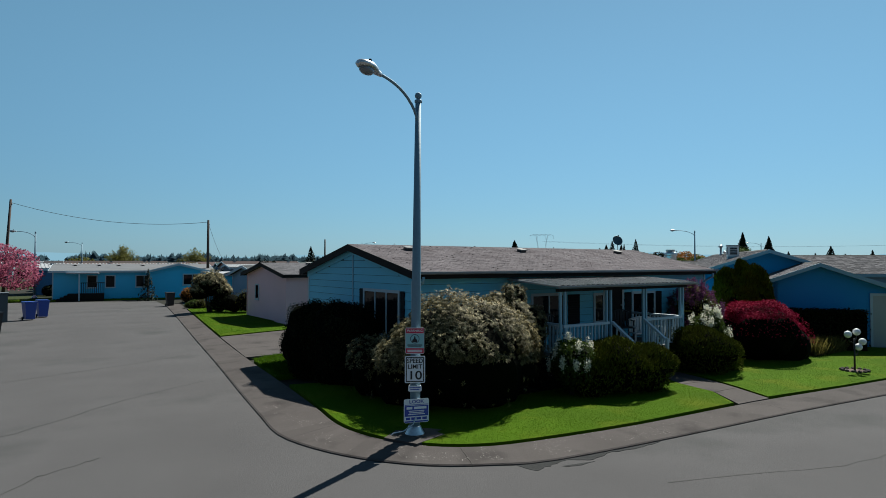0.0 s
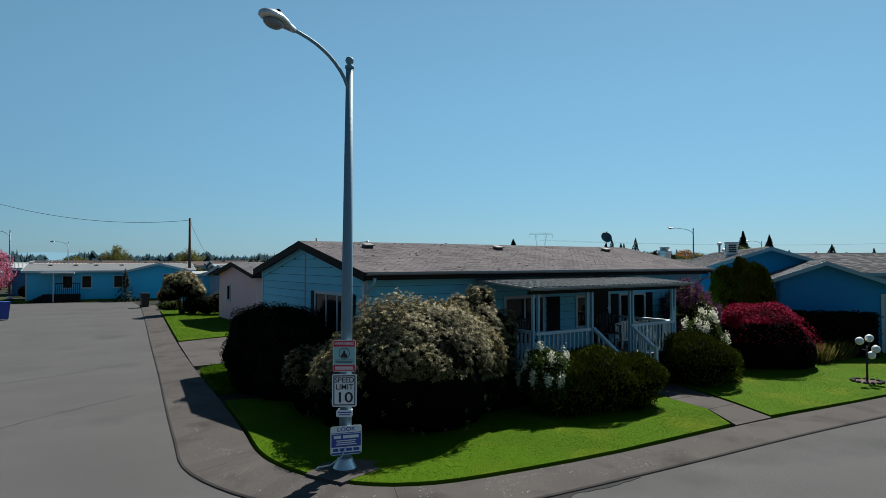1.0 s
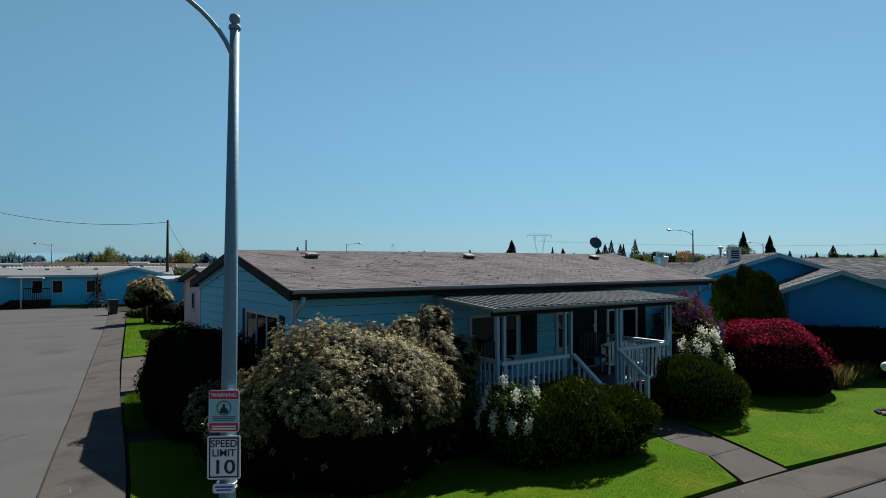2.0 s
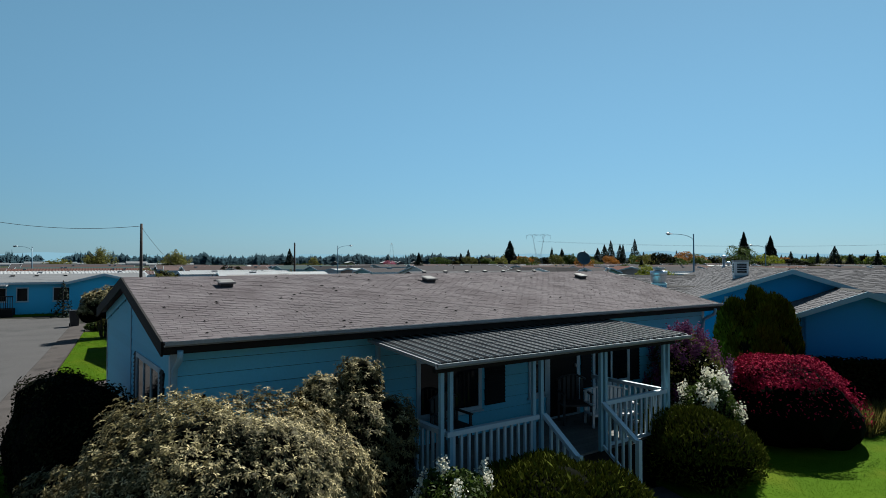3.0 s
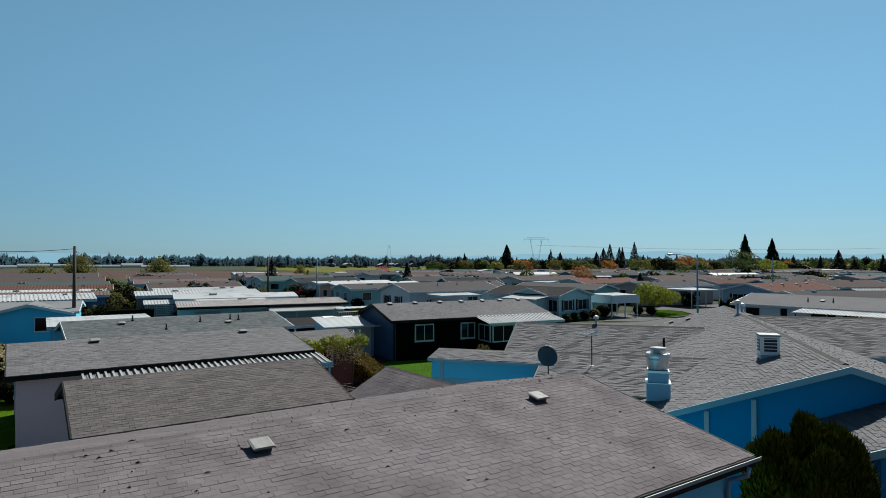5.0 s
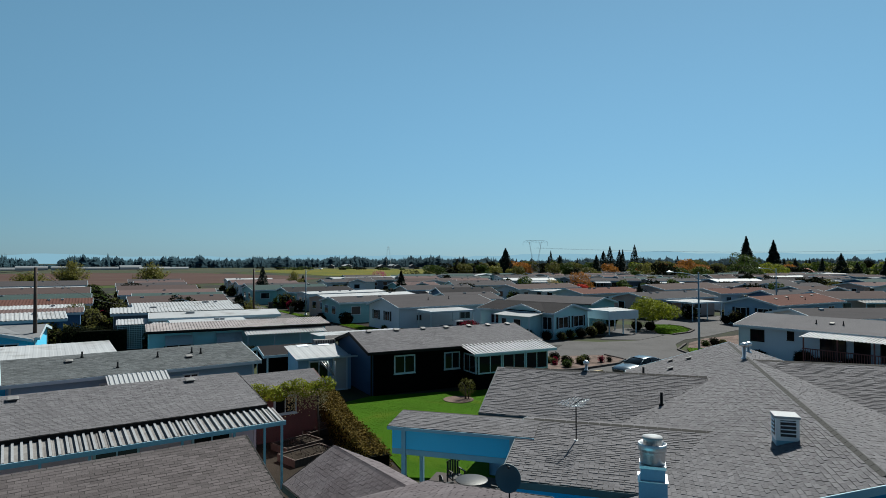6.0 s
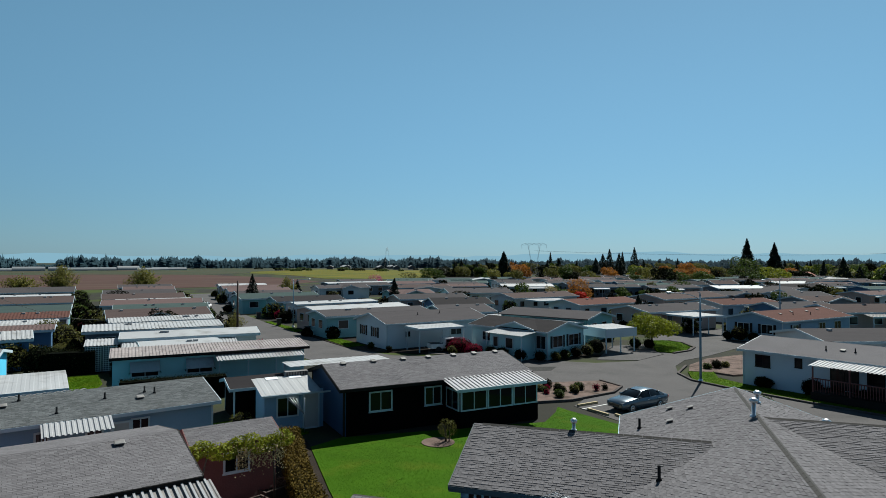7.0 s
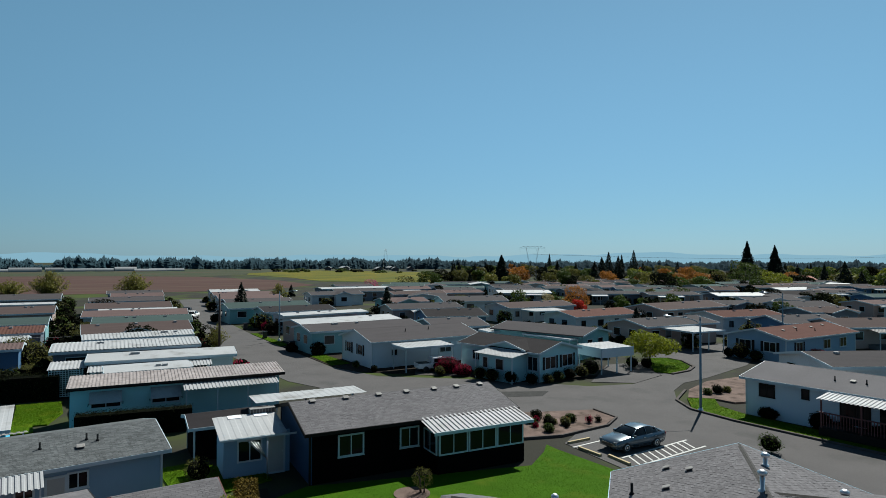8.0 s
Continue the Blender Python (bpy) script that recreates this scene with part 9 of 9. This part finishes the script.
for pts in ([(47.9, 42.35), (54.2, 42.3), (54.2, 42.42), (47.9, 42.47)], [(48.4, 43.72), (54.4, 43.68), (54.4, 43.8), (48.4, 43.84)], [(47.6, 46.6), (52.8, 46.5), (52.8, 46.62), (47.6, 46.72)]):
    solid("road_marking", slab(B(), pts, -0.03, 0.008), ROAD_PAINT, "painted white parking line on the asphalt", "road marking", "structure")
for x, y, a in ((47.9, 47.3, -4), (47.6, 44.6, 86), (47.7, 42.7, 80)):
    bm = B()
    prism(bm, [(-0.09, 0), (0.09, 0), (0.07, 0.13), (-0.07, 0.13)], 0, 1.7)
    w = solid("parking_stop", bm, LOG_YELLOW, "faded yellow concrete parking stop on the asphalt", "parking stop")
    w.matrix_world = pose(x, y, 0, 0, 0, a - 90)
for pts in ([(46.4, 49.45), (48.7, 48.55), (53.0, 48.55), (55.0, 49.5), (55.55, 52.0)],):
    for a, b in zip(pts, pts[1:]):
        d = Vector((b[0] - a[0], b[1] - a[1])).normalized()
        solid("kerb", slab(B(), [(a[0] - d.y * 0.07, a[1] + d.x * 0.07), (a[0] + d.y * 0.07, a[1] - d.x * 0.07), (b[0] + d.y * 0.07, b[1] - d.x * 0.07), (b[0] - d.y * 0.07, b[1] + d.x * 0.07)], -0.03, 0.14), CONCRETE, "low concrete kerb round the planting bed", "kerb", "structure")
for a, b in zip(((72.8, 57.3), (75.8, 57.4), (78.2, 58.4), (80.5, 61.2)), ((75.8, 57.4), (78.2, 58.4), (80.5, 61.2), (80.9, 63.4))):
    d = Vector((b[0] - a[0], b[1] - a[1])).normalized()
    solid("kerb", slab(B(), [(a[0] - d.y * 0.12, a[1] + d.x * 0.12), (a[0] + d.y * 0.12, a[1] - d.x * 0.12), (b[0] + d.y * 0.12, b[1] - d.x * 0.12), (b[0] - d.y * 0.12, b[1] + d.x * 0.12)], -0.03, 0.13), CONCRETE, "low concrete kerb round the island lawn", "kerb", "structure")
KL = [(67.2, 52.2), (63.3, 50.4), (61.55, 48.0), (61.0, 44.4), (60.85, 36), (61.5, 20), (62.2, -5)]
for a, b in zip(KL, KL[1:]):
    d = Vector((b[0] - a[0], b[1] - a[1])).normalized()
    solid("kerb", slab(B(), [(a[0] - d.y * 0.1, a[1] + d.x * 0.1), (a[0] + d.y * 0.1, a[1] - d.x * 0.1), (b[0] + d.y * 0.1, b[1] - d.x * 0.1), (b[0] - d.y * 0.1, b[1] + d.x * 0.1)], -0.03, 0.12), CONCRETE, "low concrete kerb along the lane", "kerb", "structure")

tr = thing("pickup_truck", "white pickup truck under the carport", "pickup truck", pose(55.4, 71.9, 0, 0, 0, 165) @ Matrix.Diagonal((0.86, 0.86, 0.86, 1)))
bm = B()
prism(bm, [(-2.5, 0.45), (2.5, 0.45), (2.5, 1.0), (0.9, 1.0), (-1.3, 1.0), (-2.4, 0.95), (-2.5, 0.8)], -0.9, 0.9)
bmesh.ops.bevel(bm, geom=bm.edges[:], offset=0.04, segments=2, affect="EDGES")
part("body", bm, PLASTIC_WHITE, tr)
bm = B()
prism(bm, [(-1.3, 1.0), (0.85, 1.0), (0.75, 1.62), (-0.5, 1.66)], -0.8, 0.8)
bmesh.ops.bevel(bm, geom=bm.edges[:], offset=0.05, segments=2, affect="EDGES")
part("cab", bm, PLASTIC_WHITE, tr)
for sy in (-0.815, 0.805):
    part("window", box(B(), -0.7, sy, 1.1, 0.6, sy + 0.01, 1.5), GLASS, tr)
part("windscreen", roof_slab(B(), -0.68, 0.68, 0, 0, 0.72, 0.5, 0.02), GLASS, tr).matrix_local = pose(-1.28, 0, 1.06, 0, 0, -90)
part("bed_floor", box(B(), 1.0, -0.75, 1.0, 2.42, 0.75, 1.02), PLASTIC_DARK, tr)
for x in (-1.6, 1.6):
    for sy in (-0.85, 0.85):
        part("wheel", lathe(B(), [(0.05, -0.12), (0.34, -0.12), (0.36, 0), (0.34, 0.12), (0.05, 0.12)], 0, 0, 18, pose(x, sy, 0.36, 90, 0, 0)), TYRE, tr)

# ---- pylons on the plain ----
def pylon(x, y, h, w, rot, label, thin=1.0):
    """A lattice pylon: two splayed lattice legs that meet a double crossarm with raised ends."""
    t = thing("pylon", label, "pylon", pose(x, y, 0, 0, 0, rot))

    def strut(a, b, name="strut", rr=0.04):
        part(name, tube(B(), [a, b], rr * thin, 4), PYLON_STEEL, t)
    b, n = w * 0.16, w * 0.11
    for sx in (-1, 1):
        for sy in (-1, 1):
            strut((sx * b, sy * b, 0), (sx * n, sy * n, h * 0.45), "leg", 0.06)
            strut((sx * n, sy * n, h * 0.45), (sx * w * 0.24, sy * n * 0.4, h * 0.93), "leg", 0.06)
        for k in range(5):
            f0, f1 = k / 5, (k + 1) / 5
            x0, x1 = b + (n - b) * f0, b + (n - b) * f1
            strut((-x0 * sx, -x0, h * 0.45 * f0), (x1 * sx, -x1, h * 0.45 * f1))
            strut((-x0 * sx, x0, h * 0.45 * f0), (x1 * sx, x1, h * 0.45 * f1))
    for z, half in ((0.93, 0.5), (0.975, 0.36)):
        strut((-w * half, 0, h * z), (w * half, 0, h * z), "crossarm", 0.06)
    for sx in (-1, 1):
        strut((sx * w * 0.5, 0, h * 0.93), (sx * w * 0.36, 0, h * 0.975), "crossarm", 0.05)
    for k in range(8):
        x0, x1 = w * (-0.36 + 0.09 * k), w * (-0.27 + 0.09 * k)
        strut((x0, 0, h * (0.93 if k % 2 else 0.975)), (x1, 0, h * (0.975 if k % 2 else 0.93)))
    for xx in (-0.49, -0.17, 0.17, 0.49):
        strut((xx * w, 0, h * 0.93), (xx * w, 0, h * 0.84), "insulator", 0.05)
    return t


pylon(229, 241, 18.8, 12.5, -35, "steel lattice power pylon beyond the houses")
pylon(330, 560, 24.0, 18.0, 55, "distant steel lattice power pylon")
for off in (-5.2, 0, 5.2):
    c, s_ = math.cos(radians(55)), math.sin(radians(55))
    solid("wire", tube(B(), [(229 + off * c + f * 230 * 0.9, 241 + off * s_ - f * 230 * 0.44, 14.6 - 5.0 * 4 * f * (1 - f) * 0.4) for f in [k / 12 for k in range(13)]], 0.02, 4), WIRE, "high-voltage line strung from the pylon", "cable")

# fallen petals and grit on the pavement
pr = np.random.default_rng(88)
spots = []
for i in range(1300):
    k = 3 * pr.choice((4, 5, 6, 7, 8, 9, 10, 10, 11, 11, 11, 12)) + pr.integers(0, 3)
    a, b = np.array(KERB[k]), np.array(KERB[k + 1])
    c_, d_ = np.array(INNER[k]), np.array(INNER[k + 1])
    f, g_ = pr.random(), 0.2 + 0.78 * pr.random()
    e0, e1 = a + (b - a) * f, c_ + (d_ - c_) * f
    q = e0 + (e1 - e0) * g_
    if noise.noise(Vector((q[0] * 1.6, q[1] * 1.6, 3.0))) > -0.02:
        spots.append((q[0], q[1], 0.036 + 0.049 * g_ + 0.004))
spots = np.array(spots)
tagged(quad_cloud("litter", leaf_quads(spots, np.tile([0, 0, 1.0], (len(spots), 1)), 0.021, 0.6, pr, 0.15, 0.02), LITTER, None), "pale fallen petals and grit scattered on the pavement", "litter", kind="stuff")

# table and chairs on the covered patio
pt = thing("patio_table", "round dark patio table on splayed legs", "table", pose(27.7, 34.0, 0.08) @ Matrix.Diagonal((0.85, 0.85, 0.95, 1)))
part("tabletop", lathe(B(), [(0.6, 0.66), (0.62, 0.67), (0.62, 0.685), (0.6, 0.695), (0.02, 0.695)], 0, 0, 28), PLASTIC_DARK, pt)
for k in range(4):
    a = 0.6 + 1.57 * k
    part("leg", tube(B(), [(0.15 * math.cos(a), 0.15 * math.sin(a), 0.66), (0.45 * math.cos(a), 0.45 * math.sin(a), 0.0)], 0.02, 6), METAL_DARK, pt)
for cx, cy, rz in ((27.0, 33.8, 70), (28.4, 33.5, 200), (27.6, 34.9, -10)):
    chair("dark metal patio chair beside the round table", pose(cx, cy, 0.08, 0, 0, rz), PLASTIC_DARK, 0.5)

# ---- pieces of the corner house: siding boards and shingles ----
BOARD_H = 0.21
wall_top = 3.02
for side, n in (("front", AL), ("left", AW), ("back", AL), ("right", AW)):
    wm = wall_m(side, AL, AW)
    z = 0.44
    gable = side in ("left", "right")
    while z < (3.6 if gable else wall_top - 0.05):
        z1 = z + BOARD_H if gable else min(z + BOARD_H, wall_top)
        a, b = 0.07, n - 0.07
        if gable and z1 > wall_top:
            fr = (z1 - wall_top) / 0.705
            a, b = n * 0.5 * fr + 0.02, n - n * 0.5 * fr - 0.02
        if b - a > 0.4:
            bm = B()
            # the slit above each board bares the dark wall as its shadow line
            prism(bm, [(-0.001, z), (-0.026, z), (-0.010, z1 - 0.010), (-0.001, z1 - 0.010)], a, b, wm @ Matrix(((0, 1, 0, 0), (1, 0, 0, 0), (0, 0, 1, 0), (0, 0, 0, 1))))
            part("siding_board", bm, SIDING, home)
        z += BOARD_H
roof_a = [o for o in home.children if o.name.startswith("roof") and "vent" not in o.name]
RX0, RY0, RZ0, RYR, RZR = -AG, -0.35, 3.0707, AW / 2, 3.85
rm = slope_frame(RX0, RY0, RZ0, RYR, RZR)
run = math.hypot(RYR - RY0, RZR - RZ0)
places = shingle_rows(AL + 2 * AG, run, 31)
tabs = []
for lift, gap in ((0.004, 0.003), (0.005, 0.004), (0.007, 0.0035), (0.004, 0.007), (0.009, 0.0045)):
    sv, sf = tab_shape(TAB_W, TAB_E, lift, 0.003, gap)
    tab = bpy.data.meshes.new("shingle")
    tab.from_pydata(sv, [], sf)
    tab.materials.append(SHINGLE)
    tabs.append(tab)
rest = []
rr = random.Random(5)
count = 0
for x, y, w in places:
    if 1.9 < x < 5.6 and abs(w - TAB_W) < 0.01 and count < 300:
        ob = new("shingle", rr.choice(tabs))
        ob.parent = roof_a[0]
        ob.matrix_local = rm @ pose(x, y + rr.uniform(-0.008, 0.008), 0.001, rr.uniform(-0.6, 0.6), 0, rr.uniform(-0.5, 0.5))
        count += 1
    else:
        rest.append((x, y, w))
shingles_joined("shingle_rest", rm, rest, SHINGLE, roof_a[0], 6, 0.005, 0.8)
mb = pose(AL + AG, AW + 0.35, 0, 0, 0, 180) @ slope_frame(0, 0, RZ0, RYR + 0.35, RZR)
shingles_joined("shingle_rest", mb, shingle_rows(AL + 2 * AG, run, 33), SHINGLE, roof_a[1], 7)
# dark moss tufts and chipped spots on the shingles
mr = random.Random(77)
verts, faces = [], []
for i in range(80):
    cx, cy = mr.uniform(0.1, AL + 0.5), run * mr.random() ** 0.8
    if mr.random() < 0.5:
        cx = mr.uniform(0.1, 6.0)
    cy = round(cy / TAB_E) * TAB_E + mr.uniform(-0.02, 0.03)
    k = mr.randrange(5, 8)
    o = len(verts)
    rx_, ry_ = mr.uniform(0.012, 0.05), mr.uniform(0.006, 0.014)
    verts.append((rm @ Vector((cx, cy, 0.034)))[:])
    for j in range(k):
        a = 6.283 * j / k
        q = mr.uniform(0.6, 1.3)
        verts.append((rm @ Vector((cx + rx_ * q * math.cos(a), cy + ry_ * q * math.sin(a), 0.014)))[:])
    faces += [(o, o + 1 + j, o + 1 + (j + 1) % k) for j in range(k)]
tagged(cloud("moss", verts, faces, MOSS, roof_a[0]), kind="stuff")
